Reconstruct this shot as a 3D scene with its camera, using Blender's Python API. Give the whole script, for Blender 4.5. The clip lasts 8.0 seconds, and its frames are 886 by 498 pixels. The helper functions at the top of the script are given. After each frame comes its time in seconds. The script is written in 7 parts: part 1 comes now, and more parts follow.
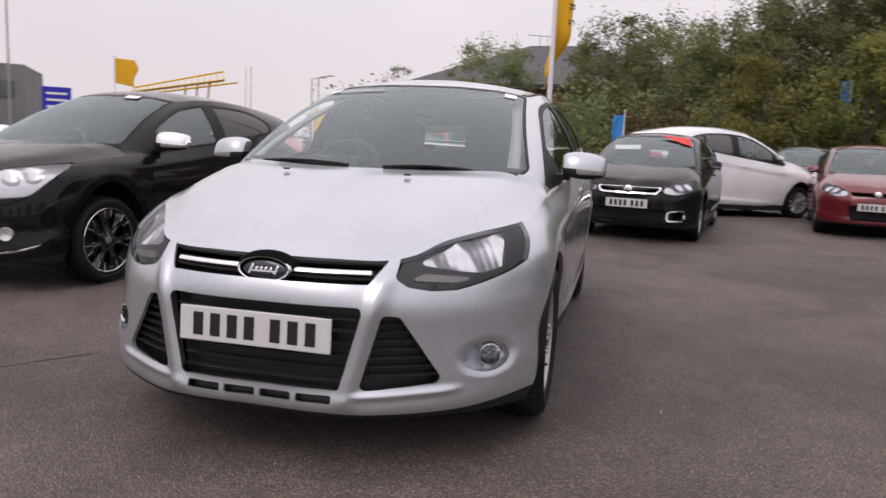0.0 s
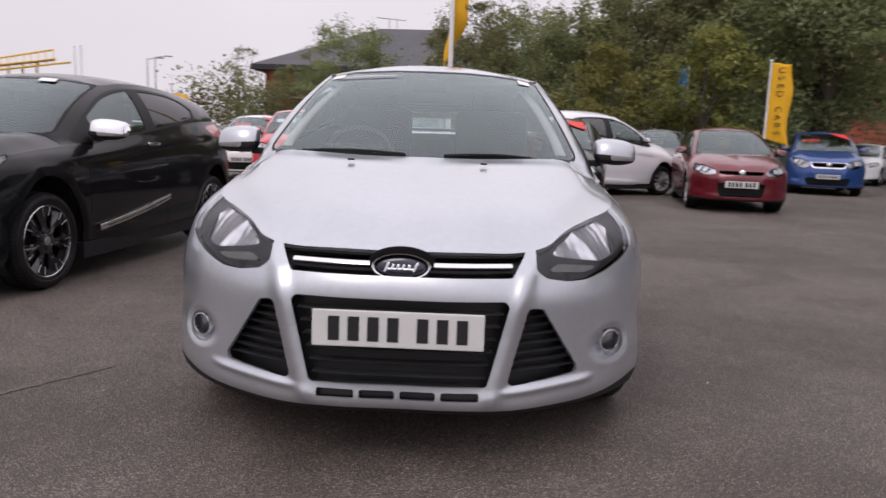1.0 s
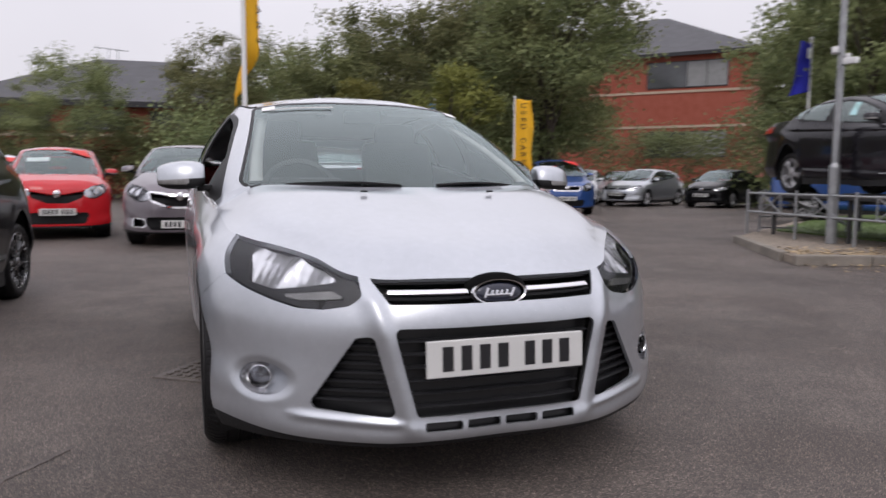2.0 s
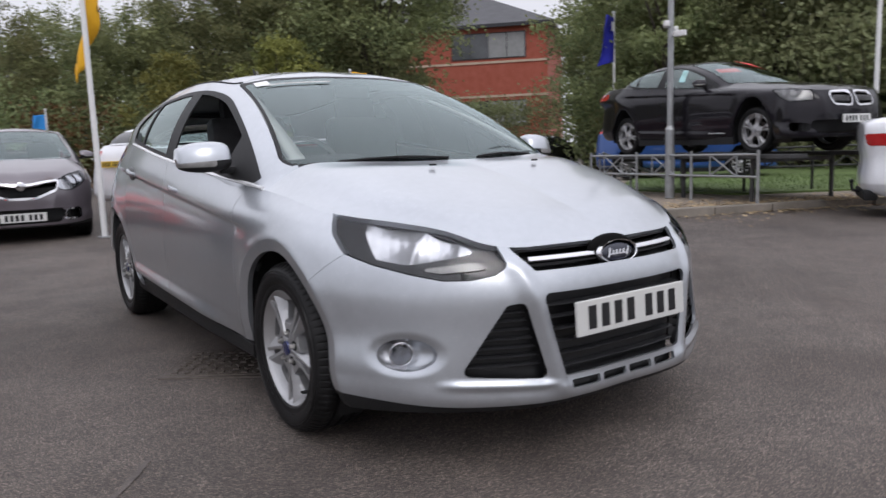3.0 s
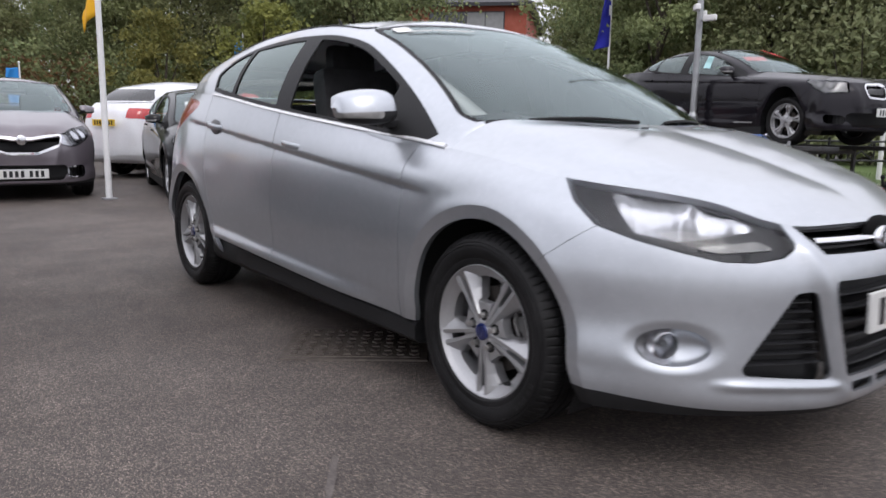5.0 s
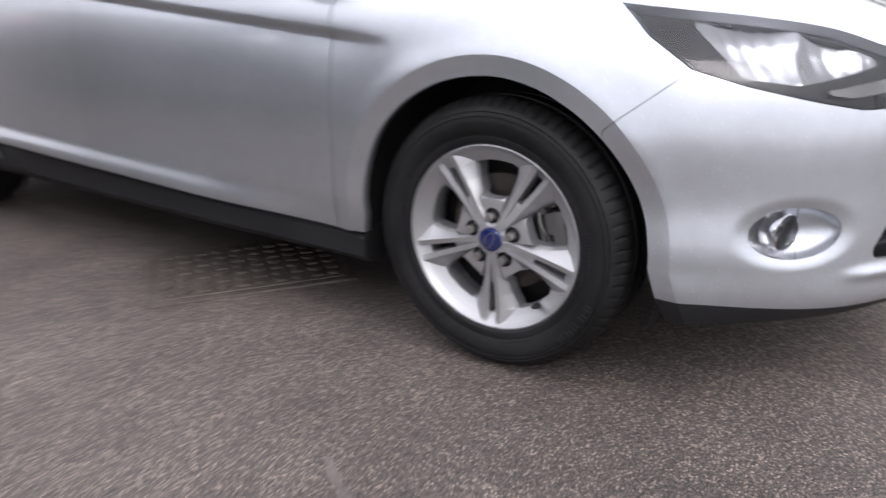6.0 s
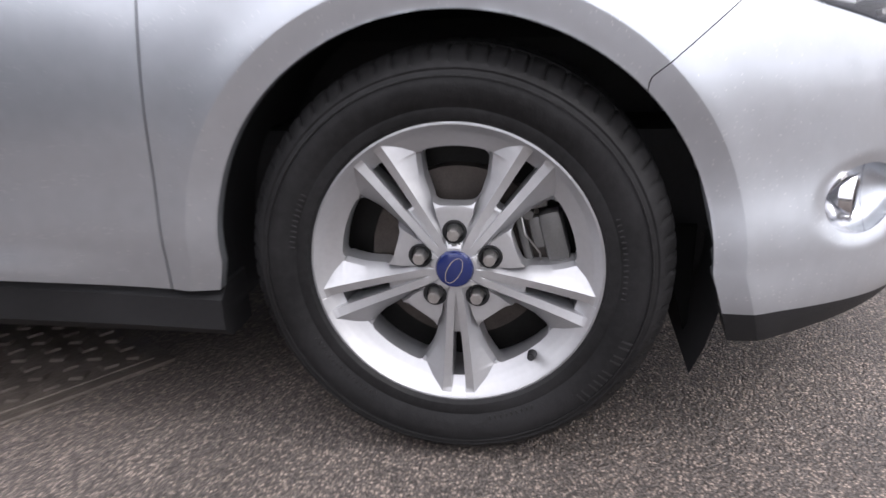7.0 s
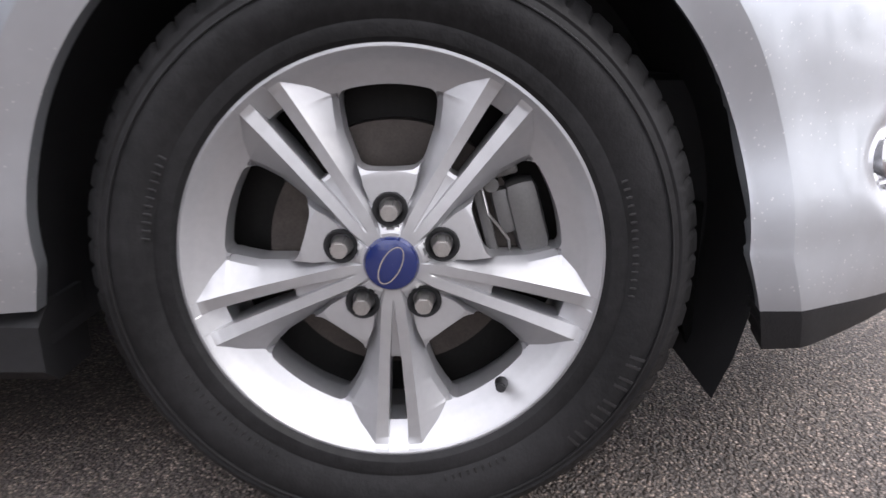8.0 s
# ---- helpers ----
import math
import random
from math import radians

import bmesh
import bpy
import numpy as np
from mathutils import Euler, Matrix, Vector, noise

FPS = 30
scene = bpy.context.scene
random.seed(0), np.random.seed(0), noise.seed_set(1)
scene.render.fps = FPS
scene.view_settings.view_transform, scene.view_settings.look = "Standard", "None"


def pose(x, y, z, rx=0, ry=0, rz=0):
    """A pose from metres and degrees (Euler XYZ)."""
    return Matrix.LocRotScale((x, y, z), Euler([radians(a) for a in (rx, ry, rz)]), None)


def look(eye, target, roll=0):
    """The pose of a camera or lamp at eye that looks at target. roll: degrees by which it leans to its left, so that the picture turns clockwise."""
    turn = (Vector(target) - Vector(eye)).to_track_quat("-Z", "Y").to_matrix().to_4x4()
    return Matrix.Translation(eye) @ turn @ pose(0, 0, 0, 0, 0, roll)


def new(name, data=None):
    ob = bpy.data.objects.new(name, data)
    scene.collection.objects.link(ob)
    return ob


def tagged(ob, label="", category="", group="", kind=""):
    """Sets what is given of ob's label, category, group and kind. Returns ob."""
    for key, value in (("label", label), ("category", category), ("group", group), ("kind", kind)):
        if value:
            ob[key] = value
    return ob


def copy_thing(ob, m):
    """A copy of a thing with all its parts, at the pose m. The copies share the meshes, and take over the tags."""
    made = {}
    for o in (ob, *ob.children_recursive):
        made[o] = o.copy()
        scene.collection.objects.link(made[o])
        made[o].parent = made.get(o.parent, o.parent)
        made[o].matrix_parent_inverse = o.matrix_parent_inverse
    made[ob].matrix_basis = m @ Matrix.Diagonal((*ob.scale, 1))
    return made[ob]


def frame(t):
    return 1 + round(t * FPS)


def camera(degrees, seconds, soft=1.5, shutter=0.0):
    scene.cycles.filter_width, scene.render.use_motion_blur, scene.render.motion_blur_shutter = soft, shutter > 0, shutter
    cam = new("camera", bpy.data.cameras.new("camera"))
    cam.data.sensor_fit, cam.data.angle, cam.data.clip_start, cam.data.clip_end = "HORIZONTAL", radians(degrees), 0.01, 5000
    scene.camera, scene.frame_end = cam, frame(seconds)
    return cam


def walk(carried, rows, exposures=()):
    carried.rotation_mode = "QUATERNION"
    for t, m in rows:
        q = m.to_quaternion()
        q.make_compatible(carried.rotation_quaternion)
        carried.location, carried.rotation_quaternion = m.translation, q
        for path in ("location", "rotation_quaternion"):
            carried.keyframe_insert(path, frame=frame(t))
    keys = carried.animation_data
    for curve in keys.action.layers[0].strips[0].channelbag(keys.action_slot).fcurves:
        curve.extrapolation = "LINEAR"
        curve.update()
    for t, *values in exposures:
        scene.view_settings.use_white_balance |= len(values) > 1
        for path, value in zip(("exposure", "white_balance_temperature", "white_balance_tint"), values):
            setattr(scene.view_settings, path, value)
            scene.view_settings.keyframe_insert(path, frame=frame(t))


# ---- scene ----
cam = camera(62.9, 8.0, shutter=0.5)
PATH = [
    (0, (1.086, -2.932, 1.07), (0.628, -1.004, 0.797), 2.6),
    (0.5, (0.66, -2.977, 1.075), (0.407, -1.014, 0.79), 1.1),
    (1, (0.163, -3.011, 1.054), (0.129, -1.034, 0.754), 2.1),
    (1.5, (-0.315, -2.936, 1.037), (-0.031, -0.98, 0.736), 1.7),
    (1.7, (-0.568, -2.926, 1.023), (-0.108, -0.994, 0.786), 1.1),
    (2.8, (-1.679, -2.548, 1.007), (-0.635, -0.857, 0.779), -1.5),
    (3, (-1.844, -2.463, 1.019), (-0.713, -0.837, 0.747), -2.0),
    (3.5, (-2.164, -2.246, 1.011), (-0.939, -0.681, 0.786), -2.6),
    (4, (-2.312, -2.181, 1.029), (-1.023, -0.671, 0.786), -0.5),
    (4.5, (-2.303, -2.084, 1.011), (-1.051, -0.549, 0.734), 0.8),
    (4.7, (-2.321, -1.931, 0.988), (-1.107, -0.371, 0.685), 0.8),
    (5.8, (-2.229, -0.959, 0.859), (-0.802, 0.318, 0.282), -1.2),
    (6, (-2.181, -0.771, 0.843), (-0.618, 0.282, 0.172), -1.0),
    (6.5, (-2.028, -0.417, 0.809), (-0.224, 0.203, 0.208), -1.9),
    (7, (-1.823, -0.146, 0.693), (0.039, 0.163, 0.033), -2.0),
    (7.5, (-1.665, -0.047, 0.556), (0.274, -0.018, 0.067), -0.9),
    (8, (-1.549, -0.059, 0.522), (0.381, -0.041, -0.004), -1.1),
]
# seconds, stops, kelvin, tint: the clip's camera starts warm and pink, then opens up at the wheel
EXPOSURES = [(0.0, 0.12, 6820, 18.5), (1.0, 0.12, 6670, 17.5), (1.7, 0.12, 6570, 15.5), (2.8, 0.15, 6330, 10.5), (4.0, 0.23, 6300, 10.5), (4.7, 0.28, 6310, 10.5), (5.8, 0.86, 6400, 11.5), (6.5, 1.19, 6400, 11.5), (7.0, 1.31, 6410, 11.5), (8.0, 1.44, 6420, 11.5)]
walk(cam, [(t, look(eye, target, roll)) for t, eye, target, roll in PATH], EXPOSURES)

# ---- world and light: a flat overcast sky with a weak, very soft sun ----
world = bpy.data.worlds.new("sky")
scene.world = world
world.use_nodes = True
wn, wl = world.node_tree.nodes, world.node_tree.links
wn.clear()
SUN_UP, SUN_ROUND = 48.0, 200.0
sky = wn.new("ShaderNodeTexSky")
sky.sky_type, sky.sun_disc = "NISHITA", False
sky.sun_elevation, sky.sun_rotation = radians(SUN_UP), radians(SUN_ROUND)
sky.dust_density, sky.air_density = 3.0, 1.0
sky_gain = wn.new("ShaderNodeMix")
sky_gain.data_type, sky_gain.blend_type = "RGBA", "MULTIPLY"
sky_gain.inputs[0].default_value = 1.0
sky_gain.inputs[7].default_value = (0.1, 0.1, 0.1, 1)
cloud_at = wn.new("ShaderNodeTexCoord")
cloud = wn.new("ShaderNodeTexNoise")
cloud.inputs["Scale"].default_value, cloud.inputs["Detail"].default_value = 1.6, 5
cloud_ramp = wn.new("ShaderNodeValToRGB")
cloud_ramp.color_ramp.elements[0].position, cloud_ramp.color_ramp.elements[1].position = 0.35, 0.7
cloud_ramp.color_ramp.elements[0].color = (0.735, 0.725, 0.775, 1)
cloud_ramp.color_ramp.elements[1].color = (0.85, 0.84, 0.89, 1)
cover = wn.new("ShaderNodeMix")
cover.data_type = "RGBA"
cover.inputs[0].default_value = 0.93
back = wn.new("ShaderNodeBackground")
back.inputs["Strength"].default_value = 1.0
wl.new(sky.outputs[0], sky_gain.inputs[6])
wl.new(cloud_at.outputs["Generated"], cloud.inputs["Vector"])
wl.new(cloud.outputs["Fac"], cloud_ramp.inputs[0])
wl.new(sky_gain.outputs[2], cover.inputs[6])
wl.new(cloud_ramp.outputs[0], cover.inputs[7])
# an overcast sky is about three times as bright overhead as at the horizon
height = wn.new("ShaderNodeSeparateXYZ")
rise = wn.new("ShaderNodeMapRange")
rise.interpolation_type = "SMOOTHSTEP"
rise.inputs[1].default_value, rise.inputs[2].default_value = 0.10, 0.95
rise.inputs[3].default_value, rise.inputs[4].default_value = 0.94, 1.75
lift = wn.new("ShaderNodeVectorMath")
lift.operation = "SCALE"
wl.new(cloud_at.outputs["Generated"], height.inputs[0])
wl.new(height.outputs["Z"], rise.inputs[0])
wl.new(rise.outputs[0], lift.inputs["Scale"])
wl.new(cover.outputs[2], lift.inputs[0])
wl.new(lift.outputs[0], back.inputs["Color"])
wl.new(back.outputs[0], wn.new("ShaderNodeOutputWorld").inputs[0])
sun = new("sun", bpy.data.lights.new("sun", "SUN"))
sun.data.energy, sun.data.angle, sun.data.color = 0.6, radians(25), (1.0, 0.97, 0.93)
sun.matrix_world = look((0, 0, 20), Vector((0, 0, 20)) - Vector((math.sin(radians(SUN_ROUND)) * math.cos(radians(SUN_UP)), math.cos(radians(SUN_ROUND)) * math.cos(radians(SUN_UP)), math.sin(radians(SUN_UP)))))

# ---- materials ----
def material(name, colour, rough=0.5, metal=0.0, coat=0.0, spread=0.0, scale=8.0, bump=0.0, bump_scale=60.0, spec=0.5, alpha=1.0, second=None, vary=0.0):
    """A surface with large stains and fine grain; second: a second colour that the stains mix in; vary: brightness by object."""
    m = bpy.data.materials.new(name)
    m.use_nodes = True
    n, l = m.node_tree.nodes, m.node_tree.links
    b = n["Principled BSDF"]
    b.inputs["Base Color"].default_value = (*colour, 1)
    b.inputs["Roughness"].default_value, b.inputs["Metallic"].default_value = rough, metal
    b.inputs["Coat Weight"].default_value, b.inputs["Coat Roughness"].default_value = coat, 0.03
    b.inputs["Specular IOR Level"].default_value = spec
    at = n.new("ShaderNodeTexCoord")
    if spread or second:
        big, fine = n.new("ShaderNodeTexNoise"), n.new("ShaderNodeTexNoise")
        big.inputs["Scale"].default_value, big.inputs["Detail"].default_value = scale, 4
        fine.inputs["Scale"].default_value, fine.inputs["Detail"].default_value = scale * 14, 3
        for t in (big, fine):
            l.new(at.outputs["Object"], t.inputs["Vector"])
        mean = n.new("ShaderNodeMath")
        mean.operation = "MULTIPLY_ADD"
        mean.inputs[1].default_value = 0.6
        l.new(big.outputs["Fac"], mean.inputs[0])
        part_of = n.new("ShaderNodeMath")
        part_of.operation = "MULTIPLY"
        part_of.inputs[1].default_value = 0.4
        l.new(fine.outputs["Fac"], part_of.inputs[0])
        l.new(part_of.outputs[0], mean.inputs[2])
        ramp = n.new("ShaderNodeValToRGB")
        low = tuple(c * (1 - spread) for c in colour)
        high = tuple(c * (1 + spread) for c in (second or colour))
        ramp.color_ramp.elements[0].position, ramp.color_ramp.elements[1].position = 0.36, 0.64
        ramp.color_ramp.elements[0].color, ramp.color_ramp.elements[1].color = (*low, 1), (*high, 1)
        l.new(mean.outputs[0], ramp.inputs[0])
        out = ramp.outputs[0]
        if vary:
            info, hsv, rng = n.new("ShaderNodeObjectInfo"), n.new("ShaderNodeHueSaturation"), n.new("ShaderNodeMapRange")
            rng.inputs[3].default_value, rng.inputs[4].default_value = 1 - vary, 1 + vary
            l.new(info.outputs["Random"], rng.inputs[0])
            l.new(rng.outputs[0], hsv.inputs["Value"])
            l.new(out, hsv.inputs["Color"])
            out = hsv.outputs[0]
        l.new(out, b.inputs["Base Color"])
        wear = n.new("ShaderNodeMapRange")
        wear.inputs[3].default_value, wear.inputs[4].default_value = max(0.0, rough - 0.06), min(1.0, rough + 0.08)
        l.new(mean.outputs[0], wear.inputs[0])
        l.new(wear.outputs[0], b.inputs["Roughness"])
    if bump:
        grain, up = n.new("ShaderNodeTexNoise"), n.new("ShaderNodeBump")
        grain.inputs["Scale"].default_value, grain.inputs["Detail"].default_value = bump_scale, 4
        up.inputs["Strength"].default_value, up.inputs["Distance"].default_value = bump, 0.01
        l.new(at.outputs["Object"], grain.inputs["Vector"])
        l.new(grain.outputs["Fac"], up.inputs["Height"])
        l.new(up.outputs[0], b.inputs["Normal"])
    if alpha < 1:
        b.inputs["Alpha"].default_value = alpha
    return m


def car_paint(name, colour, metal=0.0, rough=0.4):
    """Lacquered body paint: flakes below a clear coat, a thin film of road dust."""
    m = material(name, colour, rough, metal, coat=1.0, spread=0.05, scale=2.5)
    n, l = m.node_tree.nodes, m.node_tree.links
    b = n["Principled BSDF"]
    b.inputs["Coat Roughness"].default_value = 0.09 if metal > .7 else 0.04
    b.inputs["Specular IOR Level"].default_value = 0.5 if metal else 0.12
    if max(colour) < 0.015:
        b.inputs["Coat Weight"].default_value, b.inputs["Coat IOR"].default_value, b.inputs["Specular IOR Level"].default_value = 0.8, 1.36, 0.05
    at, flake, up = n.new("ShaderNodeTexCoord"), n.new("ShaderNodeTexVoronoi"), n.new("ShaderNodeBump")
    flake.inputs["Scale"].default_value = 900
    up.inputs["Strength"].default_value, up.inputs["Distance"].default_value = 0.06 if metal else 0.01, 0.001
    l.new(at.outputs["Object"], flake.inputs["Vector"])
    l.new(flake.outputs["Distance"], up.inputs["Height"])
    l.new(up.outputs[0], b.inputs["Normal"])
    return m


def glass(name, tint, alpha=0.35, rough=0.02, sheen=(1, 1, 1)):
    """A thin tinted pane: part clear, part gloss."""
    m = bpy.data.materials.new(name)
    m.use_nodes = True
    n, l = m.node_tree.nodes, m.node_tree.links
    n.remove(n["Principled BSDF"])
    clear, gloss, mix, bend = n.new("ShaderNodeBsdfTransparent"), n.new("ShaderNodeBsdfGlossy"), n.new("ShaderNodeMixShader"), n.new("ShaderNodeFresnel")
    clear.inputs[0].default_value = (*tint, 1)
    gloss.inputs["Roughness"].default_value = rough
    gloss.inputs["Color"].default_value = (*sheen, 1)
    bend.inputs[0].default_value = 1.5
    gain = n.new("ShaderNodeMath")
    gain.operation, gain.use_clamp = "MULTIPLY_ADD", True
    gain.inputs[1].default_value, gain.inputs[2].default_value = 1.0, alpha
    l.new(bend.outputs[0], gain.inputs[0])
    l.new(gain.outputs[0], mix.inputs[0])
    l.new(clear.outputs[0], mix.inputs[1])
    l.new(gloss.outputs[0], mix.inputs[2])
    l.new(mix.outputs[0], n["Material Output"].inputs[0])
    return m


def dusty(m):
    """Dried rain specks over the paint."""
    n, l = m.node_tree.nodes, m.node_tree.links
    b = n["Principled BSDF"]
    base = b.inputs["Base Color"].links[0].from_socket
    at, cell, near, pick, both_, mix, patch = n.new("ShaderNodeTexCoord"), n.new("ShaderNodeTexVoronoi"), n.new("ShaderNodeMapRange"), n.new("ShaderNodeMapRange"), n.new("ShaderNodeMath"), n.new("ShaderNodeMix"), n.new("ShaderNodeTexNoise")
    cell.inputs["Scale"].default_value = 170
    patch.inputs["Scale"].default_value = 5
    l.new(at.outputs["Object"], cell.inputs["Vector"])
    l.new(at.outputs["Object"], patch.inputs["Vector"])
    for k, v in zip((1, 2, 3, 4), (0.10, 0.22, 1.0, 0.0)):
        near.inputs[k].default_value = v
    l.new(cell.outputs["Distance"], near.inputs[0])
    grey = n.new("ShaderNodeSeparateColor")
    l.new(cell.outputs["Color"], grey.inputs[0])
    add = n.new("ShaderNodeMath")
    l.new(grey.outputs[0], add.inputs[0])
    l.new(patch.outputs["Fac"], add.inputs[1])
    for k, v in zip((1, 2, 3, 4), (1.18, 1.30, 0.0, 0.5)):
        pick.inputs[k].default_value = v
    l.new(add.outputs[0], pick.inputs[0])
    both_.operation = "MULTIPLY"
    l.new(near.outputs[0], both_.inputs[0])
    l.new(pick.outputs[0], both_.inputs[1])
    mix.data_type = "RGBA"
    mix.inputs[7].default_value = (0.92, 0.91, 0.89, 1)
    l.new(both_.outputs[0], mix.inputs[0])
    l.new(base, mix.inputs[6])
    l.new(mix.outputs[2], b.inputs["Base Color"])
    return m


SILVER = dusty(car_paint("silver_paint", (0.464, 0.487, 0.522), 0.76, 0.32))
BLACK_TRIM = material("black_plastic", (0.016, 0.016, 0.017), 0.5, bump=0.1, bump_scale=400, spread=0.2, spec=0.22)
GLOSS_BLACK = material("gloss_black", (0.008, 0.008, 0.009), 0.12)
RUBBER = material("tyre_rubber", (0.0130, 0.0127, 0.0132), 0.5, spread=0.4, scale=6, bump=0.10, bump_scale=260, spec=0.16)
ALLOY = material("alloy", (0.43, 0.43, 0.44), 0.42, 0.72, coat=0.15, spread=0.05, scale=9)
DARK_METAL = material("dark_metal", (0.008, 0.0075, 0.007), 0.55, 0.6, spread=0.35, scale=14)
DISC = material("brake_disc", (0.055, 0.047, 0.042), 0.5, 0.6, spread=0.25, scale=30)
CHROME = material("chrome", (0.75, 0.75, 0.77), 0.08, 1.0)
SCREEN = glass("windscreen_glass", (0.92, 0.96, 0.95), 0.06, sheen=(0.84, 0.97, 0.97))
PANE = glass("window_glass", (0.74, 0.84, 0.82), 0.09, sheen=(0.85, 0.97, 0.95))
BLACK_PANE = glass("blacked_out_glass", (0.012, 0.014, 0.014), 0.02)
PRIVACY = glass("dark_window_glass", (0.12, 0.14, 0.14), 0.06)
LENS = glass("lamp_lens", (0.96, 0.97, 0.98), 0.0, sheen=(0.6, 0.6, 0.62))
REFLECTOR = material("lamp_reflector", (0.56, 0.56, 0.58), 0.14, 0.95, bump=0.05, bump_scale=40)
BRIGHT_BOWL = material("bright_lamp_bowl", (0.71, 0.71, 0.73), 0.2, 0.68, spread=0.1, scale=30, bump=0.08, bump_scale=50)
BELT = material("bright_moulding", (0.74, 0.74, 0.75), 0.22, 0.6, spread=0.06)
SIGNAL_CLEAR = material("indicator_lens", (0.26, 0.255, 0.25), 0.3, 0.4, spread=0.2, scale=30)
PALE_TRIM_AND_REFLECTION = material("pale_trim_and_reflection", (0.5, 0.5, 0.49), 0.8, spread=0.05, bump=0.1, bump_scale=300)
LAMP_DARK = material("lamp_housing", (0.016, 0.016, 0.018), 0.34, 0.1, spread=0.15, scale=25)
RED_LENS = material("red_lens", (0.45, 0.01, 0.012), 0.15, coat=1.0)
CABIN = material("cabin_trim", (0.035, 0.036, 0.038), 0.75, spread=0.2, bump=0.15, bump_scale=250)
SEAT = material("seat_cloth", (0.055, 0.054, 0.058), 0.9, spread=0.25, scale=20, bump=0.3, bump_scale=300)
PLATE_WHITE = material("plate_white", (0.60, 0.60, 0.585), 0.35, spread=0.03)
PLATE_YELLOW = material("plate_yellow", (0.75, 0.52, 0.05), 0.35, spread=0.03)
PLATE_INK = material("plate_ink", (0.012, 0.012, 0.014), 0.4)
BADGE_BLUE = material("badge_blue", (0.01, 0.02, 0.11), 0.2, 0.3, coat=1.0)
PAPER = material("paper_sticker", (0.8, 0.8, 0.8), 0.6, spread=0.04)

# ---- tools for shapes ----
def mesh_object(name, V, F, mat, parent=None, label="", smooth=True, flat_over=None):
    me = bpy.data.meshes.new(name)
    me.from_pydata([tuple(map(float, v)) for v in V], [], [tuple(map(int, f)) for f in F])
    me.polygons.foreach_set("use_smooth", [smooth] * len(me.polygons))
    if smooth and flat_over:
        me.set_sharp_from_angle(angle=radians(flat_over))
    me.materials.append(mat)
    ob = new(name, me)
    if parent:
        ob.parent = parent
    if label:
        tagged(ob, label)
    return ob


def part(name, bm, material_, parent, label="", smooth=False, flat_over=35):
    me = bpy.data.meshes.new(name)
    bm.to_mesh(me)
    bm.free()
    me.polygons.foreach_set("use_smooth", [smooth] * len(me.polygons))
    if smooth:
        me.set_sharp_from_angle(angle=radians(flat_over))
    me.materials.append(material_)
    ob = new(name, me)
    ob.parent = parent
    if label:
        tagged(ob, label)
    return ob


def empty(name, m, label, category, group="", kind=""):
    ob = new(name)
    ob.empty_display_size = 0.1
    ob.matrix_basis = m
    return tagged(ob, label, category, group, kind)


def box_bm(size, at=(0, 0, 0), bevel=0.0, turn=None, bm=None):
    bm = bm or bmesh.new()
    made = bmesh.ops.create_cube(bm, size=1)["verts"]
    bmesh.ops.scale(bm, vec=size, verts=made)
    if bevel:
        made_edges = list({e for v in made for e in v.link_edges})
        made = list({v for f in bmesh.ops.bevel(bm, geom=made_edges, offset=bevel, segments=2, affect="EDGES", profile=0.6)["faces"] for v in f.verts} | {v for v in made if v.is_valid})
    if turn:
        bmesh.ops.transform(bm, matrix=turn, verts=made)
    bmesh.ops.translate(bm, vec=at, verts=made)
    return bm


def tube_bm(a, b, r1, r2=None, sides=12, bm=None):
    bm = bm or bmesh.new()
    a, b = Vector(a), Vector(b)
    m = Matrix.Translation((a + b) / 2) @ (b - a).to_track_quat("Z", "Y").to_matrix().to_4x4()
    bmesh.ops.create_cone(bm, cap_ends=True, segments=sides, radius1=r1, radius2=r1 if r2 is None else r2, depth=(b - a).length, matrix=m)
    return bm


def weights(knots, t):
    """Rows of a smooth curve's weights at t, for values given at the knots (rising numbers)."""
    knots, t = np.asarray(knots, float), np.clip(np.asarray(t, float), knots[0], knots[-1])
    n = len(knots)
    slope = np.zeros((n, n))
    for i in range(n):
        if 0 < i < n - 1:
            a, b = knots[i] - knots[i - 1], knots[i + 1] - knots[i]
            slope[i, i - 1], slope[i, i], slope[i, i + 1] = -b / (a * (a + b)), (b - a) / (a * b), a / (b * (a + b))
        else:
            j = 0 if i == 0 else n - 2
            slope[i, j], slope[i, j + 1] = -1 / (knots[j + 1] - knots[j]), 1 / (knots[j + 1] - knots[j])
    k = np.clip(np.searchsorted(knots, t, "right") - 1, 0, n - 2)
    h = knots[k + 1] - knots[k]
    s = (t - knots[k]) / h
    W = np.zeros((len(t), n))
    r = np.arange(len(t))
    W[r, k] += 2 * s**3 - 3 * s**2 + 1
    W[r, k + 1] += -2 * s**3 + 3 * s**2
    W += ((s**3 - 2 * s**2 + s) * h)[:, None] * slope[k] + ((s**3 - s**2) * h)[:, None] * slope[k + 1]
    return W


def curve(points, t):
    """A smooth curve (rows: knot, values...) at t."""
    p = np.asarray(points, float)
    out = weights(p[:, 0], np.atleast_1d(t)) @ p[:, 1:]
    return out[:, 0] if p.shape[1] == 2 else out


def quads(nu, nv):
    i, j = np.meshgrid(np.arange(nu - 1), np.arange(nv - 1), indexing="ij")
    a = (i * nv + j).ravel()
    return np.stack([a, a + nv, a + nv + 1, a + 1], 1).tolist()


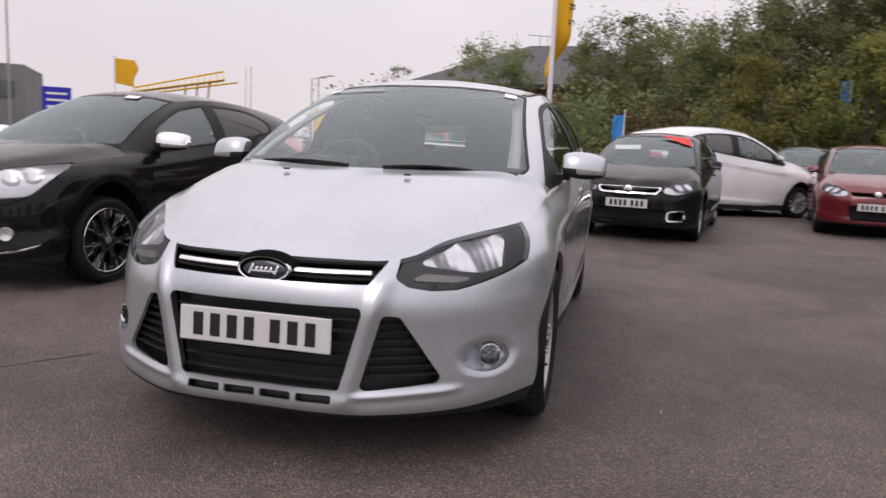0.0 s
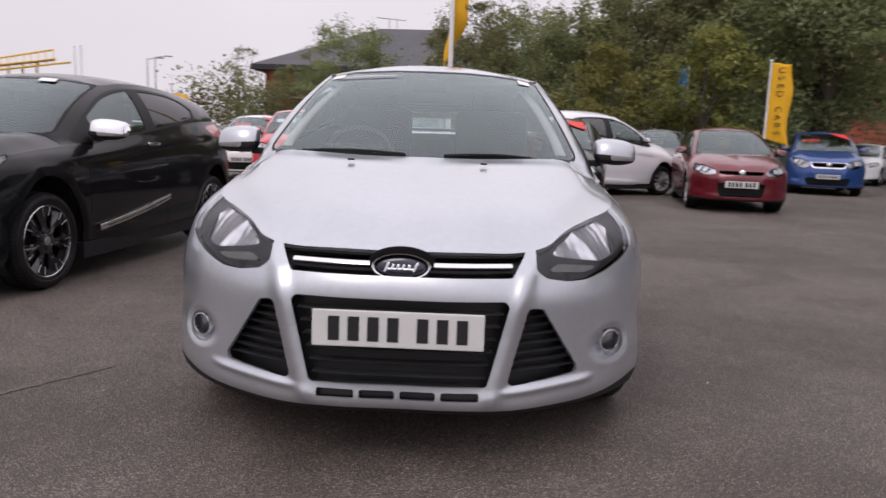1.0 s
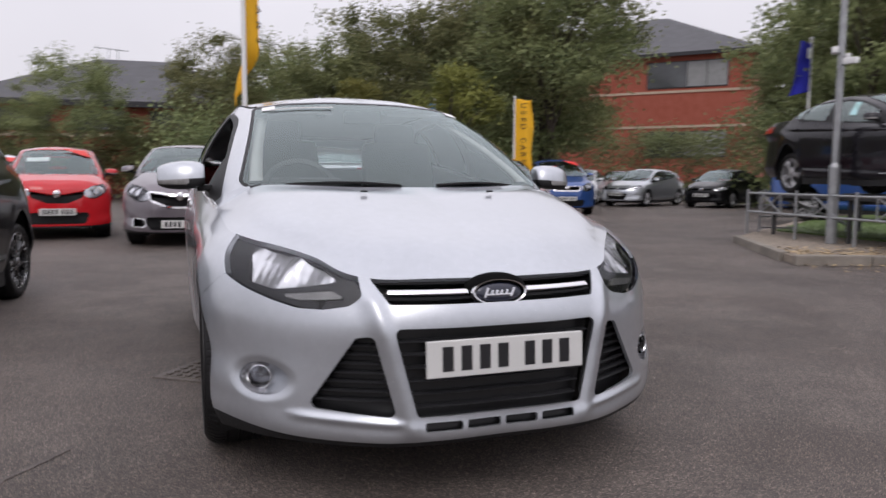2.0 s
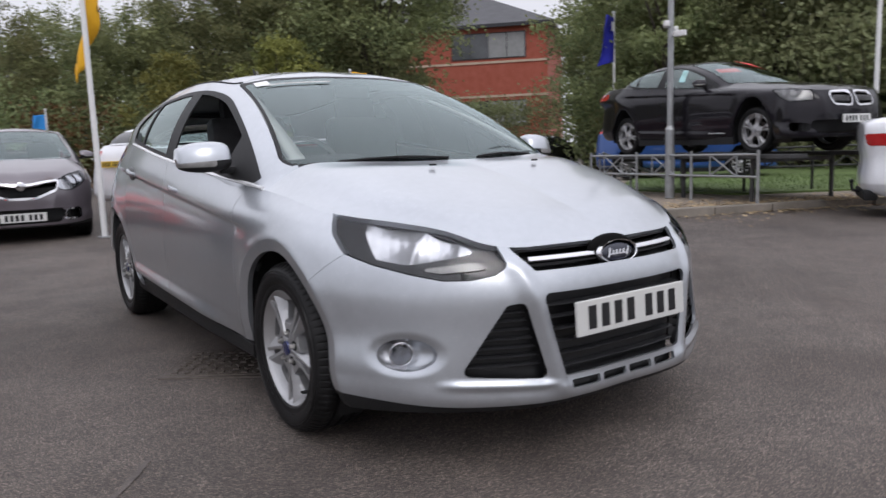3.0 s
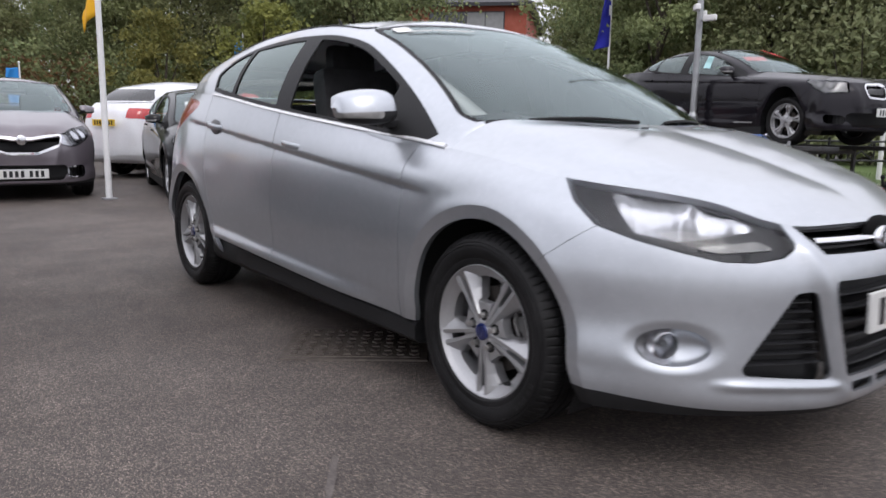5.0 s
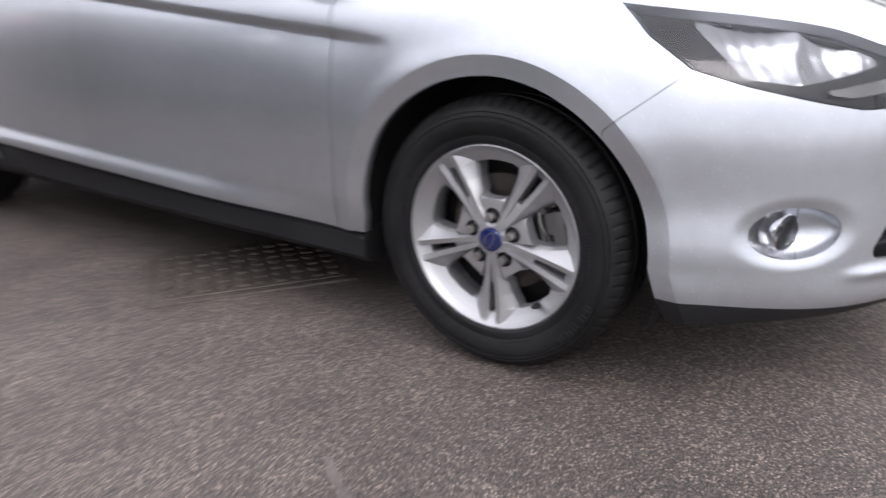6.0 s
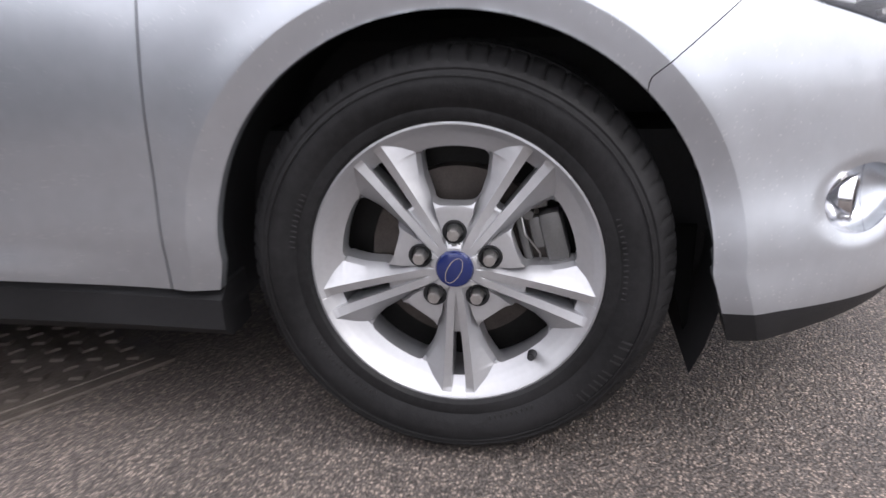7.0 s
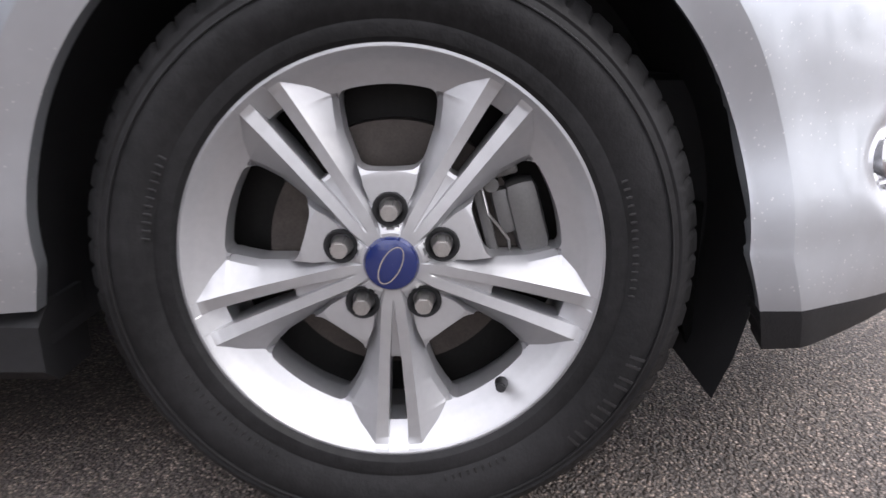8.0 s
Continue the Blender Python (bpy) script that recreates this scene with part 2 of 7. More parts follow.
def clip(mesh, d):
    """The part of a mesh where d(V) > 0, cut along d = 0."""
    V, F = mesh
    D = np.asarray(d(V), float)
    D = np.where(np.abs(D) < 1e-6, 1e-6, D)
    out_v, out_f, index, cuts = [], [], {}, {}

    def keep(i):
        if i not in index:
            index[i] = len(out_v)
            out_v.append(V[i])
        return index[i]

    def cut(i, j):
        key = (min(i, j), max(i, j))
        if key not in cuts:
            s = D[key[0]] / (D[key[0]] - D[key[1]])
            cuts[key] = len(out_v)
            out_v.append(V[key[0]] * (1 - s) + V[key[1]] * s)
        return cuts[key]

    good = D > 0
    for f in F:
        g = [good[i] for i in f]
        if all(g):
            out_f.append([keep(i) for i in f])
        elif any(g):
            face = []
            for a, b in zip(f, f[1:] + f[:1]):
                if good[a]:
                    face.append(keep(a))
                if good[a] != good[b]:
                    face.append(cut(a, b))
            if len(face) > 2:
                out_f.append(face)
    return np.array(out_v).reshape(-1, 3), out_f


def polygon_distance(points, u, v):
    """Signed distance to a polygon, negative inside."""
    P = np.asarray(points, float)
    d, inside = np.full(len(u), 1e9), np.zeros(len(u), bool)
    for (ax, ay), (bx, by) in zip(P, np.roll(P, -1, 0)):
        ex, ey, wx, wy = bx - ax, by - ay, u - ax, v - ay
        s = np.clip((wx * ex + wy * ey) / (ex * ex + ey * ey + 1e-12), 0, 1)
        d = np.minimum(d, np.hypot(wx - s * ex, wy - s * ey))
        crosses = (ay > v) != (by > v)
        inside ^= crosses & (u < (bx - ax) * (v - ay) / (by - ay + 1e-12) + ax)
    return np.where(inside, -d, d)


def rounded(points, radius):
    """The polygon's distance with its outer corners rounded."""
    P = np.asarray(points, float)
    area = 0.5 * np.sum(P[:, 0] * np.roll(P[:, 1], -1) - np.roll(P[:, 0], -1) * P[:, 1])
    if area < 0:
        P = P[::-1]
    n = len(P)
    inner = []
    for i in range(n):
        a, b, c = P[i - 1], P[i], P[(i + 1) % n]
        e1, e2 = (b - a) / np.linalg.norm(b - a), (c - b) / np.linalg.norm(c - b)
        n1, n2 = np.array([-e1[1], e1[0]]), np.array([-e2[1], e2[0]])
        m = n1 + n2
        inner.append(b + m * radius / max(0.35, m @ n1))
    return lambda u, v: polygon_distance(inner, u, v) - radius


def vertex_normals(V, F):
    N = np.zeros_like(V)
    for f in F:
        n = np.cross(V[f[1]] - V[f[0]], V[f[-1]] - V[f[0]]) if len(f) == 3 else np.cross(V[f[2]] - V[f[0]], V[f[3]] - V[f[1]])
        N[f] += n
    return N / (np.linalg.norm(N, axis=1)[:, None] + 1e-12)


def shell(mesh, depth, along=None):
    """Adds a turned-in edge of that depth along the open border (a pressed panel's flange). The outer side is where the normals point."""
    V, F = mesh
    N = vertex_normals(V, F)
    seen = {}
    for f in F:
        for a, b in zip(f, f[1:] + f[:1]):
            seen[(a, b)] = True
    border = [(a, b) for a, b in seen if (b, a) not in seen]
    ids = sorted({i for e in border for i in e})
    at = {i: k for k, i in enumerate(ids)}
    n = len(V)
    way = N[ids] if along is None else np.array([along] * len(ids))
    rows = [V[ids] - way * 0.0004, V[ids] - way * depth]
    F = list(F)
    for a, b in border:
        F.append([b, a, n + at[a], n + at[b]])
        F.append([n + at[b], n + at[a], n + len(ids) + at[a], n + len(ids) + at[b]])
    return np.vstack([V, *rows]), F


def both(mesh):
    """A half mesh with its mirror image, welded along the middle."""
    V, F = mesh
    n = len(V)
    M = V * np.array([-1, 1, 1])
    middle = np.abs(V[:, 0]) < 1e-5
    to = np.where(middle, np.arange(n), np.arange(n) + n)
    return np.vstack([V, M]), list(F) + [[int(to[i]) for i in f[::-1]] for f in F]


def flip(mesh):
    return mesh[0] * np.array([-1, 1, 1]), [f[::-1] for f in mesh[1]]


def smooth_step(x):
    x = np.clip(x, 0, 1)
    return x * x * (3 - 2 * x)


def lathe(profile, sides, name, mat, parent, label="", flat_over=40):
    """Turns (radius, x) pairs round the x axis."""
    p = np.asarray(profile, float)
    a = np.linspace(0, 2 * np.pi, sides, endpoint=False)
    V = np.stack([np.repeat(p[None, :, 1], sides, 0), p[None, :, 0] * np.cos(a)[:, None], p[None, :, 0] * np.sin(a)[:, None]], 2).reshape(-1, 3)
    n = len(p)
    F = [[i * n + j, i * n + j + 1, ((i + 1) % sides) * n + j + 1, ((i + 1) % sides) * n + j] for i in range(sides) for j in range(n - 1)]
    return mesh_object(name, V, F, mat, parent, label, True, flat_over)


# ---- the shape of a hatchback's body, one half (x > 0), nose towards -y, origin on the ground under the front axle ----
WHEELBASE = 2.648
SIDE_Y = (0.0, 0.35, 0.9, 1.6, 2.25, 2.65)


def side_line(front, x, z, tail):
    """A line round the body: explicit round the nose, then x and z along the side's stations, then the tail."""
    return list(front) + [(a, y, b) for a, y, b in zip(x, SIDE_Y, z)] + list(tail)


def body_lines():
    under = side_line([(0, -.835, .19), (.20, -.835, .19), (.36, -.81, .19), (.50, -.74, .19), (.63, -.652, .188), (.735, -.54, .182), (.805, -.43, .177), (.838, -.32, .175)],
                      (.835, .79, .79, .79, .80, .80), (.20, .20, .215, .23, .25, .25), [(.74, 3.1, .25), (.62, 3.28, .25), (.3, 3.36, .25), (0, 3.37, .25)])
    lip = side_line([(0, -.872, .228), (.20, -.872, .228), (.36, -.845, .228), (.50, -.775, .23), (.64, -.680, .235), (.755, -.555, .24), (.832, -.43, .245), (.866, -.32, .25)],
                    (.875, .83, .83, .835, .84, .845), (.25, .225, .235, .25, .275, .29), [(.79, 3.1, .30), (.66, 3.33, .30), (.33, 3.42, .30), (0, 3.43, .30)])
    low = side_line([(0, -.872, .30), (.20, -.868, .30), (.36, -.838, .30), (.50, -.77, .305), (.648, -.672, .315), (.765, -.548, .325), (.843, -.41, .33), (.874, -.29, .33)],
                    (.884, .858, .862, .866, .872, .88), (.33, .32, .325, .335, .36, .37), [(.825, 3.1, .38), (.69, 3.36, .38), (.34, 3.45, .38), (0, 3.46, .38)])
    mid = side_line([(0, -.868, .45), (.20, -.862, .45), (.36, -.83, .45), (.50, -.762, .45), (.645, -.655, .45), (.76, -.52, .45), (.84, -.38, .45), (.875, -.25, .45)],
                    (.885, .872, .876, .88, .888, .895), (.45,) * 6, [(.84, 3.1, .46), (.70, 3.37, .46), (.34, 3.46, .46), (0, 3.465, .46)])
    high = side_line([(0, -.868, .575), (.20, -.86, .575), (.36, -.825, .572), (.50, -.752, .575), (.64, -.645, .58), (.76, -.505, .585), (.845, -.365, .59), (.880, -.24, .59)],
                     (.892, .884, .888, .892, .898, .902), (.59,) * 6, [(.82, 3.1, .60), (.68, 3.37, .60), (.34, 3.45, .60), (0, 3.455, .60)])
    waist = side_line([(0, -.845, .64), (.20, -.835, .64), (.36, -.795, .64), (.49, -.725, .65), (.62, -.625, .665), (.735, -.49, .685), (.815, -.355, .70), (.855, -.235, .71)],
                      (.872, .880, .886, .890, .894, .892), (.72, .72, .74, .76, .78, .79), [(.79, 3.1, .80), (.64, 3.36, .80), (.33, 3.43, .80), (0, 3.435, .80)])
    crease = side_line([(0, -.81, .68), (.20, -.798, .68), (.36, -.76, .68), (.475, -.70, .70), (.58, -.595, .73), (.685, -.46, .755), (.765, -.335, .765), (.81, -.23, .775)],
                       (.84, .868, .872, .876, .868, .842), (.80, .81, .845, .89, .945, .97), [(.745, 3.1, .99), (.63, 3.32, .99), (.31, 3.39, .98), (0, 3.395, .98)])
    shoulder = side_line([(0, -.785, .705), (.20, -.770, .705), (.36, -.735, .705), (.455, -.69, .722), (.53, -.585, .762), (.62, -.45, .788), (.70, -.33, .804), (.748, -.23, .818)],
                         (.777, .795, .826, .838, .81, .765), (.856, .898, .955, 1.03, 1.105, 1.13), [(.66, 3.1, 1.13), (.54, 3.25, 1.12), (.27, 3.31, 1.11), (0, 3.32, 1.11)])
    return [under, lip, low, mid, high, waist, crease, shoulder]


LINES = np.array(body_lines())          # lines x stations x 3
U_KNOTS = np.concatenate([[0], np.cumsum(np.mean(np.linalg.norm(np.diff(LINES, axis=1), axis=2), axis=0))])
V_KNOTS = np.array([0, .05, .13, .28, .41, .52, .63, .75])


def with_mirror(knots, rows, front=True, tail=True):
    """Adds the mirrored neighbour at the middle, so that the surface crosses it square."""
    k, r = list(knots), [np.asarray(p) for p in rows]
    m = np.array([-1, 1, 1])
    if front:
        k, r = [-k[1] + 2 * k[0]] + k, [r[1] * m] + r
    if tail:
        k, r = k + [2 * k[-1] - k[-2]], r + [r[-2] * m]
    return np.array(k), np.array(r)


def side_surface(u, v):
    k, rows = with_mirror(U_KNOTS, LINES.transpose(1, 0, 2))
    return np.einsum("ai,ijk,bj->abk", weights(k, u), rows, weights(V_KNOTS, v))


SHOULDER_K, SHOULDER = with_mirror(U_KNOTS, LINES[-1])


def shoulder_line(u):
    return weights(SHOULDER_K, u) @ SHOULDER


U_CORNER = U_KNOTS[3]
U_COWL = float(np.interp(0.24, LINES[-1][7:12, 1], U_KNOTS[7:12]))
BONNET_MIDDLE = [(-.785, .705), (-.70, .762), (-.5, .838), (-.3, .898), (-.1, .948), (0.018, .976)]


def bonnet_surface(nx, ny):
    """A patch between the nose's edge, the wing's edge, the scuttle and the middle line."""
    w, q = np.linspace(0, 1, nx), np.linspace(0, 1, ny)
    nose = shoulder_line(w * U_CORNER)
    wing = shoulder_line(U_CORNER + q * (U_COWL - U_CORNER))
    my = -.785 + q * (0.018 + .785)
    middle = np.stack([0 * q, my, curve(BONNET_MIDDLE, my)], 1)
    end = wing[-1]
    ring = np.array(CABIN_LOW[:5])
    x = w * end[0]
    near = np.clip((x - .655) / (end[0] - .655), 0, 1)
    rear = np.stack([x, np.interp(x, ring[:, 0], ring[:, 1]) * (1 - near) + end[1] * near - .012 * (1 - near), np.interp(x, ring[:, 0], ring[:, 2]) * (1 - near) + end[2] * near + .004 * (1 - near)], 1)
    for _ in range(nx // 2):
        rear[1:-1] = (rear[:-2] + 2 * rear[1:-1] + rear[2:]) / 4
    W, Q = w[:, None, None], q[None, :, None]
    P = (1 - W) * middle[None] + W * wing[None] + (1 - Q) * nose[:, None] + Q * rear[:, None]
    P -= (1 - W) * (1 - Q) * nose[0] + W * (1 - Q) * nose[-1] + (1 - W) * Q * middle[-1] + W * Q * end
    lift = 4 * (w * (1 - w))[:, None] * (smooth_step(q / .25) * smooth_step((1 - q) / .2))[None]
    P[:, :, 2] += 0.018 * lift
    ridge = np.exp(-((w - .66) / .09) ** 2)[:, None] * smooth_step(q / .15)[None] * smooth_step((1 - q) / .3)[None]
    P[:, :, 2] += 0.0018 * ridge
    return P


CABIN_LOW = [(0, .03, .972), (.25, .052, .972), (.48, .130, .980), (.635, .222, .982), (.735, .305, .952), (.795, .40, .904), (.826, .9, .955), (.838, 1.6, 1.03), (.81, 2.25, 1.105), (.765, 2.65, 1.13), (.665, 3.02, 1.14), (.45, 3.22, 1.13), (0, 3.29, 1.12)]
CABIN_TOP = [(0, .985, 1.418), (.22, 1.0, 1.413), (.42, 1.03, 1.398), (.535, 1.075, 1.378), (.570, 1.14, 1.375), (.595, 1.26, 1.392), (.608, 1.45, 1.408), (.610, 1.75, 1.412), (.596, 2.25, 1.392), (.57, 2.65, 1.352), (.50, 2.92, 1.325), (.3, 3.02, 1.335), (0, 3.05, 1.34)]
SALOON_LOW = CABIN_LOW[:9] + [(.76, 2.60, 1.10), (.65, 2.80, 1.09), (.42, 2.92, 1.085), (0, 2.97, 1.085)]
SALOON_TOP = CABIN_TOP[:7] + [(.60, 1.6, 1.405), (.575, 1.95, 1.375), (.555, 2.12, 1.35), (.48, 2.2, 1.345), (.3, 2.24, 1.35), (0, 2.25, 1.355)]
ROOF_MIDDLE = [(.98, 1.42), (1.15, 1.452), (1.4, 1.478), (1.7, 1.484), (2.2, 1.465), (2.7, 1.405), (3.06, 1.342)]


class Cabin:
    def __init__(self, low, top, roof):
        self.low, self.top, self.roof = np.array(low), np.array(top), roof
        mid = (self.low + self.top) / 2
        self.k = np.concatenate([[0], np.cumsum(np.linalg.norm(np.diff(mid, axis=0), axis=1))])

    def at(self, u):
        rows = []
        for r in (self.low, self.top):
            k, p = with_mirror(self.k, r)
            rows.append(weights(k, u) @ p)
        return rows

    def sides(self, nu, nv):
        u, v = np.linspace(0, self.k[-1], nu), np.linspace(0, 1, nv)
        a, b = self.at(u)
        P = a[:, None] * (1 - v)[None, :, None] + b[:, None] * v[None, :, None]
        out = np.stack([b[:, 0] * 0 + 1, 0 * u], 1)
        t = np.gradient(a[:, :2], axis=0)
        out = np.stack([t[:, 1], -t[:, 0]], 1)
        out /= np.linalg.norm(out, axis=1)[:, None] + 1e-9
        P[:, :, :2] += out[:, None] * (0.028 * 4 * v * (1 - v))[None, :, None]
        P[:, :, 2] += (0.018 * 4 * v * (1 - v))[None, :]
        return P

    def cap(self, nu, nw):
        u, w = np.linspace(0, self.k[-1], nu), np.linspace(0, 1, nw)
        _, e = self.at(u)
        y0, y1 = self.top[0, 1], self.top[-1, 1]
        mid = (y0 + y1) / 2
        yc = np.clip(e[:, 1] - 0.25 * e[:, 0] * (e[:, 1] - mid) / (mid - y0), y0, y1)
        zc = curve(self.roof, yc)
        c = np.stack([0 * yc, yc, zc], 1)
        P = e[:, None] * (1 - w)[None, :, None] + c[:, None] * w[None, :, None]
        P[:, :, 2] = e[:, 2:3] + (zc - e[:, 2])[:, None] * (1 - (1 - w) ** 2.0)[None]
        return P


HATCH = Cabin(CABIN_LOW, CABIN_TOP, ROOF_MIDDLE)
SALOON = Cabin(SALOON_LOW, SALOON_TOP, [(.98, 1.42), (1.2, 1.455), (1.5, 1.474), (1.9, 1.44), (2.26, 1.357)])


def grid_mesh(P):
    nu, nv = P.shape[:2]
    return P.reshape(-1, 3), quads(nu, nv)


# outlines, each a distance that is negative inside
def round_corner(V):
    """Way along the front corner, from the nose to the flank."""
    return .53 * V[:, 0] + .85 * V[:, 1]


LAMP = rounded([(-.425, .657), (-.395, .632), (-.33, .620), (-.25, .621), (-.15, .640), (-.02, .670), (.085, .702), (.155, .760), (.20, .83), (.2, .95), (-.30, .95), (-.378, .712)], .012)
LOWER_GRILLE = rounded([(-.342, .567), (.342, .567), (.275, .298), (-.275, .298)], .02)
UPPER_GRILLE = rounded([(-.385, .78), (.385, .78), (.385, .70), (.345, .635), (-.345, .635), (-.385, .70)], .01)
SIDE_GRILLE = rounded([(.398, .545), (.448, .538), (.585, .322), (.335, .300)], .018)


def arch_distance(V, wheelbase=WHEELBASE, r=.360):
    d = 1e9
    for y in (0, wheelbase):
        flare = np.clip(.318 - V[:, 2], 0, 1) * .30
        d = np.minimum(d, np.where(V[:, 2] > .318, np.hypot(V[:, 1] - y, V[:, 2] - .318), np.abs(V[:, 1] - y) - flare) - r)
    return np.where(V[:, 0] > .5, d, 1.0)


FOG_S, FOG_Z, FOG_A, FOG_B = -.136, .390, .097, .050     # fog lamp opening: centre along the corner, height, half axes


def arch_lip(V):
    """Pushes out the band round the wheel arches and scoops the flank below its crease."""
    V = V.copy()
    d = arch_distance(V)
    V[:, 0] += (.004 * np.exp(-((np.maximum(d, .043) - .043) / .03) ** 2) - .015 * np.clip(1 - d / .043, 0, 1)) * (V[:, 0] > .5)
    flank = smooth_step((V[:, 1] - .22) / .22) * smooth_step((2.75 - V[:, 1]) / .3)
    crease = .752 + .098 * (V[:, 1] - .3)
    below = crease - V[:, 2]
    V[:, 0] -= flank * .017 * smooth_step((below + .004) / .022) * np.exp(-np.maximum(below, 0) / .09)
    sill_line = .322 + .045 * V[:, 1]
    V[:, 0] += (V[:, 0] > .5) * .026 * smooth_step((sill_line - V[:, 2]) / .060) * smooth_step((V[:, 1] - .40) / .6) * smooth_step((2.3 - V[:, 1]) / .15)
    front = (V[:, 1] < -.45)
    arm = np.abs(V[:, 0] - (.305 + .262 * (V[:, 2] - .30)))
    V[:, 1] -= front * .017 * np.exp(-(arm / .030) ** 2) * smooth_step((V[:, 2] - .215) / .06) * smooth_step((.715 - V[:, 2]) / .08)
    ledge = np.exp(-((V[:, 2] - (.283 + .05 * np.maximum(0, V[:, 0] - .35))) / .013) ** 2) * smooth_step((V[:, 0] - .30) / .05) * smooth_step((.66 - V[:, 0]) / .08)
    V[:, 1] -= front * .012 * ledge
    fog = np.hypot((round_corner(V) - FOG_S) / FOG_A, (V[:, 2] - FOG_Z) / FOG_B)
    dent = .011 * (1 - smooth_step((fog - .75) / .7)) * (V[:, 1] < -.2)
    V[:, 0] -= dent * .53
    V[:, 1] += dent * .85
    return V


def door_gap(V):
    return V[:, 1] - (.398 + .08 * (.92 - V[:, 2]))


def middle_gap(V):
    return V[:, 1] - (1.46 - .05 * (V[:, 2] - .6))


def rear_gap(V):
    return V[:, 1] - np.where(V[:, 2] > .62, 2.27 + .2 * (V[:, 2] - .62), np.maximum(2.16, 2.27 - .35 * (.62 - V[:, 2])))


def seam(V):
    """The joint between bumper and wing: negative on the bumper."""
    return np.where(V[:, 2] > .587, (V[:, 1] + .258 + (V[:, 2] - .587) * 1.25) * .62, V[:, 1] + .258 - (.587 - V[:, 2]) * .1)



GAP = .0034
FINE_GAP = .0014
TOP_EDGE = np.array([(.30, .897), (.46, 1.02), (.634, 1.128), (.82, 1.222), (1.0, 1.297), (1.2, 1.345), (1.5, 1.370), (1.85, 1.366), (2.1, 1.345), (2.28, 1.30), (2.40, 1.235)])
TOP_S = np.concatenate([[0], np.cumsum(np.hypot(*np.diff(TOP_EDGE, axis=0).T))])
DAYLIGHT = rounded(np.vstack([curve(np.column_stack([TOP_S, TOP_EDGE]), np.linspace(0, TOP_S[-1], 48)), [(2.36, 1.135), (1.99, 1.083), (1.366, 1.006), (.8, .945)]]), .015)
SCREEN_EDGE = rounded([(-.60, .945), (.60, .945), (.700, .985), (.562, 1.372), (.42, 1.396), (.2, 1.409), (-.2, 1.409), (-.42, 1.396), (-.562, 1.372), (-.700, .985)], .03)
REAR_SCREEN = rounded([(-.63, 1.145), (.63, 1.145), (.50, 1.32), (-.50, 1.32)], .04)
TAIL_LAMP = rounded([(2.57, 1.065), (2.70, 1.095), (2.92, 1.11), (3.6, 1.115), (3.6, .90), (2.93, .92)], .015)


def side_daylight(V):
    return np.where((V[:, 0] > .5) & (V[:, 1] > .25), DAYLIGHT(V[:, 1], V[:, 2]), 1.0)


def screen_edge(V):
    return np.where(V[:, 1] < 1.2, SCREEN_EDGE(V[:, 0], V[:, 2]), 1.0)


def rear_screen(V):
    return np.where(V[:, 1] > 2.0, REAR_SCREEN(V[:, 0], V[:, 2]), 1.0)


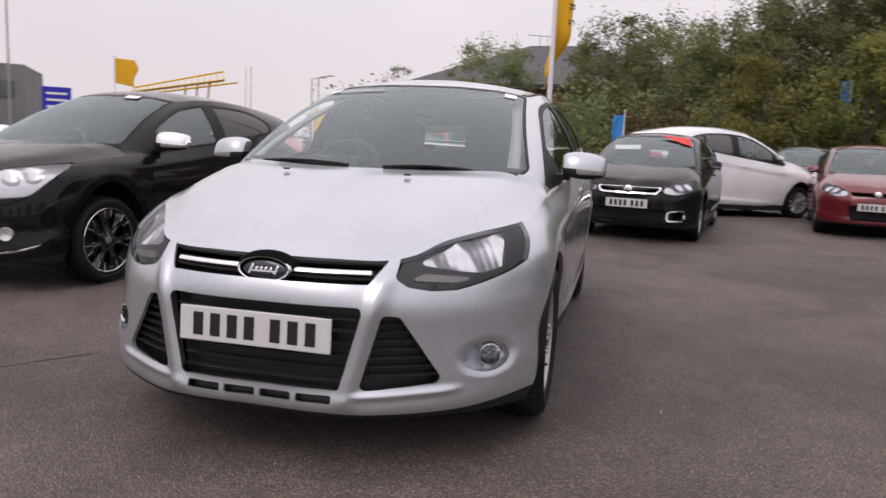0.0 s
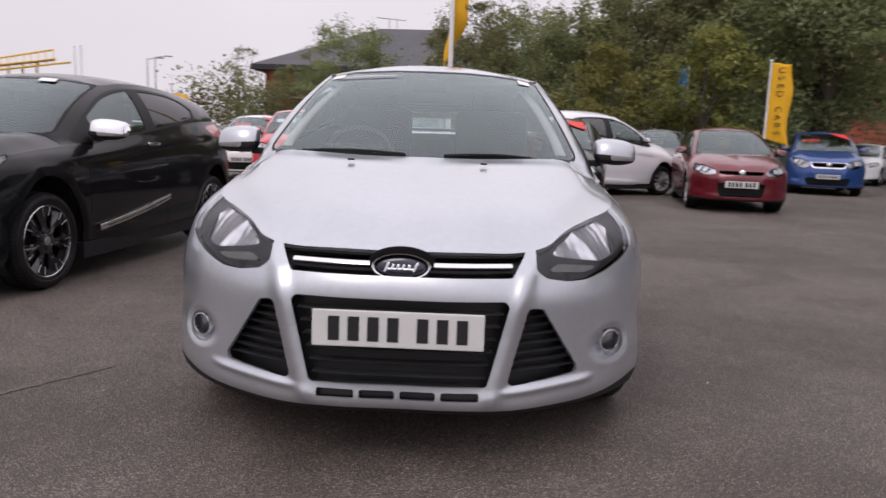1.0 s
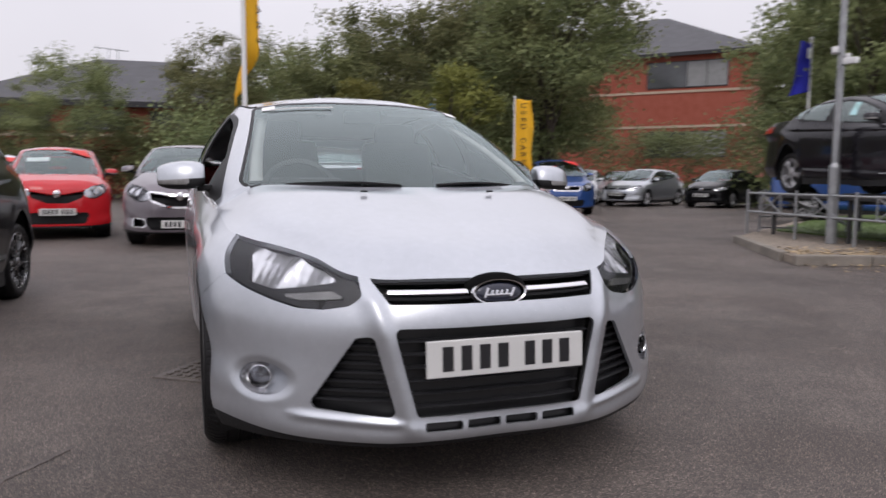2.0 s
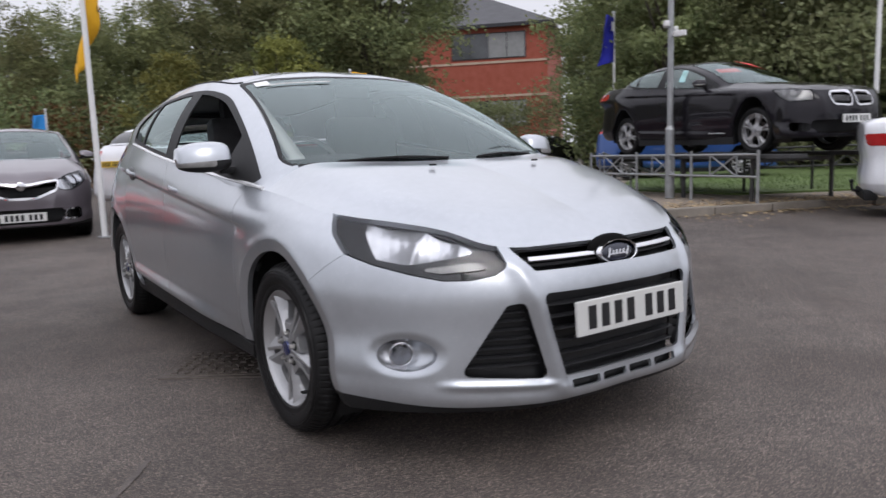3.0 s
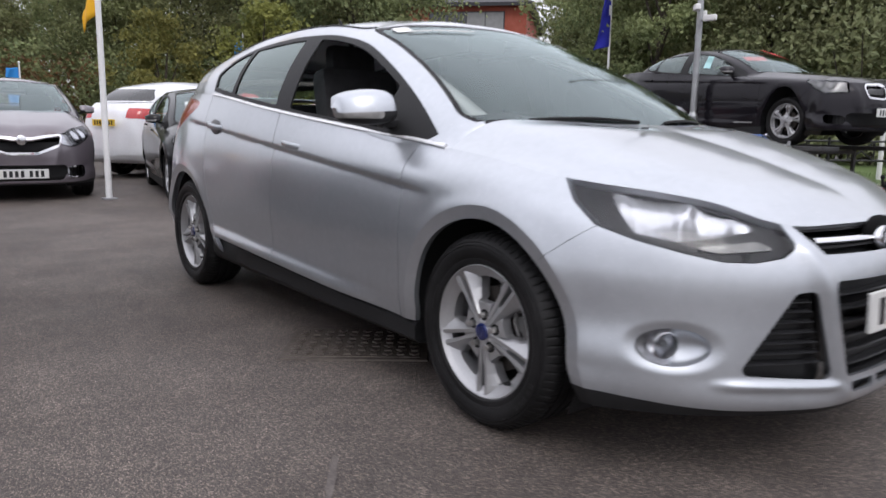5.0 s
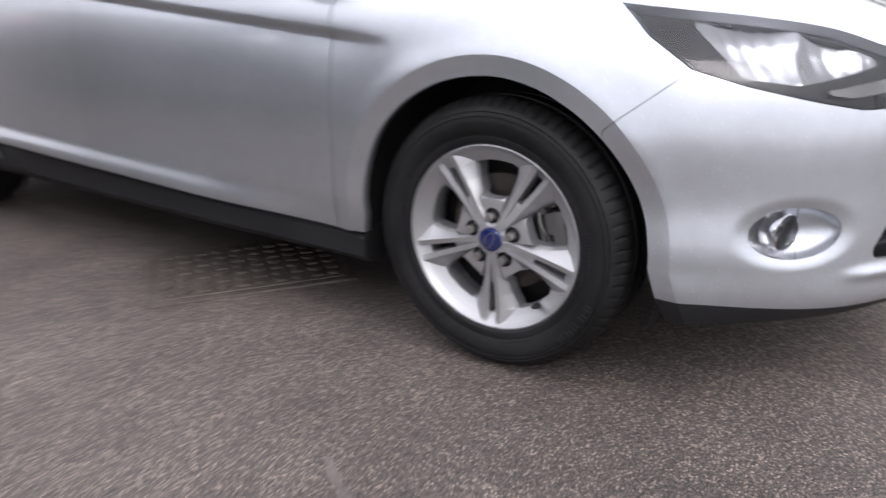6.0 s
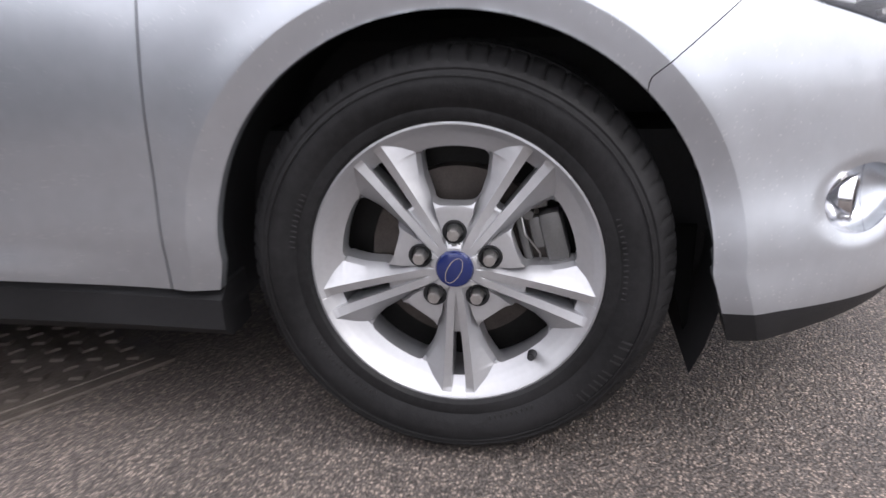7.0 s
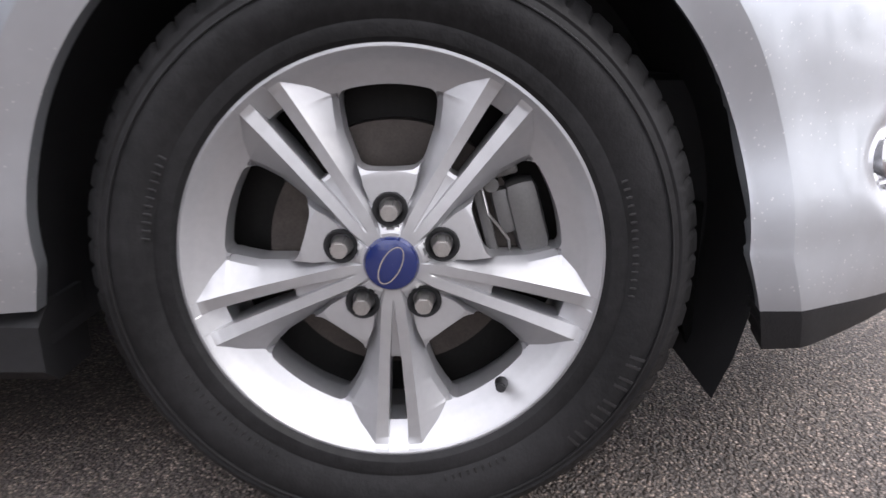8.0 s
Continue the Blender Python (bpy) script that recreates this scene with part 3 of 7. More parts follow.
def plain_spokes(style, rim, k):
    """A cast face with slotted spokes left between windows."""
    count, na, nr = style["spokes"], style["fine"], max(18, style["fine"] // 9)
    a = np.linspace(0, 2 * np.pi, na, endpoint=False)
    rr = np.linspace(.012, .2055 * k, nr)
    A, RR = np.meshgrid(a, rr, indexing="ij")
    step = 2 * np.pi / count
    t = (A - np.pi / 2 + step / 2) % step - step / 2           # angle from the middle of a window
    open_half = style["window"]
    r0, r1 = style["hole"][0] * k, style["hole"][1] * k
    f = np.clip((RR - r0) / (r1 - r0), 0, 1.15)
    lim = open_half * (.80 + .62 * f - .68 * f * f)             # widest in the middle of its depth
    side_d, in_d, out_d = (np.abs(t) - lim) * RR, r0 - RR * (1 - .10 * (t / open_half) ** 2), RR * np.cos(t) - r1 * .97
    c = .005 * k
    d_win = np.hypot(np.maximum(0, side_d + c), np.maximum(0, np.maximum(in_d, out_d) + c)) - c + np.minimum(0, np.maximum(side_d, np.maximum(in_d, out_d)) + c)
    s = step / 2 - np.abs(t)                                    # angle from the middle of a spoke
    s0, s1 = style["slot"][0] * k, style["slot"][1] * k
    slot_half = style["slot"][2] * np.clip((RR - s0 + .012 * k) / (s1 - s0), 0.10, 1)
    d_slot = np.maximum(np.maximum(s0 - RR, RR - s1), s * RR - slot_half)
    x = -.004 - .013 * np.sin(np.clip((RR - .03 * k) / (.205 * k - .03 * k), 0, 1) * np.pi) - .010 * smooth_step((RR - .165 * k) / (.03 * k))
    cell = 2 * np.pi / na
    ridge = round((lim.max() + .26 * (step / 2 - lim.max()) + radians(1.5)) / cell) * cell
    facet = np.clip((ridge - np.abs(t)) / np.maximum(.03, ridge - np.minimum(lim, ridge - .03)), 0, 1)
    x = x - .024 * facet * np.clip((RR - .095 * k) / (.075 * k), 0, 1)
    x = x + .010 * (facet <= 0) * np.clip((RR - .10 * k) / (.06 * k), 0, 1) + .010 * (1 - facet) * (facet > 0) * np.clip((RR - .10 * k) / (.06 * k), 0, 1)
    x = x - .005 * np.exp(-((s * RR - .0035) / (.0040 * k)) ** 2) * smooth_step((RR - .055 * k) / (.03 * k)) * (RR < s0)
    x = x - .004 * smooth_step((RR - .034 * k) / (.012 * k))
    for q in range(5):
        na_ = np.pi / 2 + q * 2 * np.pi / 5
        d_nut = np.hypot(RR * np.cos(A) - .054 * np.cos(na_), RR * np.sin(A) - .054 * np.sin(na_))
        x = np.where(d_nut < .0155, x - .014 * smooth_step((.0155 - d_nut) / .003), x)
    V = np.stack([x, RR * np.cos(A), RR * np.sin(A)], 2)
    D = np.minimum(d_win, d_slot)
    P, fields = V.reshape(-1, 3), D.ravel()
    F = [[i * nr + j, i * nr + j + 1, ((i + 1) % na) * nr + j + 1, ((i + 1) % na) * nr + j] for i in range(na) for j in range(nr - 1)]
    face = shell(clip((P, [f[::-1] for f in F]), lambda q: fields), .03, (1, 0, 0))
    return mesh_object("spokes", face[0], face[1], style["metal"], rim, "", True, 16)


def twin_spokes(metal, rim):
    """Five split spokes: each has two arms with a sharp ridge, a flat strip towards the slot and a broad facet towards the window."""
    step = 2 * np.pi / 5
    rows = np.unique(np.concatenate([np.linspace(.012, .06, 18), np.linspace(.06, .176, 40), np.linspace(.176, .207, 20), [.2085, .211, .2135]]))
    r = rows
    slot = np.interp(r, [.03, .05, .108, .19, .2135], [.0012, .0016, .0062, .0108, .0112])
    ridge = np.interp(r, [.012, .03, .05, .108, .207, .2135], [.003, .0075, .0125, .0172, .0252, .0255])
    edge = np.interp(r, [.012, .03, .05, .075, .092, .115, .14, .160, .176, .190, .207, .2135], [.0036, .009, .0165, .0195, .0215, .0282, .0352, .0445, .0530, .0435, .0256, .0259])
    lip_w = np.interp(r, [.012, .05, .08, .092, .17, .182, .207], [.0002, .0006, .002, .0055, .0055, .001, .0002])
    ring = np.interp(r, [.012, .033, .045, .092, .160, .176, .19, .20, .2065, .2115, .2135], [-.004, -.004, -.013, -.014, -.040, -.032, -.023, -.015, -.0075, -.001, 0])
    crest = np.interp(r, [.012, .033, .05, .09, .14, .18, .198, .207, .2135], [-.006, -.006, -.0065, -.009, -.0105, -.0095, -.0078, -.0070, 0])
    fall = np.interp(r, [.03, .05, .09, .12, .16, .176], [0, .008, .010, .014, .021, .0235])
    foot = np.where(r < .176, crest - fall, ring)
    groove = np.where(r < .1075, crest - np.interp(r, [.04, .06, .1], [0, .004, .009]), ring)
    cols = [(0 * r, groove), (slot - .0009, groove), (slot, crest - np.interp(r, [.04, .1, .2, .207], [0, .0012, .0035, .0002]))]
    cols += [((slot + ridge) / 2, crest - np.interp(r, [.04, .1, .2, .207], [0, .0006, .0018, .0001])), (ridge, crest)]
    cols += [(ridge + (edge - ridge) * f, crest + (foot - crest) * f) for f in (.25, .5, .75, 1.0)]
    cols += [(edge + lip_w, np.where(r < .176, np.minimum(foot - .010 * smooth_step((r - .06) / .03), ring), ring))]
    angles = [np.arcsin(np.clip(o / r, 0, .585)) for o, _ in cols]
    last = angles[-1]
    for f in np.linspace(0, 1, 16)[1:]:
        angles.append(last + (step / 2 - last) * f)
    heights = [h for _, h in cols] + [ring] * 15
    A, X = np.array(angles), np.array(heights)
    A = np.vstack([-A[:0:-1], A])                     # a whole spoke, from window middle to window middle
    X = np.vstack([X[:0:-1], X])
    nA = len(A)
    V, F, fields = [], [], []
    top = edge + lip_w
    for q in range(5):
        mid = np.pi / 2 + step / 2 + q * step
        a = A + mid
        R = np.repeat(r[None], nA, 0)
        x = X.copy()
        for w in (mid - step / 2, mid + step / 2):
            d_nut = np.hypot(R * np.cos(a) - .054 * np.cos(w), R * np.sin(a) - .054 * np.sin(w))
            x = np.where(d_nut < .0170, np.minimum(x, -.013) - .012 * smooth_step((.0170 - d_nut) / .0022), x)
        off = np.abs(np.sin(A)) * R
        t = step / 2 - np.abs(A)
        side = top[None] - off
        inn, out = .0925 + .06 * t * t - R, R - .1765
        c = .011
        big = np.maximum(inn, out)
        d_win = np.hypot(np.maximum(0, side + c), np.maximum(0, big + c)) - c + np.minimum(0, np.maximum(side, big) + c)
        d_slot = np.maximum(np.maximum(.108 - R, R - .186), off - (slot[None] - .0004))
        base = len(V) * 0 + q * nA * len(r)
        V.append(np.stack([x, R * np.cos(a), R * np.sin(a)], 2).reshape(-1, 3))
        fields.append(np.minimum(d_win, d_slot).ravel())
        n = len(r)
        F += [[base + i * n + j, base + (i + 1) * n + j, base + (i + 1) * n + j + 1, base + i * n + j + 1] for i in range(nA - 1) for j in range(n - 1)]
    D = np.concatenate(fields)
    face = clip((np.vstack(V), [f[::-1] for f in F]), lambda W: D)
    N = vertex_normals(*face)
    if N[:, 0].mean() < 0:
        face = (face[0], [f[::-1] for f in face[1]])
    keep = shell(face, .034, (1, 0, 0))
    return mesh_object("spokes", keep[0], keep[1], metal, rim, "", True, 13)


def wheel_parts(style):
    """The meshes of one wheel, its outer face at x = 0, looking along +x: name, mesh data, children of the rim."""
    made = WHEELS.get(style["name"])
    if made:
        return made
    R, T = style["rim"], style["tyre"]
    k = R / .218
    rim = lathe([(.205 * k, -.034), (.2065 * k, -.018), (.209 * k, -.006), (.2125 * k, 0), (.216 * k, -.001), (.218 * k, -.006), (.217 * k, -.02), (.198 * k, -.05), (.188 * k, -.14), (.2 * k, -.19), (.21 * k, -.195)], 96, "wheel", style["metal"], None)
    side = [(.206 * k, -.012), (.2165 * k, .000), (.2205 * k, .006), (R + .014, .0085), (R + .018, .0075), (R + .30 * (T - R), .0135), (R + .44 * (T - R), .0160), (R + .56 * (T - R), .0155), (R + .69 * (T - R), .0095), (R + .72 * (T - R), .0105), (R + .80 * (T - R), .0045), (T - .012, -.009), (T - .004, -.018), (T, -.034)]
    tread = [(T, -.055), (T - .007, -.057), (T - .007, -.066), (T, -.068), (T + .001, -.098), (T - .007, -.1), (T - .007, -.109), (T + .001, -.111), (T, -.14), (T - .007, -.142), (T - .007, -.151), (T, -.153)]
    back_side = [(r, -.207 - x) for r, x in side[::-1]]
    p = np.array(side + tread + back_side)
    n, sides = len(p), 432 if style.get("near") else 216
    a = np.linspace(0, 2 * np.pi, sides, endpoint=False)
    r = np.repeat(p[None, :, 0], sides, 0)
    groove = (np.arange(sides) % (sides // 72) == 0)[:, None] & ((p[:, 0] > T - .02) & ((p[:, 1] > -.056) | (p[:, 1] < -.152)) & (p[:, 1] < -.003) & (p[:, 1] > -.205))[None]
    r = r - (.0045 if style.get("near") else .0035) * groove
    V = np.stack([np.repeat(p[None, :, 1], sides, 0), r * np.cos(a)[:, None], r * np.sin(a)[:, None]], 2).reshape(-1, 3)
    F = [[i * n + j, i * n + j + 1, ((i + 1) % sides) * n + j + 1, ((i + 1) % sides) * n + j] for i in range(sides) for j in range(n - 1)]
    tyre = mesh_object("tyre", V, F, RUBBER, rim, "", True, 30)
    # the face: spokes left between windows
    if style.get("near"):
        spokes = twin_spokes(style["metal"], rim)
    else:
        spokes = plain_spokes(style, rim, k)
    kids = [tyre, spokes]
    hub = lathe([(.0001, .003), (.02, .0025), (.026, .0008), (.0285, -.003), (.0285, -.012)], 40, "hub_cap", style["cap"], rim, style["cap_label"])
    kids.append(hub)
    if style.get("near"):
        for q in range(5):
            na_ = np.pi / 2 + q * 2 * np.pi / 5
            bm = bmesh.new()
            bmesh.ops.create_cone(bm, cap_ends=True, segments=6, radius1=.0115, radius2=.0095, depth=.024, matrix=Matrix.Translation((-.006, .054 * math.cos(na_), .054 * math.sin(na_))) @ Matrix.Rotation(math.pi / 2, 4, "Y"))
            bmesh.ops.bevel(bm, geom=list(bm.edges), offset=.0015, segments=2, affect="EDGES")
            kids.append(part("wheel_nut", bm, DARK_CHROME, rim, "dull steel wheel nut"))
            # black ring added to hide the well's jagged edge and darken the recess
            seat = lathe([(.0118, -.020), (.0125, -.0145), (.0150, -.0118), (.0172, -.0112), (.0182, -.0128), (.0182, -.02)], 32, "nut_seat", BLACK_TRIM, rim)
            seat.data.transform(Matrix.Translation((0, .054 * math.cos(na_), .054 * math.sin(na_))))
            kids.append(seat)
    disc = lathe([(.03, -.06), (.07, -.058), (.07, -.075), (.138, -.075), (.139, -.1), (.06, -.1)], 64, "brake_disc", DISC, rim, "brown-grey brake disc")
    liner = lathe([(.02, -.105), (.19 * k, -.108)], 48, "backing_plate", DARK_METAL, rim)
    kids += [disc, liner]
    if style.get("near"):
        lean = Matrix.Rotation(radians(14), 4, "X")
        bm = box_bm((.045, .036, .082), (-.074, .143, .034), .013, lean)
        box_bm((.030, .020, .050), (-.072, .118, .040), .007, lean, bm)
        box_bm((.016, .013, .105), (-.066, .098, .030), .005, lean, bm)
        box_bm((.018, .040, .012), (-.064, .112, .083), .004, lean, bm)
        for yy, zz in ((.104, .070), (.112, -.012)):
            tube_bm((-.050, yy, zz), (-.075, yy, zz), .008, .009, 12, bm)
        kids.append(part("brake_caliper", bm, CAST_METAL, rim, "grey cast brake caliper", True))
        bm, wire = bmesh.new(), ((-.056, .094, .066), (-.050, .100, .040), (-.048, .112, .026), (-.048, .122, .012), (-.056, .124, -.002))
        for a_, b_ in zip(wire, wire[1:]):
            tube_bm(a_, b_, .0016, None, 6, bm)
        kids.append(part("caliper_spring", bm, DARK_CHROME, rim, "thin bright spring wire", True))
        bm = tube_bm((-.024, .113, -.143), (-.006, .111, -.140), .0075, .0055, 12)
        tube_bm((-.006, .111, -.140), (-.002, .1105, -.139), .004, .004, 10, bm)
        kids.append(part("valve", bm, BLACK_TRIM, rim, "black tyre valve cap", True))
    WHEELS[style["name"]] = (rim, kids)
    STORE.append(rim)
    return WHEELS[style["name"]]


CAST_METAL = material("cast_metal", (0.13, 0.128, 0.125), 0.45, 0.4, spread=0.12, scale=25)
DARK_CHROME = material("wheel_nut_steel", (0.42, 0.41, 0.40), 0.3, 0.9, spread=0.2, scale=60)
WHEELS, STORE = {}, []
FOCUS_WHEEL = dict(name="five_pair", rim=.218, tyre=.316, spokes=5, fine=600, window=radians(26), hole=(.090, .180), slot=(.112, .192, .0085), metal=ALLOY, cap=BADGE_BLUE, cap_label="blue oval-badged centre cap", near=True)


def put_wheel(car, x, y, style, turn=0.0):
    """A wheel under a car: all wheels of a style share their meshes."""
    rim, kids = wheel_parts(style)
    m = Matrix.Translation((x, y, style["tyre"])) @ Matrix.Rotation(0 if x > 0 else math.pi, 4, "Z") @ Matrix.Rotation(turn, 4, "X")
    copies = [(rim, car, m)] + [(k, None, Matrix()) for k in kids]
    top = None
    for ob, parent, mm in copies:
        c = ob.copy()
        scene.collection.objects.link(c)
        c.parent = parent or top
        c.matrix_basis = mm
        top = top or c
    return top


def drop_store():
    for rim in STORE:
        for ob in (*rim.children_recursive, rim):
            bpy.data.objects.remove(ob)


def build_body(car, spec):
    """Panels, panes and openings of a car as parts; returns the warp, to set further parts on the body."""
    res = spec.get("res", 1.0)
    ys, yd, zs, zd, wx = spec["y"][0], spec["y"][1], spec["z"][0], spec["z"][1], spec.get("wide", 1.0)

    def warp(V):
        V = np.array(V, float).reshape(-1, 3)
        wide = wx * (1 + spec.get("blunt", 0) * smooth_step((-.35 - V[:, 1]) / .35))
        moved = V[:, 1] + spec.get("cab_shift", 0) * smooth_step((V[:, 2] - .70) / .25) * smooth_step((V[:, 1] + .75) / .8) * (1 - .6 * smooth_step((V[:, 1] - 1.8) / 1.4))
        return np.stack([V[:, 0] * wide, np.interp(moved, ys, yd), np.interp(V[:, 2], zs, zd)], 1)

    paint, cabin = spec["paint"], SALOON if spec.get("saloon") else HATCH
    made = {}

    def panel(name, mesh, mat, two=True, depth=.012, middle=False, label="", along=None):
        if not len(mesh[1]):
            return
        if middle:
            m = shell(both(mesh), depth)
            made[name] = [mesh_object(name, warp(m[0]), m[1], mat, car, label, True, spec.get("crisp", 50))]
        else:
            m = shell(mesh, depth, along)
            made[name] = [mesh_object(name, warp(m[0]), m[1], mat, car, label, True, spec.get("crisp", 50))]
            if two:
                f = flip(m)
                made[name].append(mesh_object(name, warp(f[0]), f[1], mat, car, label, True, spec.get("crisp", 50)))

    nu, nv = int(300 * res), int(64 * res)
    u = np.linspace(0, U_KNOTS[-1], nu)
    v = np.linspace(.02, V_KNOTS[-1], nv)
    if res > 1:
        u = np.concatenate([np.linspace(0, U_KNOTS[10], 330), np.linspace(U_KNOTS[10], U_KNOTS[-1], 220)[1:]])
        v = np.concatenate([np.linspace(.02, .16, 30), np.linspace(.16, V_KNOTS[-1], 84)[1:]])
    V, F = grid_mesh(side_surface(u, v))
    if res > 1:
        band = clip((V, F), lambda W: .043 - arch_distance(W))
        rest = clip((V, F), lambda W: arch_distance(W) - .043)
        V, F = np.vstack([rest[0], band[0]]), rest[1] + [[i + len(rest[0]) for i in f] for f in band[1]]
    V = arch_lip(V)
    V[:, 0] = np.where(np.abs(V[:, 0]) < 1e-6, 0, V[:, 0])
    flank = (V, F)
    lamp = spec.get("lamp", LAMP)
    d_lamp = lambda W: np.where(W[:, 1] < .1, lamp(round_corner(W), W[:, 2]), 1.0)
    d_arch = lambda W: arch_distance(W, r=spec.get("arch", .360))
    no_arch = clip(flank, d_arch)
    above_sill = lambda W: W[:, 2] - spec.get("sill_hem", -1) - .048 * W[:, 1]
    side = clip(no_arch, lambda W: np.where((W[:, 1] > .1) & (W[:, 1] < 2.4), above_sill(W), 1.0)) if "sill_hem" in spec else no_arch
    holes = spec["grilles"]
    d_holes = lambda W: np.where(W[:, 1] < 0, np.min([h(W[:, 0], W[:, 2]) for h in holes], axis=0), 1.0)
    fog = lambda W: np.where(W[:, 1] < -.2, (np.hypot((round_corner(W) - FOG_S) / FOG_A, (W[:, 2] - FOG_Z) / FOG_B) - 1) * .05, 1.0)
    tail = spec.get("tail", TAIL_LAMP)
    d_tail = lambda W: np.where(W[:, 1] > 2.5, np.maximum(tail(W[:, 1], W[:, 2]), spec.get("lamp_in", .50) - W[:, 0]), 1.0)
    nose = clip(clip(clip(no_arch, lambda W: -seam(W) - FINE_GAP / 2), lambda W: d_lamp(W) - GAP), d_holes)
    if spec.get("fog", True):
        nose = clip(nose, fog)
    hem = lambda W: W[:, 2] - (.223 + .034 * smooth_step((W[:, 1] + .80) / .42))
    panel("front_bumper", clip(nose, hem), paint, middle=True, depth=.012)
    panel("valance", clip(nose, lambda W: -hem(W)), BLACK_TRIM, middle=True, depth=.03, label="black plastic lower valance")
    for hole in spec.get("chrome_edges", ()):
        rim = clip(clip(flank, lambda W: np.where(W[:, 1] < -.3, hole(W[:, 0], W[:, 2]) + .003, -1.0)), lambda W: spec.get("edge_wide", .016) - hole(W[:, 0], W[:, 2]))
        if len(rim[1]):
            N = vertex_normals(*rim)
            W = rim[0] + N * spec.get("edge_proud", .006)
            W[:, 0] = np.where(np.abs(rim[0][:, 0]) < 1e-6, 0, W[:, 0])
            panel("grille_frame", (W, rim[1]), spec.get("edge_metal", CHROME), middle=np.min(np.abs(rim[0][:, 0])) < .01, depth=.012)
    wing = clip(clip(side, lambda W: np.minimum(seam(W) - FINE_GAP / 2, -door_gap(W) - GAP / 2)), lambda W: d_lamp(W) - GAP)
    panel("front_wing", wing, paint, depth=.02, along=(1, 0, 0))
    rear_door = not spec.get("three_door")
    split = middle_gap if rear_door else (lambda W: W[:, 1] - 1.62 - 0 * W[:, 2])
    panel("front_door", clip(side, lambda W: np.minimum(door_gap(W) - GAP / 2, -split(W) - GAP / 2)), paint)
    if rear_door:
        panel("rear_door", clip(side, lambda W: np.minimum(split(W) - GAP / 2, -rear_gap(W) - GAP / 2)), paint)
        after = rear_gap
    else:
        after = split
    panel("rear_body", clip(clip(no_arch, lambda W: after(W) - GAP / 2), lambda W: d_tail(W) - .002), paint, middle=True, depth=.02)
    panel("tail_lamp", clip(clip(no_arch, lambda W: after(W)), lambda W: -d_tail(W)), RED_LENS)
    panel("lamp_lens", clip(clip(no_arch, lambda W: -d_lamp(W)), lambda W: .2 - W[:, 1]), LENS, depth=.006)
    # bonnet
    P = bonnet_surface(int(70 * res) + 2, int(90 * res) + 2)
    P[0, :, 0] = 0
    panel("bonnet", grid_mesh(P), paint, middle=True, depth=.02)
    # the strip between bonnet and windscreen
    edge = P[:, -1]
    w = np.linspace(0, 1, len(edge))
    low, _ = cabin.at(np.interp(edge[:, 0] / edge[-1, 0], cabin.low[:6, 0] / cabin.low[5, 0], cabin.k[:6]))
    t = np.linspace(0, 1, 6)
    strip = edge[:, None] * (1 - t)[None, :, None] + low[:, None] * t[None, :, None]
    strip[:, :, 2] -= (np.array([.004, 0, 0, 0, 0, 0]))[None]
    strip[0, :, 0] = 0
    sm = grid_mesh(strip)
    panel("scuttle", clip(sm, lambda W: .655 - W[:, 0]), BLACK_TRIM, middle=True, depth=.006)
    panel("pillar_foot", clip(sm, lambda W: W[:, 0] - .655), paint, depth=.006)
    # cabin
    C = cabin.sides(int(260 * res), int(36 * res))
    C[0, :, 0] = C[-1, :, 0] = 0
    sides = grid_mesh(C)
    if spec.get("saloon"):
        back = rounded([(-.62, 1.12), (.62, 1.12), (.47, 1.335), (-.47, 1.335)], .04)
        rear = lambda W: np.where(W[:, 1] > 2.1, back(W[:, 0], W[:, 2]), 1.0)
    else:
        rear = rear_screen
    frame_mesh = clip(clip(clip(sides, side_daylight), screen_edge), rear)
    panel("pillar_frame", frame_mesh, paint, middle=True, depth=.01)
    panel("windscreen", clip(sides, lambda W: -screen_edge(W) - .013), SCREEN, middle=True, depth=.004)
    panel("windscreen_border", clip(clip(sides, lambda W: -screen_edge(W) - .003), lambda W: screen_edge(W) + .013), BLACK_TRIM, middle=True, depth=.004)
    panel("rear_window", clip(sides, lambda W: -rear(W)), spec.get("rear_glass", PANE), middle=True, depth=.004)
    pane_a = rounded([(.64, .93), (.64, 1.5), (1.36, 1.5), (1.36, .93)], .02)
    pane_b = rounded([(1.50, .93), (1.50, 1.5), (2.02, 1.5), (2.02, .93)], .02)
    pane_c = rounded([(2.06, .93), (2.06, 1.5), (2.6, 1.5), (2.6, .93)], .02)
    if not rear_door:
        pane_b, pane_c = rounded([(1.52, .93), (1.52, 1.5), (2.6, 1.5), (2.6, .93)], .02), lambda a, b: 1.0 + 0 * a
    inset = lambda W: side_daylight(W) + .022
    light = lambda W: -side_daylight(W)
    p_all = lambda W: np.minimum.reduce([pane_a(W[:, 1], W[:, 2]), pane_b(W[:, 1], W[:, 2]), pane_c(W[:, 1], W[:, 2])])
    panel("window_frame", clip(clip(sides, light), lambda W: np.maximum(p_all(W), inset(W))), BLACK_TRIM, depth=.008)
    for k, pane in enumerate((pane_a, pane_b, pane_c)):
        mesh = clip(sides, lambda W: np.minimum(-pane(W[:, 1], W[:, 2]), -inset(W)))
        if not len(mesh[1]):
            continue
        mesh = (mesh[0] - np.array([.006, 0, 0]), mesh[1])
        mat = PANE if k == 0 else spec.get("rear_glass", PANE)
        if k == 0 and spec.get("open_window"):
            m = flip(mesh)
            mesh_object("window", warp(mesh[0]), mesh[1], mat, car, "", True)
        else:
            panel("window", mesh, mat, depth=.003)
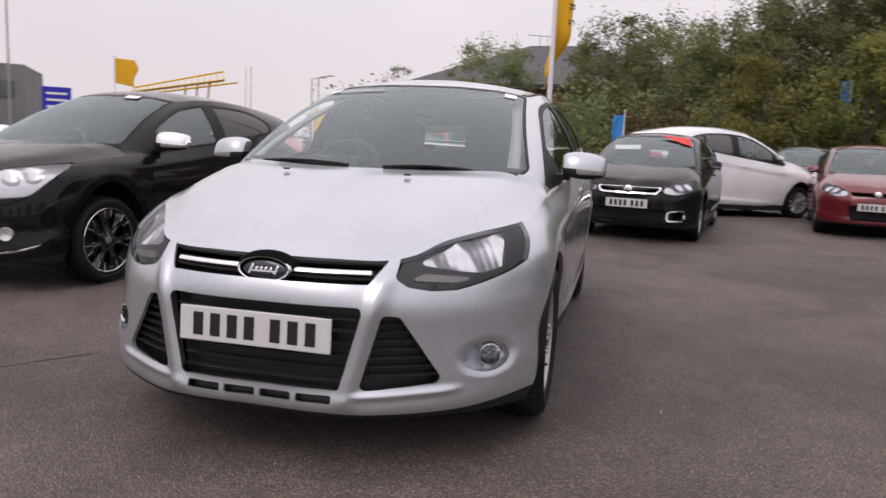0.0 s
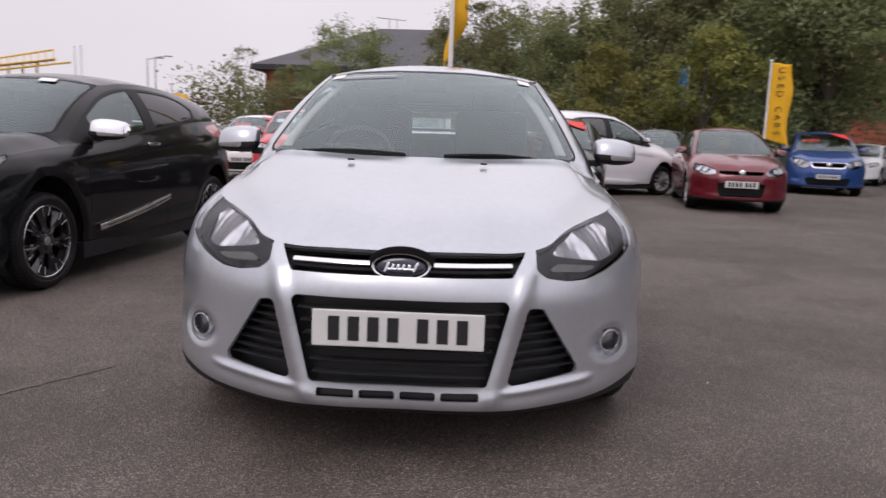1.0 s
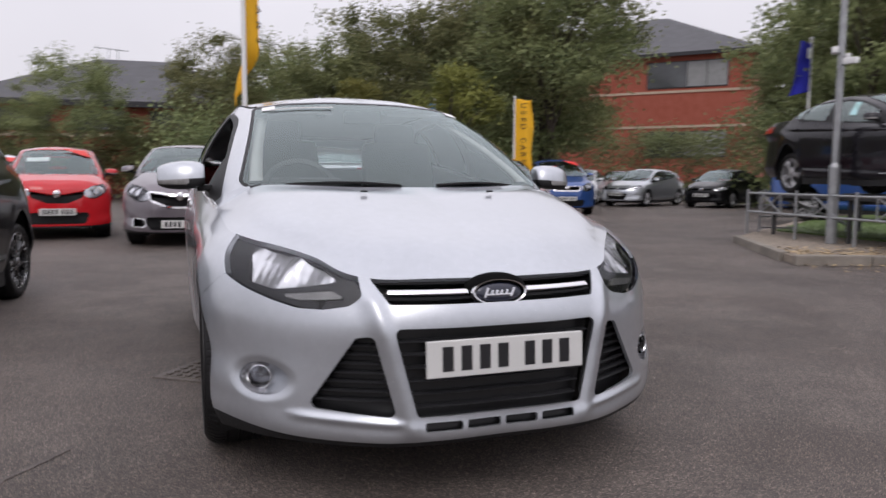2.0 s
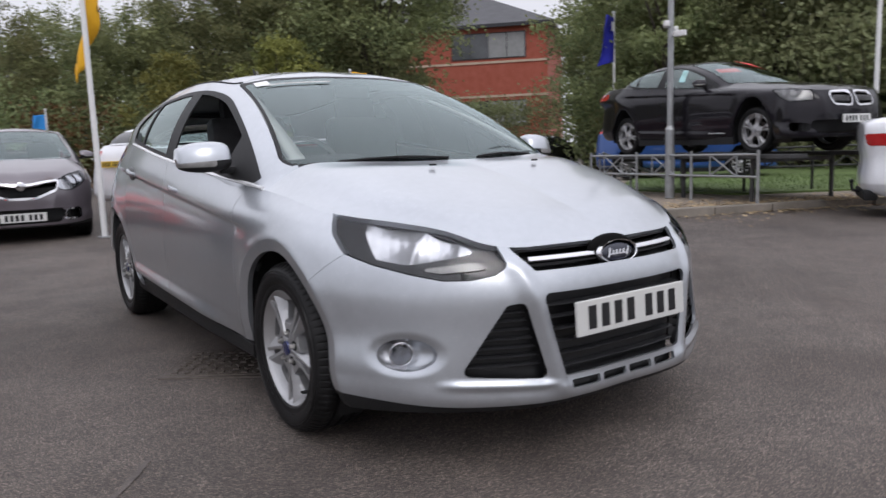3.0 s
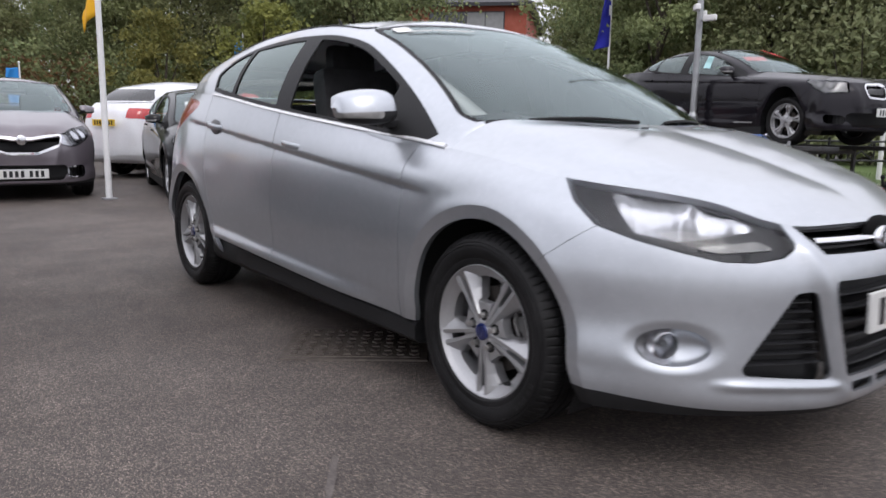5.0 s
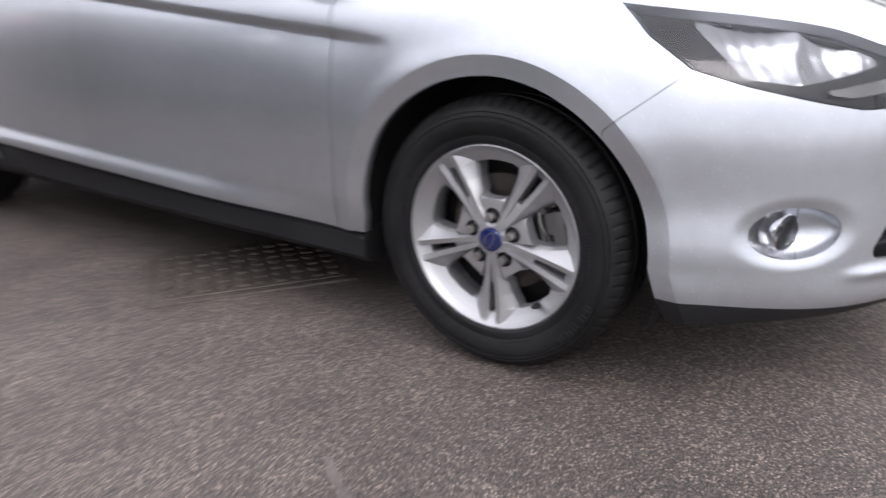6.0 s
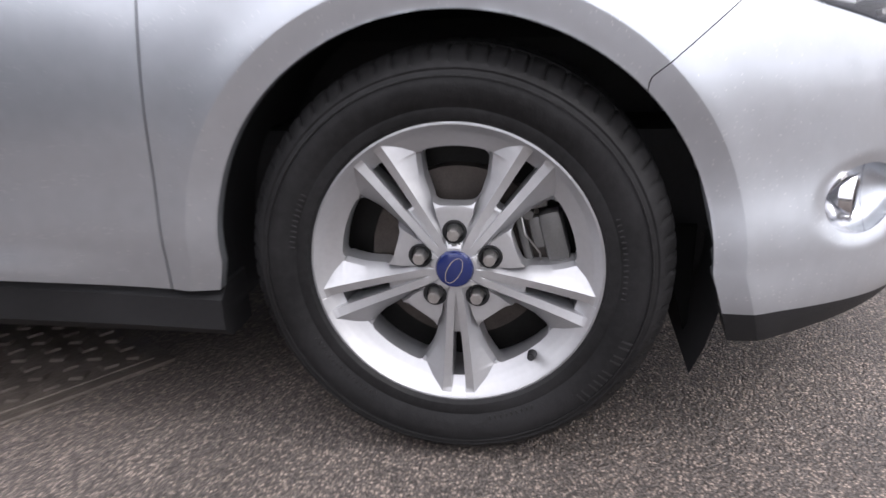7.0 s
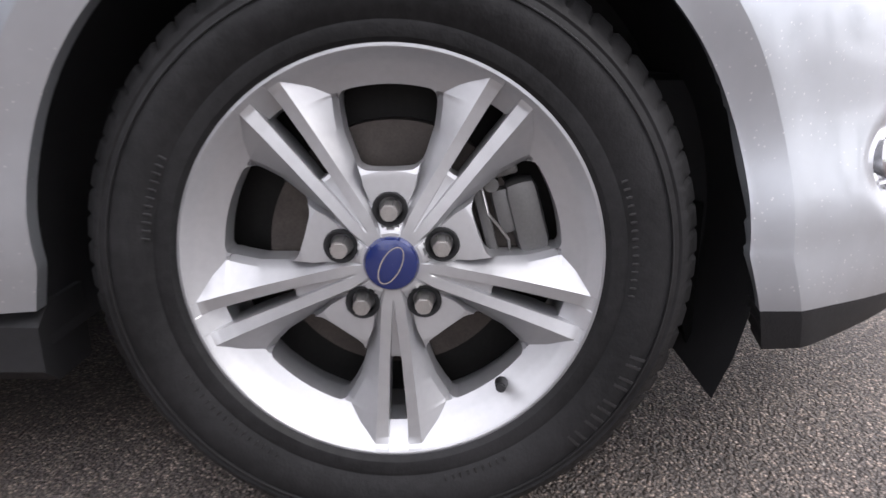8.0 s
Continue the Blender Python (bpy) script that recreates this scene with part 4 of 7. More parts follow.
    P = cabin.cap(int(200 * res), int(40 * res))
    P[:, -1, 0] = 0
    P[0, :, 0] = P[-1, :, 0] = 0
    panel("roof", grid_mesh(P), spec.get("roof", paint), middle=True, depth=.004)
    if spec.get("saloon"):
        us = np.linspace(U_KNOTS[-7], U_KNOTS[-1], 40)
        e = shoulder_line(us)
        low, _ = cabin.at(np.linspace(cabin.k[8], cabin.k[-1], 40))
        w = np.linspace(0, 1, 14)
        P = e[:, None] * (1 - w)[None, :, None] + low[:, None] * w[None, :, None]
        P[-1, :, 0] = 0
        panel("boot_lid", grid_mesh(P), paint, middle=True, depth=.01)
    return warp, made


def dark_core(car, warp):
    """What fills the inside below the panes: floor, liners and the nose's inner parts, seen as black gaps."""
    bm = bmesh.new()
    box_bm((1.30, 3.6, .26), (0, 1.35, .36), .03, None, bm)
    box_bm((1.02, .72, .34), (0, 0.0, .50), .05, None, bm)
    box_bm((1.1, .20, .42), (0, -.60, .45), .05, None, bm)
    for v in bm.verts:
        v.co = Vector(warp([v.co])[0])
    part("underbody", bm, BLACK_TRIM, car)
    for y in (0, WHEELBASE):
        a = np.linspace(-.25, np.pi + (.46 if y == 0 else .25), 30)
        prof = [(x, r) for x, r in ((.50, .385), (.82, .385))]
        for s in (1, -1):
            V, F = [], []
            for t in a:
                for x, r in prof:
                    V.append((s * x, y + r * math.cos(t), .318 + r * math.sin(t)))
            F = [[2 * i, 2 * i + 1, 2 * i + 3, 2 * i + 2] for i in range(len(a) - 1)]
            V = warp(V)
            hub = [len(V)]
            V = np.vstack([V, warp([(s * .50, y, .318)])])
            F += [[2 * i, 2 * i + 2, hub[0]] for i in range(len(a) - 1)]
            mesh_object("arch_liner", V, F, BLACK_TRIM, car)


def cabin_fittings(car, warp, colour=SEAT):
    """Seats with headrests, dashboard, steering wheel and mirror."""
    for x, y in ((.36, 1.18), (-.36, 1.18)):
        bm = box_bm((.48, .50, .16), (x, y, .62), .05)
        part("seat", bm, colour, car, "", True)
        bm = box_bm((.47, .13, .62), (x, y + .33, .93), .05, Matrix.Rotation(radians(-14), 4, "X"))
        for v in bm.verts:
            v.co.x = x + (v.co.x - x) * (1 - .25 * max(0, v.co.z - .95))
        part("seat_back", bm, colour, car, "", True)
        bm = box_bm((.26, .09, .17), (x, y + .44, 1.27), .04, Matrix.Rotation(radians(-8), 4, "X"))
        tube_bm((x - .06, y + .42, 1.12), (x - .06, y + .44, 1.24), .007, None, 8, bm)
        tube_bm((x + .06, y + .42, 1.12), (x + .06, y + .44, 1.24), .007, None, 8, bm)
        part("headrest", bm, colour, car, "", True)
    bm = box_bm((1.24, .14, .50), (0, 2.25, .83), .05, Matrix.Rotation(radians(-16), 4, "X"))
    part("rear_seat", bm, colour, car, "", True)
    bm = box_bm((1.36, .50, .20), (0, .52, .86), .08)
    box_bm((.34, .22, .10), (-.36, .62, .965), .04, None, bm)
    part("dashboard", bm, CABIN, car, "", True)
    for ob in car.children:
        if ob.name.split(".")[0] in ("seat", "seat_back", "headrest", "rear_seat", "dashboard"):
            co = np.array([v.co for v in ob.data.vertices])
            ob.data.vertices.foreach_set("co", warp(co).ravel())
    # steering wheel, driver on the right-hand side
    V, F, ring, tube = [], [], 40, 10
    for i in range(ring):
        a = 2 * math.pi * i / ring
        for j in range(tube):
            b = 2 * math.pi * j / tube
            r = .185 + .015 * math.cos(b)
            V.append((-.36 + r * math.cos(a), .78 + .015 * math.sin(b) * .9 + r * math.sin(a) * .42, .93 + r * math.sin(a) * .9 + .015 * math.sin(b) * .4))
    F = [[i * tube + j, ((i + 1) % ring) * tube + j, ((i + 1) % ring) * tube + (j + 1) % tube, i * tube + (j + 1) % tube] for i in range(ring) for j in range(tube)]
    wheel = mesh_object("steering_wheel", warp(V), F, CABIN, car)
    bm = box_bm((.20, .05, .07), tuple(warp([(0, .98, 1.335)])[0]), .018)
    part("rear_view_mirror", bm, CABIN, car, "", True)


def mirror_pair(car, warp, paint, base=(.785, .60, 1.012), size=1.0):
    """Two door mirrors: a rounded painted shell, a dark foot and a glass."""
    for s in (-1, 1):
        V, F, n, m = [], [], 24, 16
        for i in range(n + 1):
            for j in range(m):
                a, t = 2 * math.pi * j / m, .5 - .5 * math.cos(math.pi * i / n)
                fat = (math.sin(math.pi * min(1, t * 1.02 + .02)) ** .20 if 0 < t < 1 else .0)
                ca, sa = math.cos(a), math.sin(a)
                ca, sa = math.copysign(abs(ca) ** .62, ca), math.copysign(abs(sa) ** .62, sa)
                x = .035 + .205 * t
                taper = 1 - .10 * t
                y, z = .072 * fat * ca, .064 * fat * taper * sa
                if y > 0:
                    y *= .55
                V.append((x, y + .016 * sa + .05 * t * t - .03, z + .004 + .010 * (1 - t)))
        F = [[i * m + j, (i + 1) * m + j, (i + 1) * m + (j + 1) % m, i * m + (j + 1) % m] for i in range(n) for j in range(m)]
        at = warp([base])[0]
        V = np.array(V) * size
        shellm = (V, F)
        top = clip(shellm, lambda W: W[:, 2] + (.006 + .06 * (W[:, 0] - .12)) * size)
        low = clip(shellm, lambda W: -W[:, 2] - (.006 + .06 * (W[:, 0] - .12)) * size)
        flash = lambda W: np.minimum(.030 * size + W[:, 2], W[:, 0] - .10 * size)
        lens_band, low = clip(low, flash), clip(low, lambda W: -flash(W))
        for name, mesh, mat, lab in (("mirror_cover", top, paint, ""), ("mirror_foot", low, BLACK_TRIM, "black mirror base"), ("mirror_indicator", lens_band, SIGNAL_CLEAR, "clear indicator in the mirror")):
            if not len(mesh[1]):
                continue
            W = mesh[0].copy()
            W = W + at
            W[:, 0] *= s
            mesh_object(name, W, mesh[1] if s > 0 else [f[::-1] for f in mesh[1]], mat, car, lab)
        bm = box_bm((.10, .05, .03), (0, 0, 0), .01)
        for v in bm.verts:
            v.co = Vector(((v.co.x + .02) * s, v.co.y - .02, v.co.z - .045)) * size + Vector((at[0] * s, at[1], at[2]))
        part("mirror_arm", bm, BLACK_TRIM, car, "", True)


def plate(car, at, turn, mat, width=.52, bars=7):
    """A number plate, its characters as plain bars."""
    m = Matrix.Translation(at) @ turn
    bm = box_bm((width, .012, .111), (0, 0, 0), .004)
    bmesh.ops.transform(bm, matrix=m, verts=bm.verts)
    p = part("number_plate", bm, mat, car, "white plate with dark bars" if mat is PLATE_WHITE else "yellow plate with dark bars")
    gap = width * .86 / (bars + .5)
    data = None
    for i in range(bars):
        x = -width * .43 + gap * (i + .5 + (.5 if i > 3 else 0))
        if data is None:
            bm = box_bm((gap * .58, .002, .074), (0, -.0067, .0))
            bar = part("plate_bar", bm, PLATE_INK, p)
            data = bar.data
        else:
            bar = new("plate_bar", data)
            bar.parent = p
        bar.matrix_basis = m @ Matrix.Translation((x, 0, 0))
    return p


def car_handles(car, warp, mat, rows=((1.275, .868), (2.176, .944))):
    for y, z in rows:
        for s in (-1, 1):
            bm = box_bm((.026, .19, .026), (0, 0, 0), .010)
            at = warp([(.872, y, z)])[0]
            bmesh.ops.translate(bm, vec=(s * (at[0] + .008), at[1], at[2]), verts=bm.verts)
            part("door_handle", bm, mat, car, "", True)

# ---- the place ----
def asphalt_material():
    """Worn asphalt: small stones in dark binder with the crevices' shade in its colour, broad stains, fine relief."""
    m = material("asphalt", (0.150, 0.128, 0.116), 0.64, spread=0.30, scale=0.32)
    n, l = m.node_tree.nodes, m.node_tree.links
    b = n["Principled BSDF"]
    base = b.inputs["Base Color"].links[0].from_socket
    at, cell, edge, ramp, mix = n.new("ShaderNodeTexCoord"), n.new("ShaderNodeTexVoronoi"), n.new("ShaderNodeTexVoronoi"), n.new("ShaderNodeValToRGB"), n.new("ShaderNodeMix")
    warp_noise = n.new("ShaderNodeTexNoise")
    warp_noise.inputs["Scale"].default_value = 3.0
    for t in (cell, edge):
        t.inputs["Scale"].default_value = 210
        l.new(at.outputs["Object"], t.inputs["Vector"])
    l.new(at.outputs["Object"], warp_noise.inputs["Vector"])
    grey = n.new("ShaderNodeSeparateColor")
    l.new(cell.outputs["Color"], grey.inputs[0])
    e = ramp.color_ramp.elements
    e[0].position, e[0].color = 0.15, (0.60, 0.60, 0.60, 1)
    e[1].position, e[1].color = 0.75, (1.05, 1.03, 1.0, 1)
    e.new(0.93).color = (2.2, 2.1, 1.98, 1)
    l.new(grey.outputs[0], ramp.inputs[0])
    mix.data_type, mix.blend_type = "RGBA", "MULTIPLY"
    mix.inputs[0].default_value = 1.0
    l.new(base, mix.inputs[6])
    l.new(ramp.outputs[0], mix.inputs[7])
    stain, worn, tint = n.new("ShaderNodeTexNoise"), n.new("ShaderNodeValToRGB"), n.new("ShaderNodeMix")
    stain.inputs["Scale"].default_value, stain.inputs["Detail"].default_value, stain.inputs["Distortion"].default_value = 0.85, 5, 0.8
    l.new(at.outputs["Object"], stain.inputs["Vector"])
    l.new(stain.outputs["Fac"], worn.inputs[0])
    worn.color_ramp.elements[0].position, worn.color_ramp.elements[0].color = 0.36, (0.76, 0.72, 0.70, 1)
    worn.color_ramp.elements[1].position, worn.color_ramp.elements[1].color = 0.60, (1.08, 1.07, 1.06, 1)
    tint.data_type, tint.blend_type = "RGBA", "MULTIPLY"
    tint.inputs[0].default_value = 1.0
    l.new(mix.outputs[2], tint.inputs[6])
    l.new(worn.outputs[0], tint.inputs[7])
    # binder and painted crevice shade: darker between stones, lighter on their tops
    tar_crevice, dark_mix = n.new("ShaderNodeMapRange"), n.new("ShaderNodeVectorMath")
    dark_mix.operation = "SCALE"
    for k, v in zip((1, 2, 3, 4), (0.25, 0.62, 1.18, 0.42)):
        tar_crevice.inputs[k].default_value = v
    l.new(edge.outputs["Distance"], tar_crevice.inputs[0])
    l.new(tint.outputs[2], dark_mix.inputs[0])
    l.new(tar_crevice.outputs[0], dark_mix.inputs["Scale"])
    l.new(dark_mix.outputs[0], b.inputs["Base Color"])
    up, up2 = n.new("ShaderNodeBump"), n.new("ShaderNodeBump")
    up.inputs["Strength"].default_value, up.inputs["Distance"].default_value = 0.95, 0.0050
    up.invert = True
    up2.inputs["Strength"].default_value, up2.inputs["Distance"].default_value = 0.3, 0.03
    l.new(edge.outputs["Distance"], up.inputs["Height"])
    l.new(warp_noise.outputs["Fac"], up2.inputs["Height"])
    l.new(up2.outputs[0], up.inputs["Normal"])
    l.new(up.outputs[0], b.inputs["Normal"])
    return m


def ground_sheet():
    bm = bmesh.new()
    bmesh.ops.create_grid(bm, x_segments=8, y_segments=8, size=400)
    me = bpy.data.meshes.new("ground")
    bm.to_mesh(me)
    bm.free()
    me.materials.append(ASPHALT)
    return tagged(new("ground", me), "worn dark grey asphalt of a car sales yard", "ground", kind="structure")


ASPHALT = asphalt_material()
ground_sheet()

# ---- the silver hatchback ----
SLOTS = [rounded([(a, .254), (b, .254), (b, .281), (a, .281)], .006) for a, b in ((.008, .118), (.134, .252))]
SLOT_HOLES = lambda x, z: np.minimum(SLOTS[0](np.abs(x), z), SLOTS[1](np.abs(x), z))
FOCUS_SPEC = dict(y=((-2, 5), (-2, 5)), z=((-1, 3), (-1, 3)), paint=SILVER, grilles=(LOWER_GRILLE, UPPER_GRILLE, SIDE_GRILLE, SLOT_HOLES), open_window=True, res=1.25, crisp=40, sill_hem=.249)
hatchback = empty("hatchback", Matrix(), "silver metallic five-door hatchback parked on the asphalt", "car")
warp, _ = build_body(hatchback, FOCUS_SPEC)
dark_core(hatchback, warp)
cabin_fittings(hatchback, warp)
mirror_pair(hatchback, warp, SILVER, size=1.04)
for x, y in ((.85, 0), (-.85, 0), (.85, WHEELBASE), (-.85, WHEELBASE)):
    put_wheel(hatchback, x, y, FOCUS_WHEEL)
plate(hatchback, (0, -.895, .481), Matrix.Rotation(radians(-3), 4, "X"), PLATE_WHITE)

NOSE_U, NOSE_V = np.linspace(0, U_KNOTS[9], 160), np.linspace(.02, V_KNOTS[-1], 90)
NOSE_GRID = side_surface(NOSE_U, NOSE_V)


def nose_at(x, z):
    """The depth y of the nose's surface at x, z."""
    x = np.atleast_1d(np.abs(x))
    xs = np.array([np.interp(z, c[:, 2], c[:, 0]) for c in NOSE_GRID])
    ys = np.array([np.interp(z, c[:, 2], c[:, 1]) for c in NOSE_GRID])
    return np.interp(x, xs, ys)


SQUARE = ((-.5, -1), (-.5, -.25), (-.28, 0), (.28, 0), (.5, -.25), (.5, -1))
RAKED = ((-.5, -1), (-.5, -.1), (-.3, 0), (.1, -.12), (.5, -.55), (.5, -1))


def swept_bar(name, path, tall, deep, mat, parent, label="", ring=SQUARE):
    """A bar along a path of points: square in section with rounded front edges, or raked back towards its top."""
    p = np.asarray(path, float)
    t = np.gradient(p, axis=0)
    out = np.stack([t[:, 1], -t[:, 0], 0 * t[:, 0]], 1)
    out /= np.linalg.norm(out, axis=1)[:, None] + 1e-9
    up = np.array([0, 0, 1.0])
    V = np.stack([p + up * (a * tall) + out * (b * deep) for a, b in ring], 1).reshape(-1, 3)
    n, k = len(p), len(ring)
    F = [[i * k + j, i * k + (j + 1) % k, (i + 1) * k + (j + 1) % k, (i + 1) * k + j] for i in range(n - 1) for j in range(k)]
    F += [list(range(k))[::-1], [(n - 1) * k + j for j in range(k)]]
    return mesh_object(name, V, F, mat, parent, label, True, 40)


RUBBER_MARK = material("rubber_mark", (0.0115, 0.0113, 0.0118), 0.42, spread=0.2)
GRILLE_BAR = material("grille_bar_black", (0.022, 0.022, 0.024), 0.3, spread=0.2, scale=20)
DEEP_BLACK = material("dull_black_rubber", (0.004, 0.004, 0.004), 0.8, spread=0.3, scale=20, spec=0.08)
GRILLE_BLACK = material("grille_black", (0.007, 0.007, 0.008), 0.4, spread=0.2, scale=20)
for z in (.325, .365, .405, .445, .485, .525):
    half = .275 + .067 * (z - .298) / .269 - .010
    x = np.linspace(-half, half, 31)
    swept_bar("grille_bar", np.stack([x, nose_at(x, z) + .016, 0 * x + z], 1), .006, .03, GRILLE_BAR, hatchback, "", RAKED)
for z in (.650, .690):
    x = np.linspace(-.36, .36, 31)
    swept_bar("grille_bar", np.stack([x, nose_at(x, z) + .02, 0 * x + z], 1), .010, .03, GRILLE_BLACK, hatchback)
for s in (-1, 1):
    x = np.linspace(.10, .345, 14)
    path = np.stack([x, nose_at(x, .668) - .001, 0 * x + .668], 1)
    path = path if s > 0 else path[::-1] * np.array([-1, 1, 1])
    swept_bar("chrome_strip", path, .014, .018, CHROME, hatchback, "bright chrome grille strip", RAKED)
    for z in (.345, .373, .401, .429, .457, .485, .512):
        x = np.linspace(.333 + .26 * (z - .30), .592 - .634 * (z - .322), 12)
        path = np.stack([x, nose_at(x, z) + .018, 0 * x + z], 1)
        path = path if s > 0 else path[::-1] * np.array([-1, 1, 1])
        swept_bar("grille_bar", path, .005, .028, GRILLE_BAR, hatchback, "", RAKED)


def hole_backing(name, hole, inset):
    """A dark sheet behind an opening of the nose."""
    V, F = grid_mesh(side_surface(np.linspace(0, U_KNOTS[6], 60), np.linspace(.03, .74, 60)))
    mesh = clip((V, F), lambda W: -hole(W[:, 0], W[:, 2]) + .02)
    if len(mesh[1]):
        N = vertex_normals(*mesh)
        W = mesh[0] - N * inset
        W[:, 0] = np.where(np.abs(mesh[0][:, 0]) < 1e-6, 0, W[:, 0])
        if np.min(mesh[0][:, 0]) < .01:
            m = both((W, mesh[1]))
            mesh_object(name, m[0], m[1], GRILLE_BLACK, hatchback)
        else:
            for m in ((W, mesh[1]), flip((W, mesh[1]))):
                mesh_object(name, m[0], m[1], GRILLE_BLACK, hatchback)


for hole, inset in ((LOWER_GRILLE, .05), (UPPER_GRILLE, .045), (SIDE_GRILLE, .05), (SLOT_HOLES, .03)):
    hole_backing("grille_backing", hole, inset)


def oval(name, at, a, b, depth, mat, parent, tilt=0.0, label="", hollow=0.0):
    """A domed oval plate looking along -y; hollow: the share left open in the middle, for a ring."""
    n, V, F = 48, [], []
    prof = [(hollow, .3), (hollow + .0 * depth, .9), (.5 * (1 + hollow), 1.0), (.93, .85), (1.0, .3), (1.0, 0)] if hollow else [(.0, 1.0), (.5, .96), (.8, .86), (.95, .6), (1.0, .2), (1.0, 0)]
    for r, h in prof:
        for i in range(n):
            t = 2 * math.pi * i / n
            V.append((a * r * math.cos(t), -depth * h, b * r * math.sin(t)))
    for j in range(len(prof) - 1):
        for i in range(n):
            F.append([j * n + i, (j + 1) * n + i, (j + 1) * n + (i + 1) % n, j * n + (i + 1) % n])
    m = Matrix.Translation(at) @ Matrix.Rotation(radians(tilt), 4, "X")
    V = [tuple(m @ Vector(v)) for v in V]
    return mesh_object(name, V, F, mat, parent, label, True, 40)


BADGE_DARK = material("badge_dark", (0.006, 0.009, 0.026), 0.2, 0.3, coat=1.0)
surround = oval("badge_surround", (0, -.795, .668), .106, .053, .030, DEEP_BLACK, hatchback, -12)
ring = oval("badge_ring", (0, -.822, .661), .094, .042, .018, CHROME, surround, -12, "chrome oval ring", .89)
oval("badge", (0, -.822, .661), .080, .031, .012, BADGE_DARK, surround, -12, "plain dark oval badge")
for x, h in ((-.044, .034), (-.026, .018), (-.010, .018), (.006, .018), (.024, .018), (.044, .032)):
    part("badge_stroke", box_bm((.0075, .004, h), (x, -.8355, .662), .002, Matrix.Rotation(radians(-12), 4, "X") @ Matrix.Rotation(radians(24), 4, "Y")), CHROME, surround)
part("badge_stroke", box_bm((.085, .004, .006), (0, -.8350, .656), .002, Matrix.Rotation(radians(-12), 4, "X")), CHROME, surround)


# head lamps: housing, bright bowls and fluted indicator behind the lens
def lamp_panel(name, test, off, mat, shape=None, label=""):
    u = np.linspace(U_KNOTS[2], U_KNOTS[9], 150)
    V, F = grid_mesh(side_surface(u, np.linspace(.45, V_KNOTS[-1], 60)))
    mesh = clip((V, F), lambda W: np.minimum(-LAMP(round_corner(W), W[:, 2]) - .002, test(round_corner(W), W[:, 2])))
    N = vertex_normals(*mesh)
    depth = off + (shape(round_corner(mesh[0]), mesh[0][:, 2]) if shape else 0)
    W = mesh[0] - N * np.reshape(depth, (-1, 1))
    m = shell((W, mesh[1]), .012)
    mesh_object(name, m[0], m[1], mat, hatchback, label, True, 50)
    f = flip(m)
    mesh_object(name, f[0], f[1], mat, hatchback, label, True, 50)


BOWL_A, BOWL_B = (-.050, .735, .105), (-.205, .715, .075)


def bowls(s, z):
    d = 0
    for cs, cz, r in (BOWL_A, BOWL_B):
        q = np.hypot(s - cs, (z - cz) * 1.15) / r
        d = np.maximum(d, .023 * np.clip(1 - q * q, 0, 1))
    return d + .0022 * np.abs(np.sin(s * 95 - z * 30))


MAIN_CHROME = rounded([(.062, .795), (-.02, .692), (-.13, .674), (-.325, .706), (-.26, .742), (-.10, .786)], .008)
SIGNAL = rounded([(-.37, .654), (-.24, .643), (-.185, .655), (-.33, .674)], .004)
lamp_panel("lamp_housing", lambda s, z: 1 + 0 * s, .050, LAMP_DARK)
lamp_panel("lamp_bezel", lambda s, z: MAIN_CHROME(s, z) - .001, .022, LAMP_DARK)
lamp_panel("lamp_reflector", lambda s, z: -MAIN_CHROME(s, z), .020, BRIGHT_BOWL, bowls, "bright fluted reflector bowls")
lamp_panel("indicator", lambda s, z: -SIGNAL(s, z), .012, SIGNAL_CLEAR, lambda s, z: .002 * np.sin(s * 400), "fluted clear indicator")

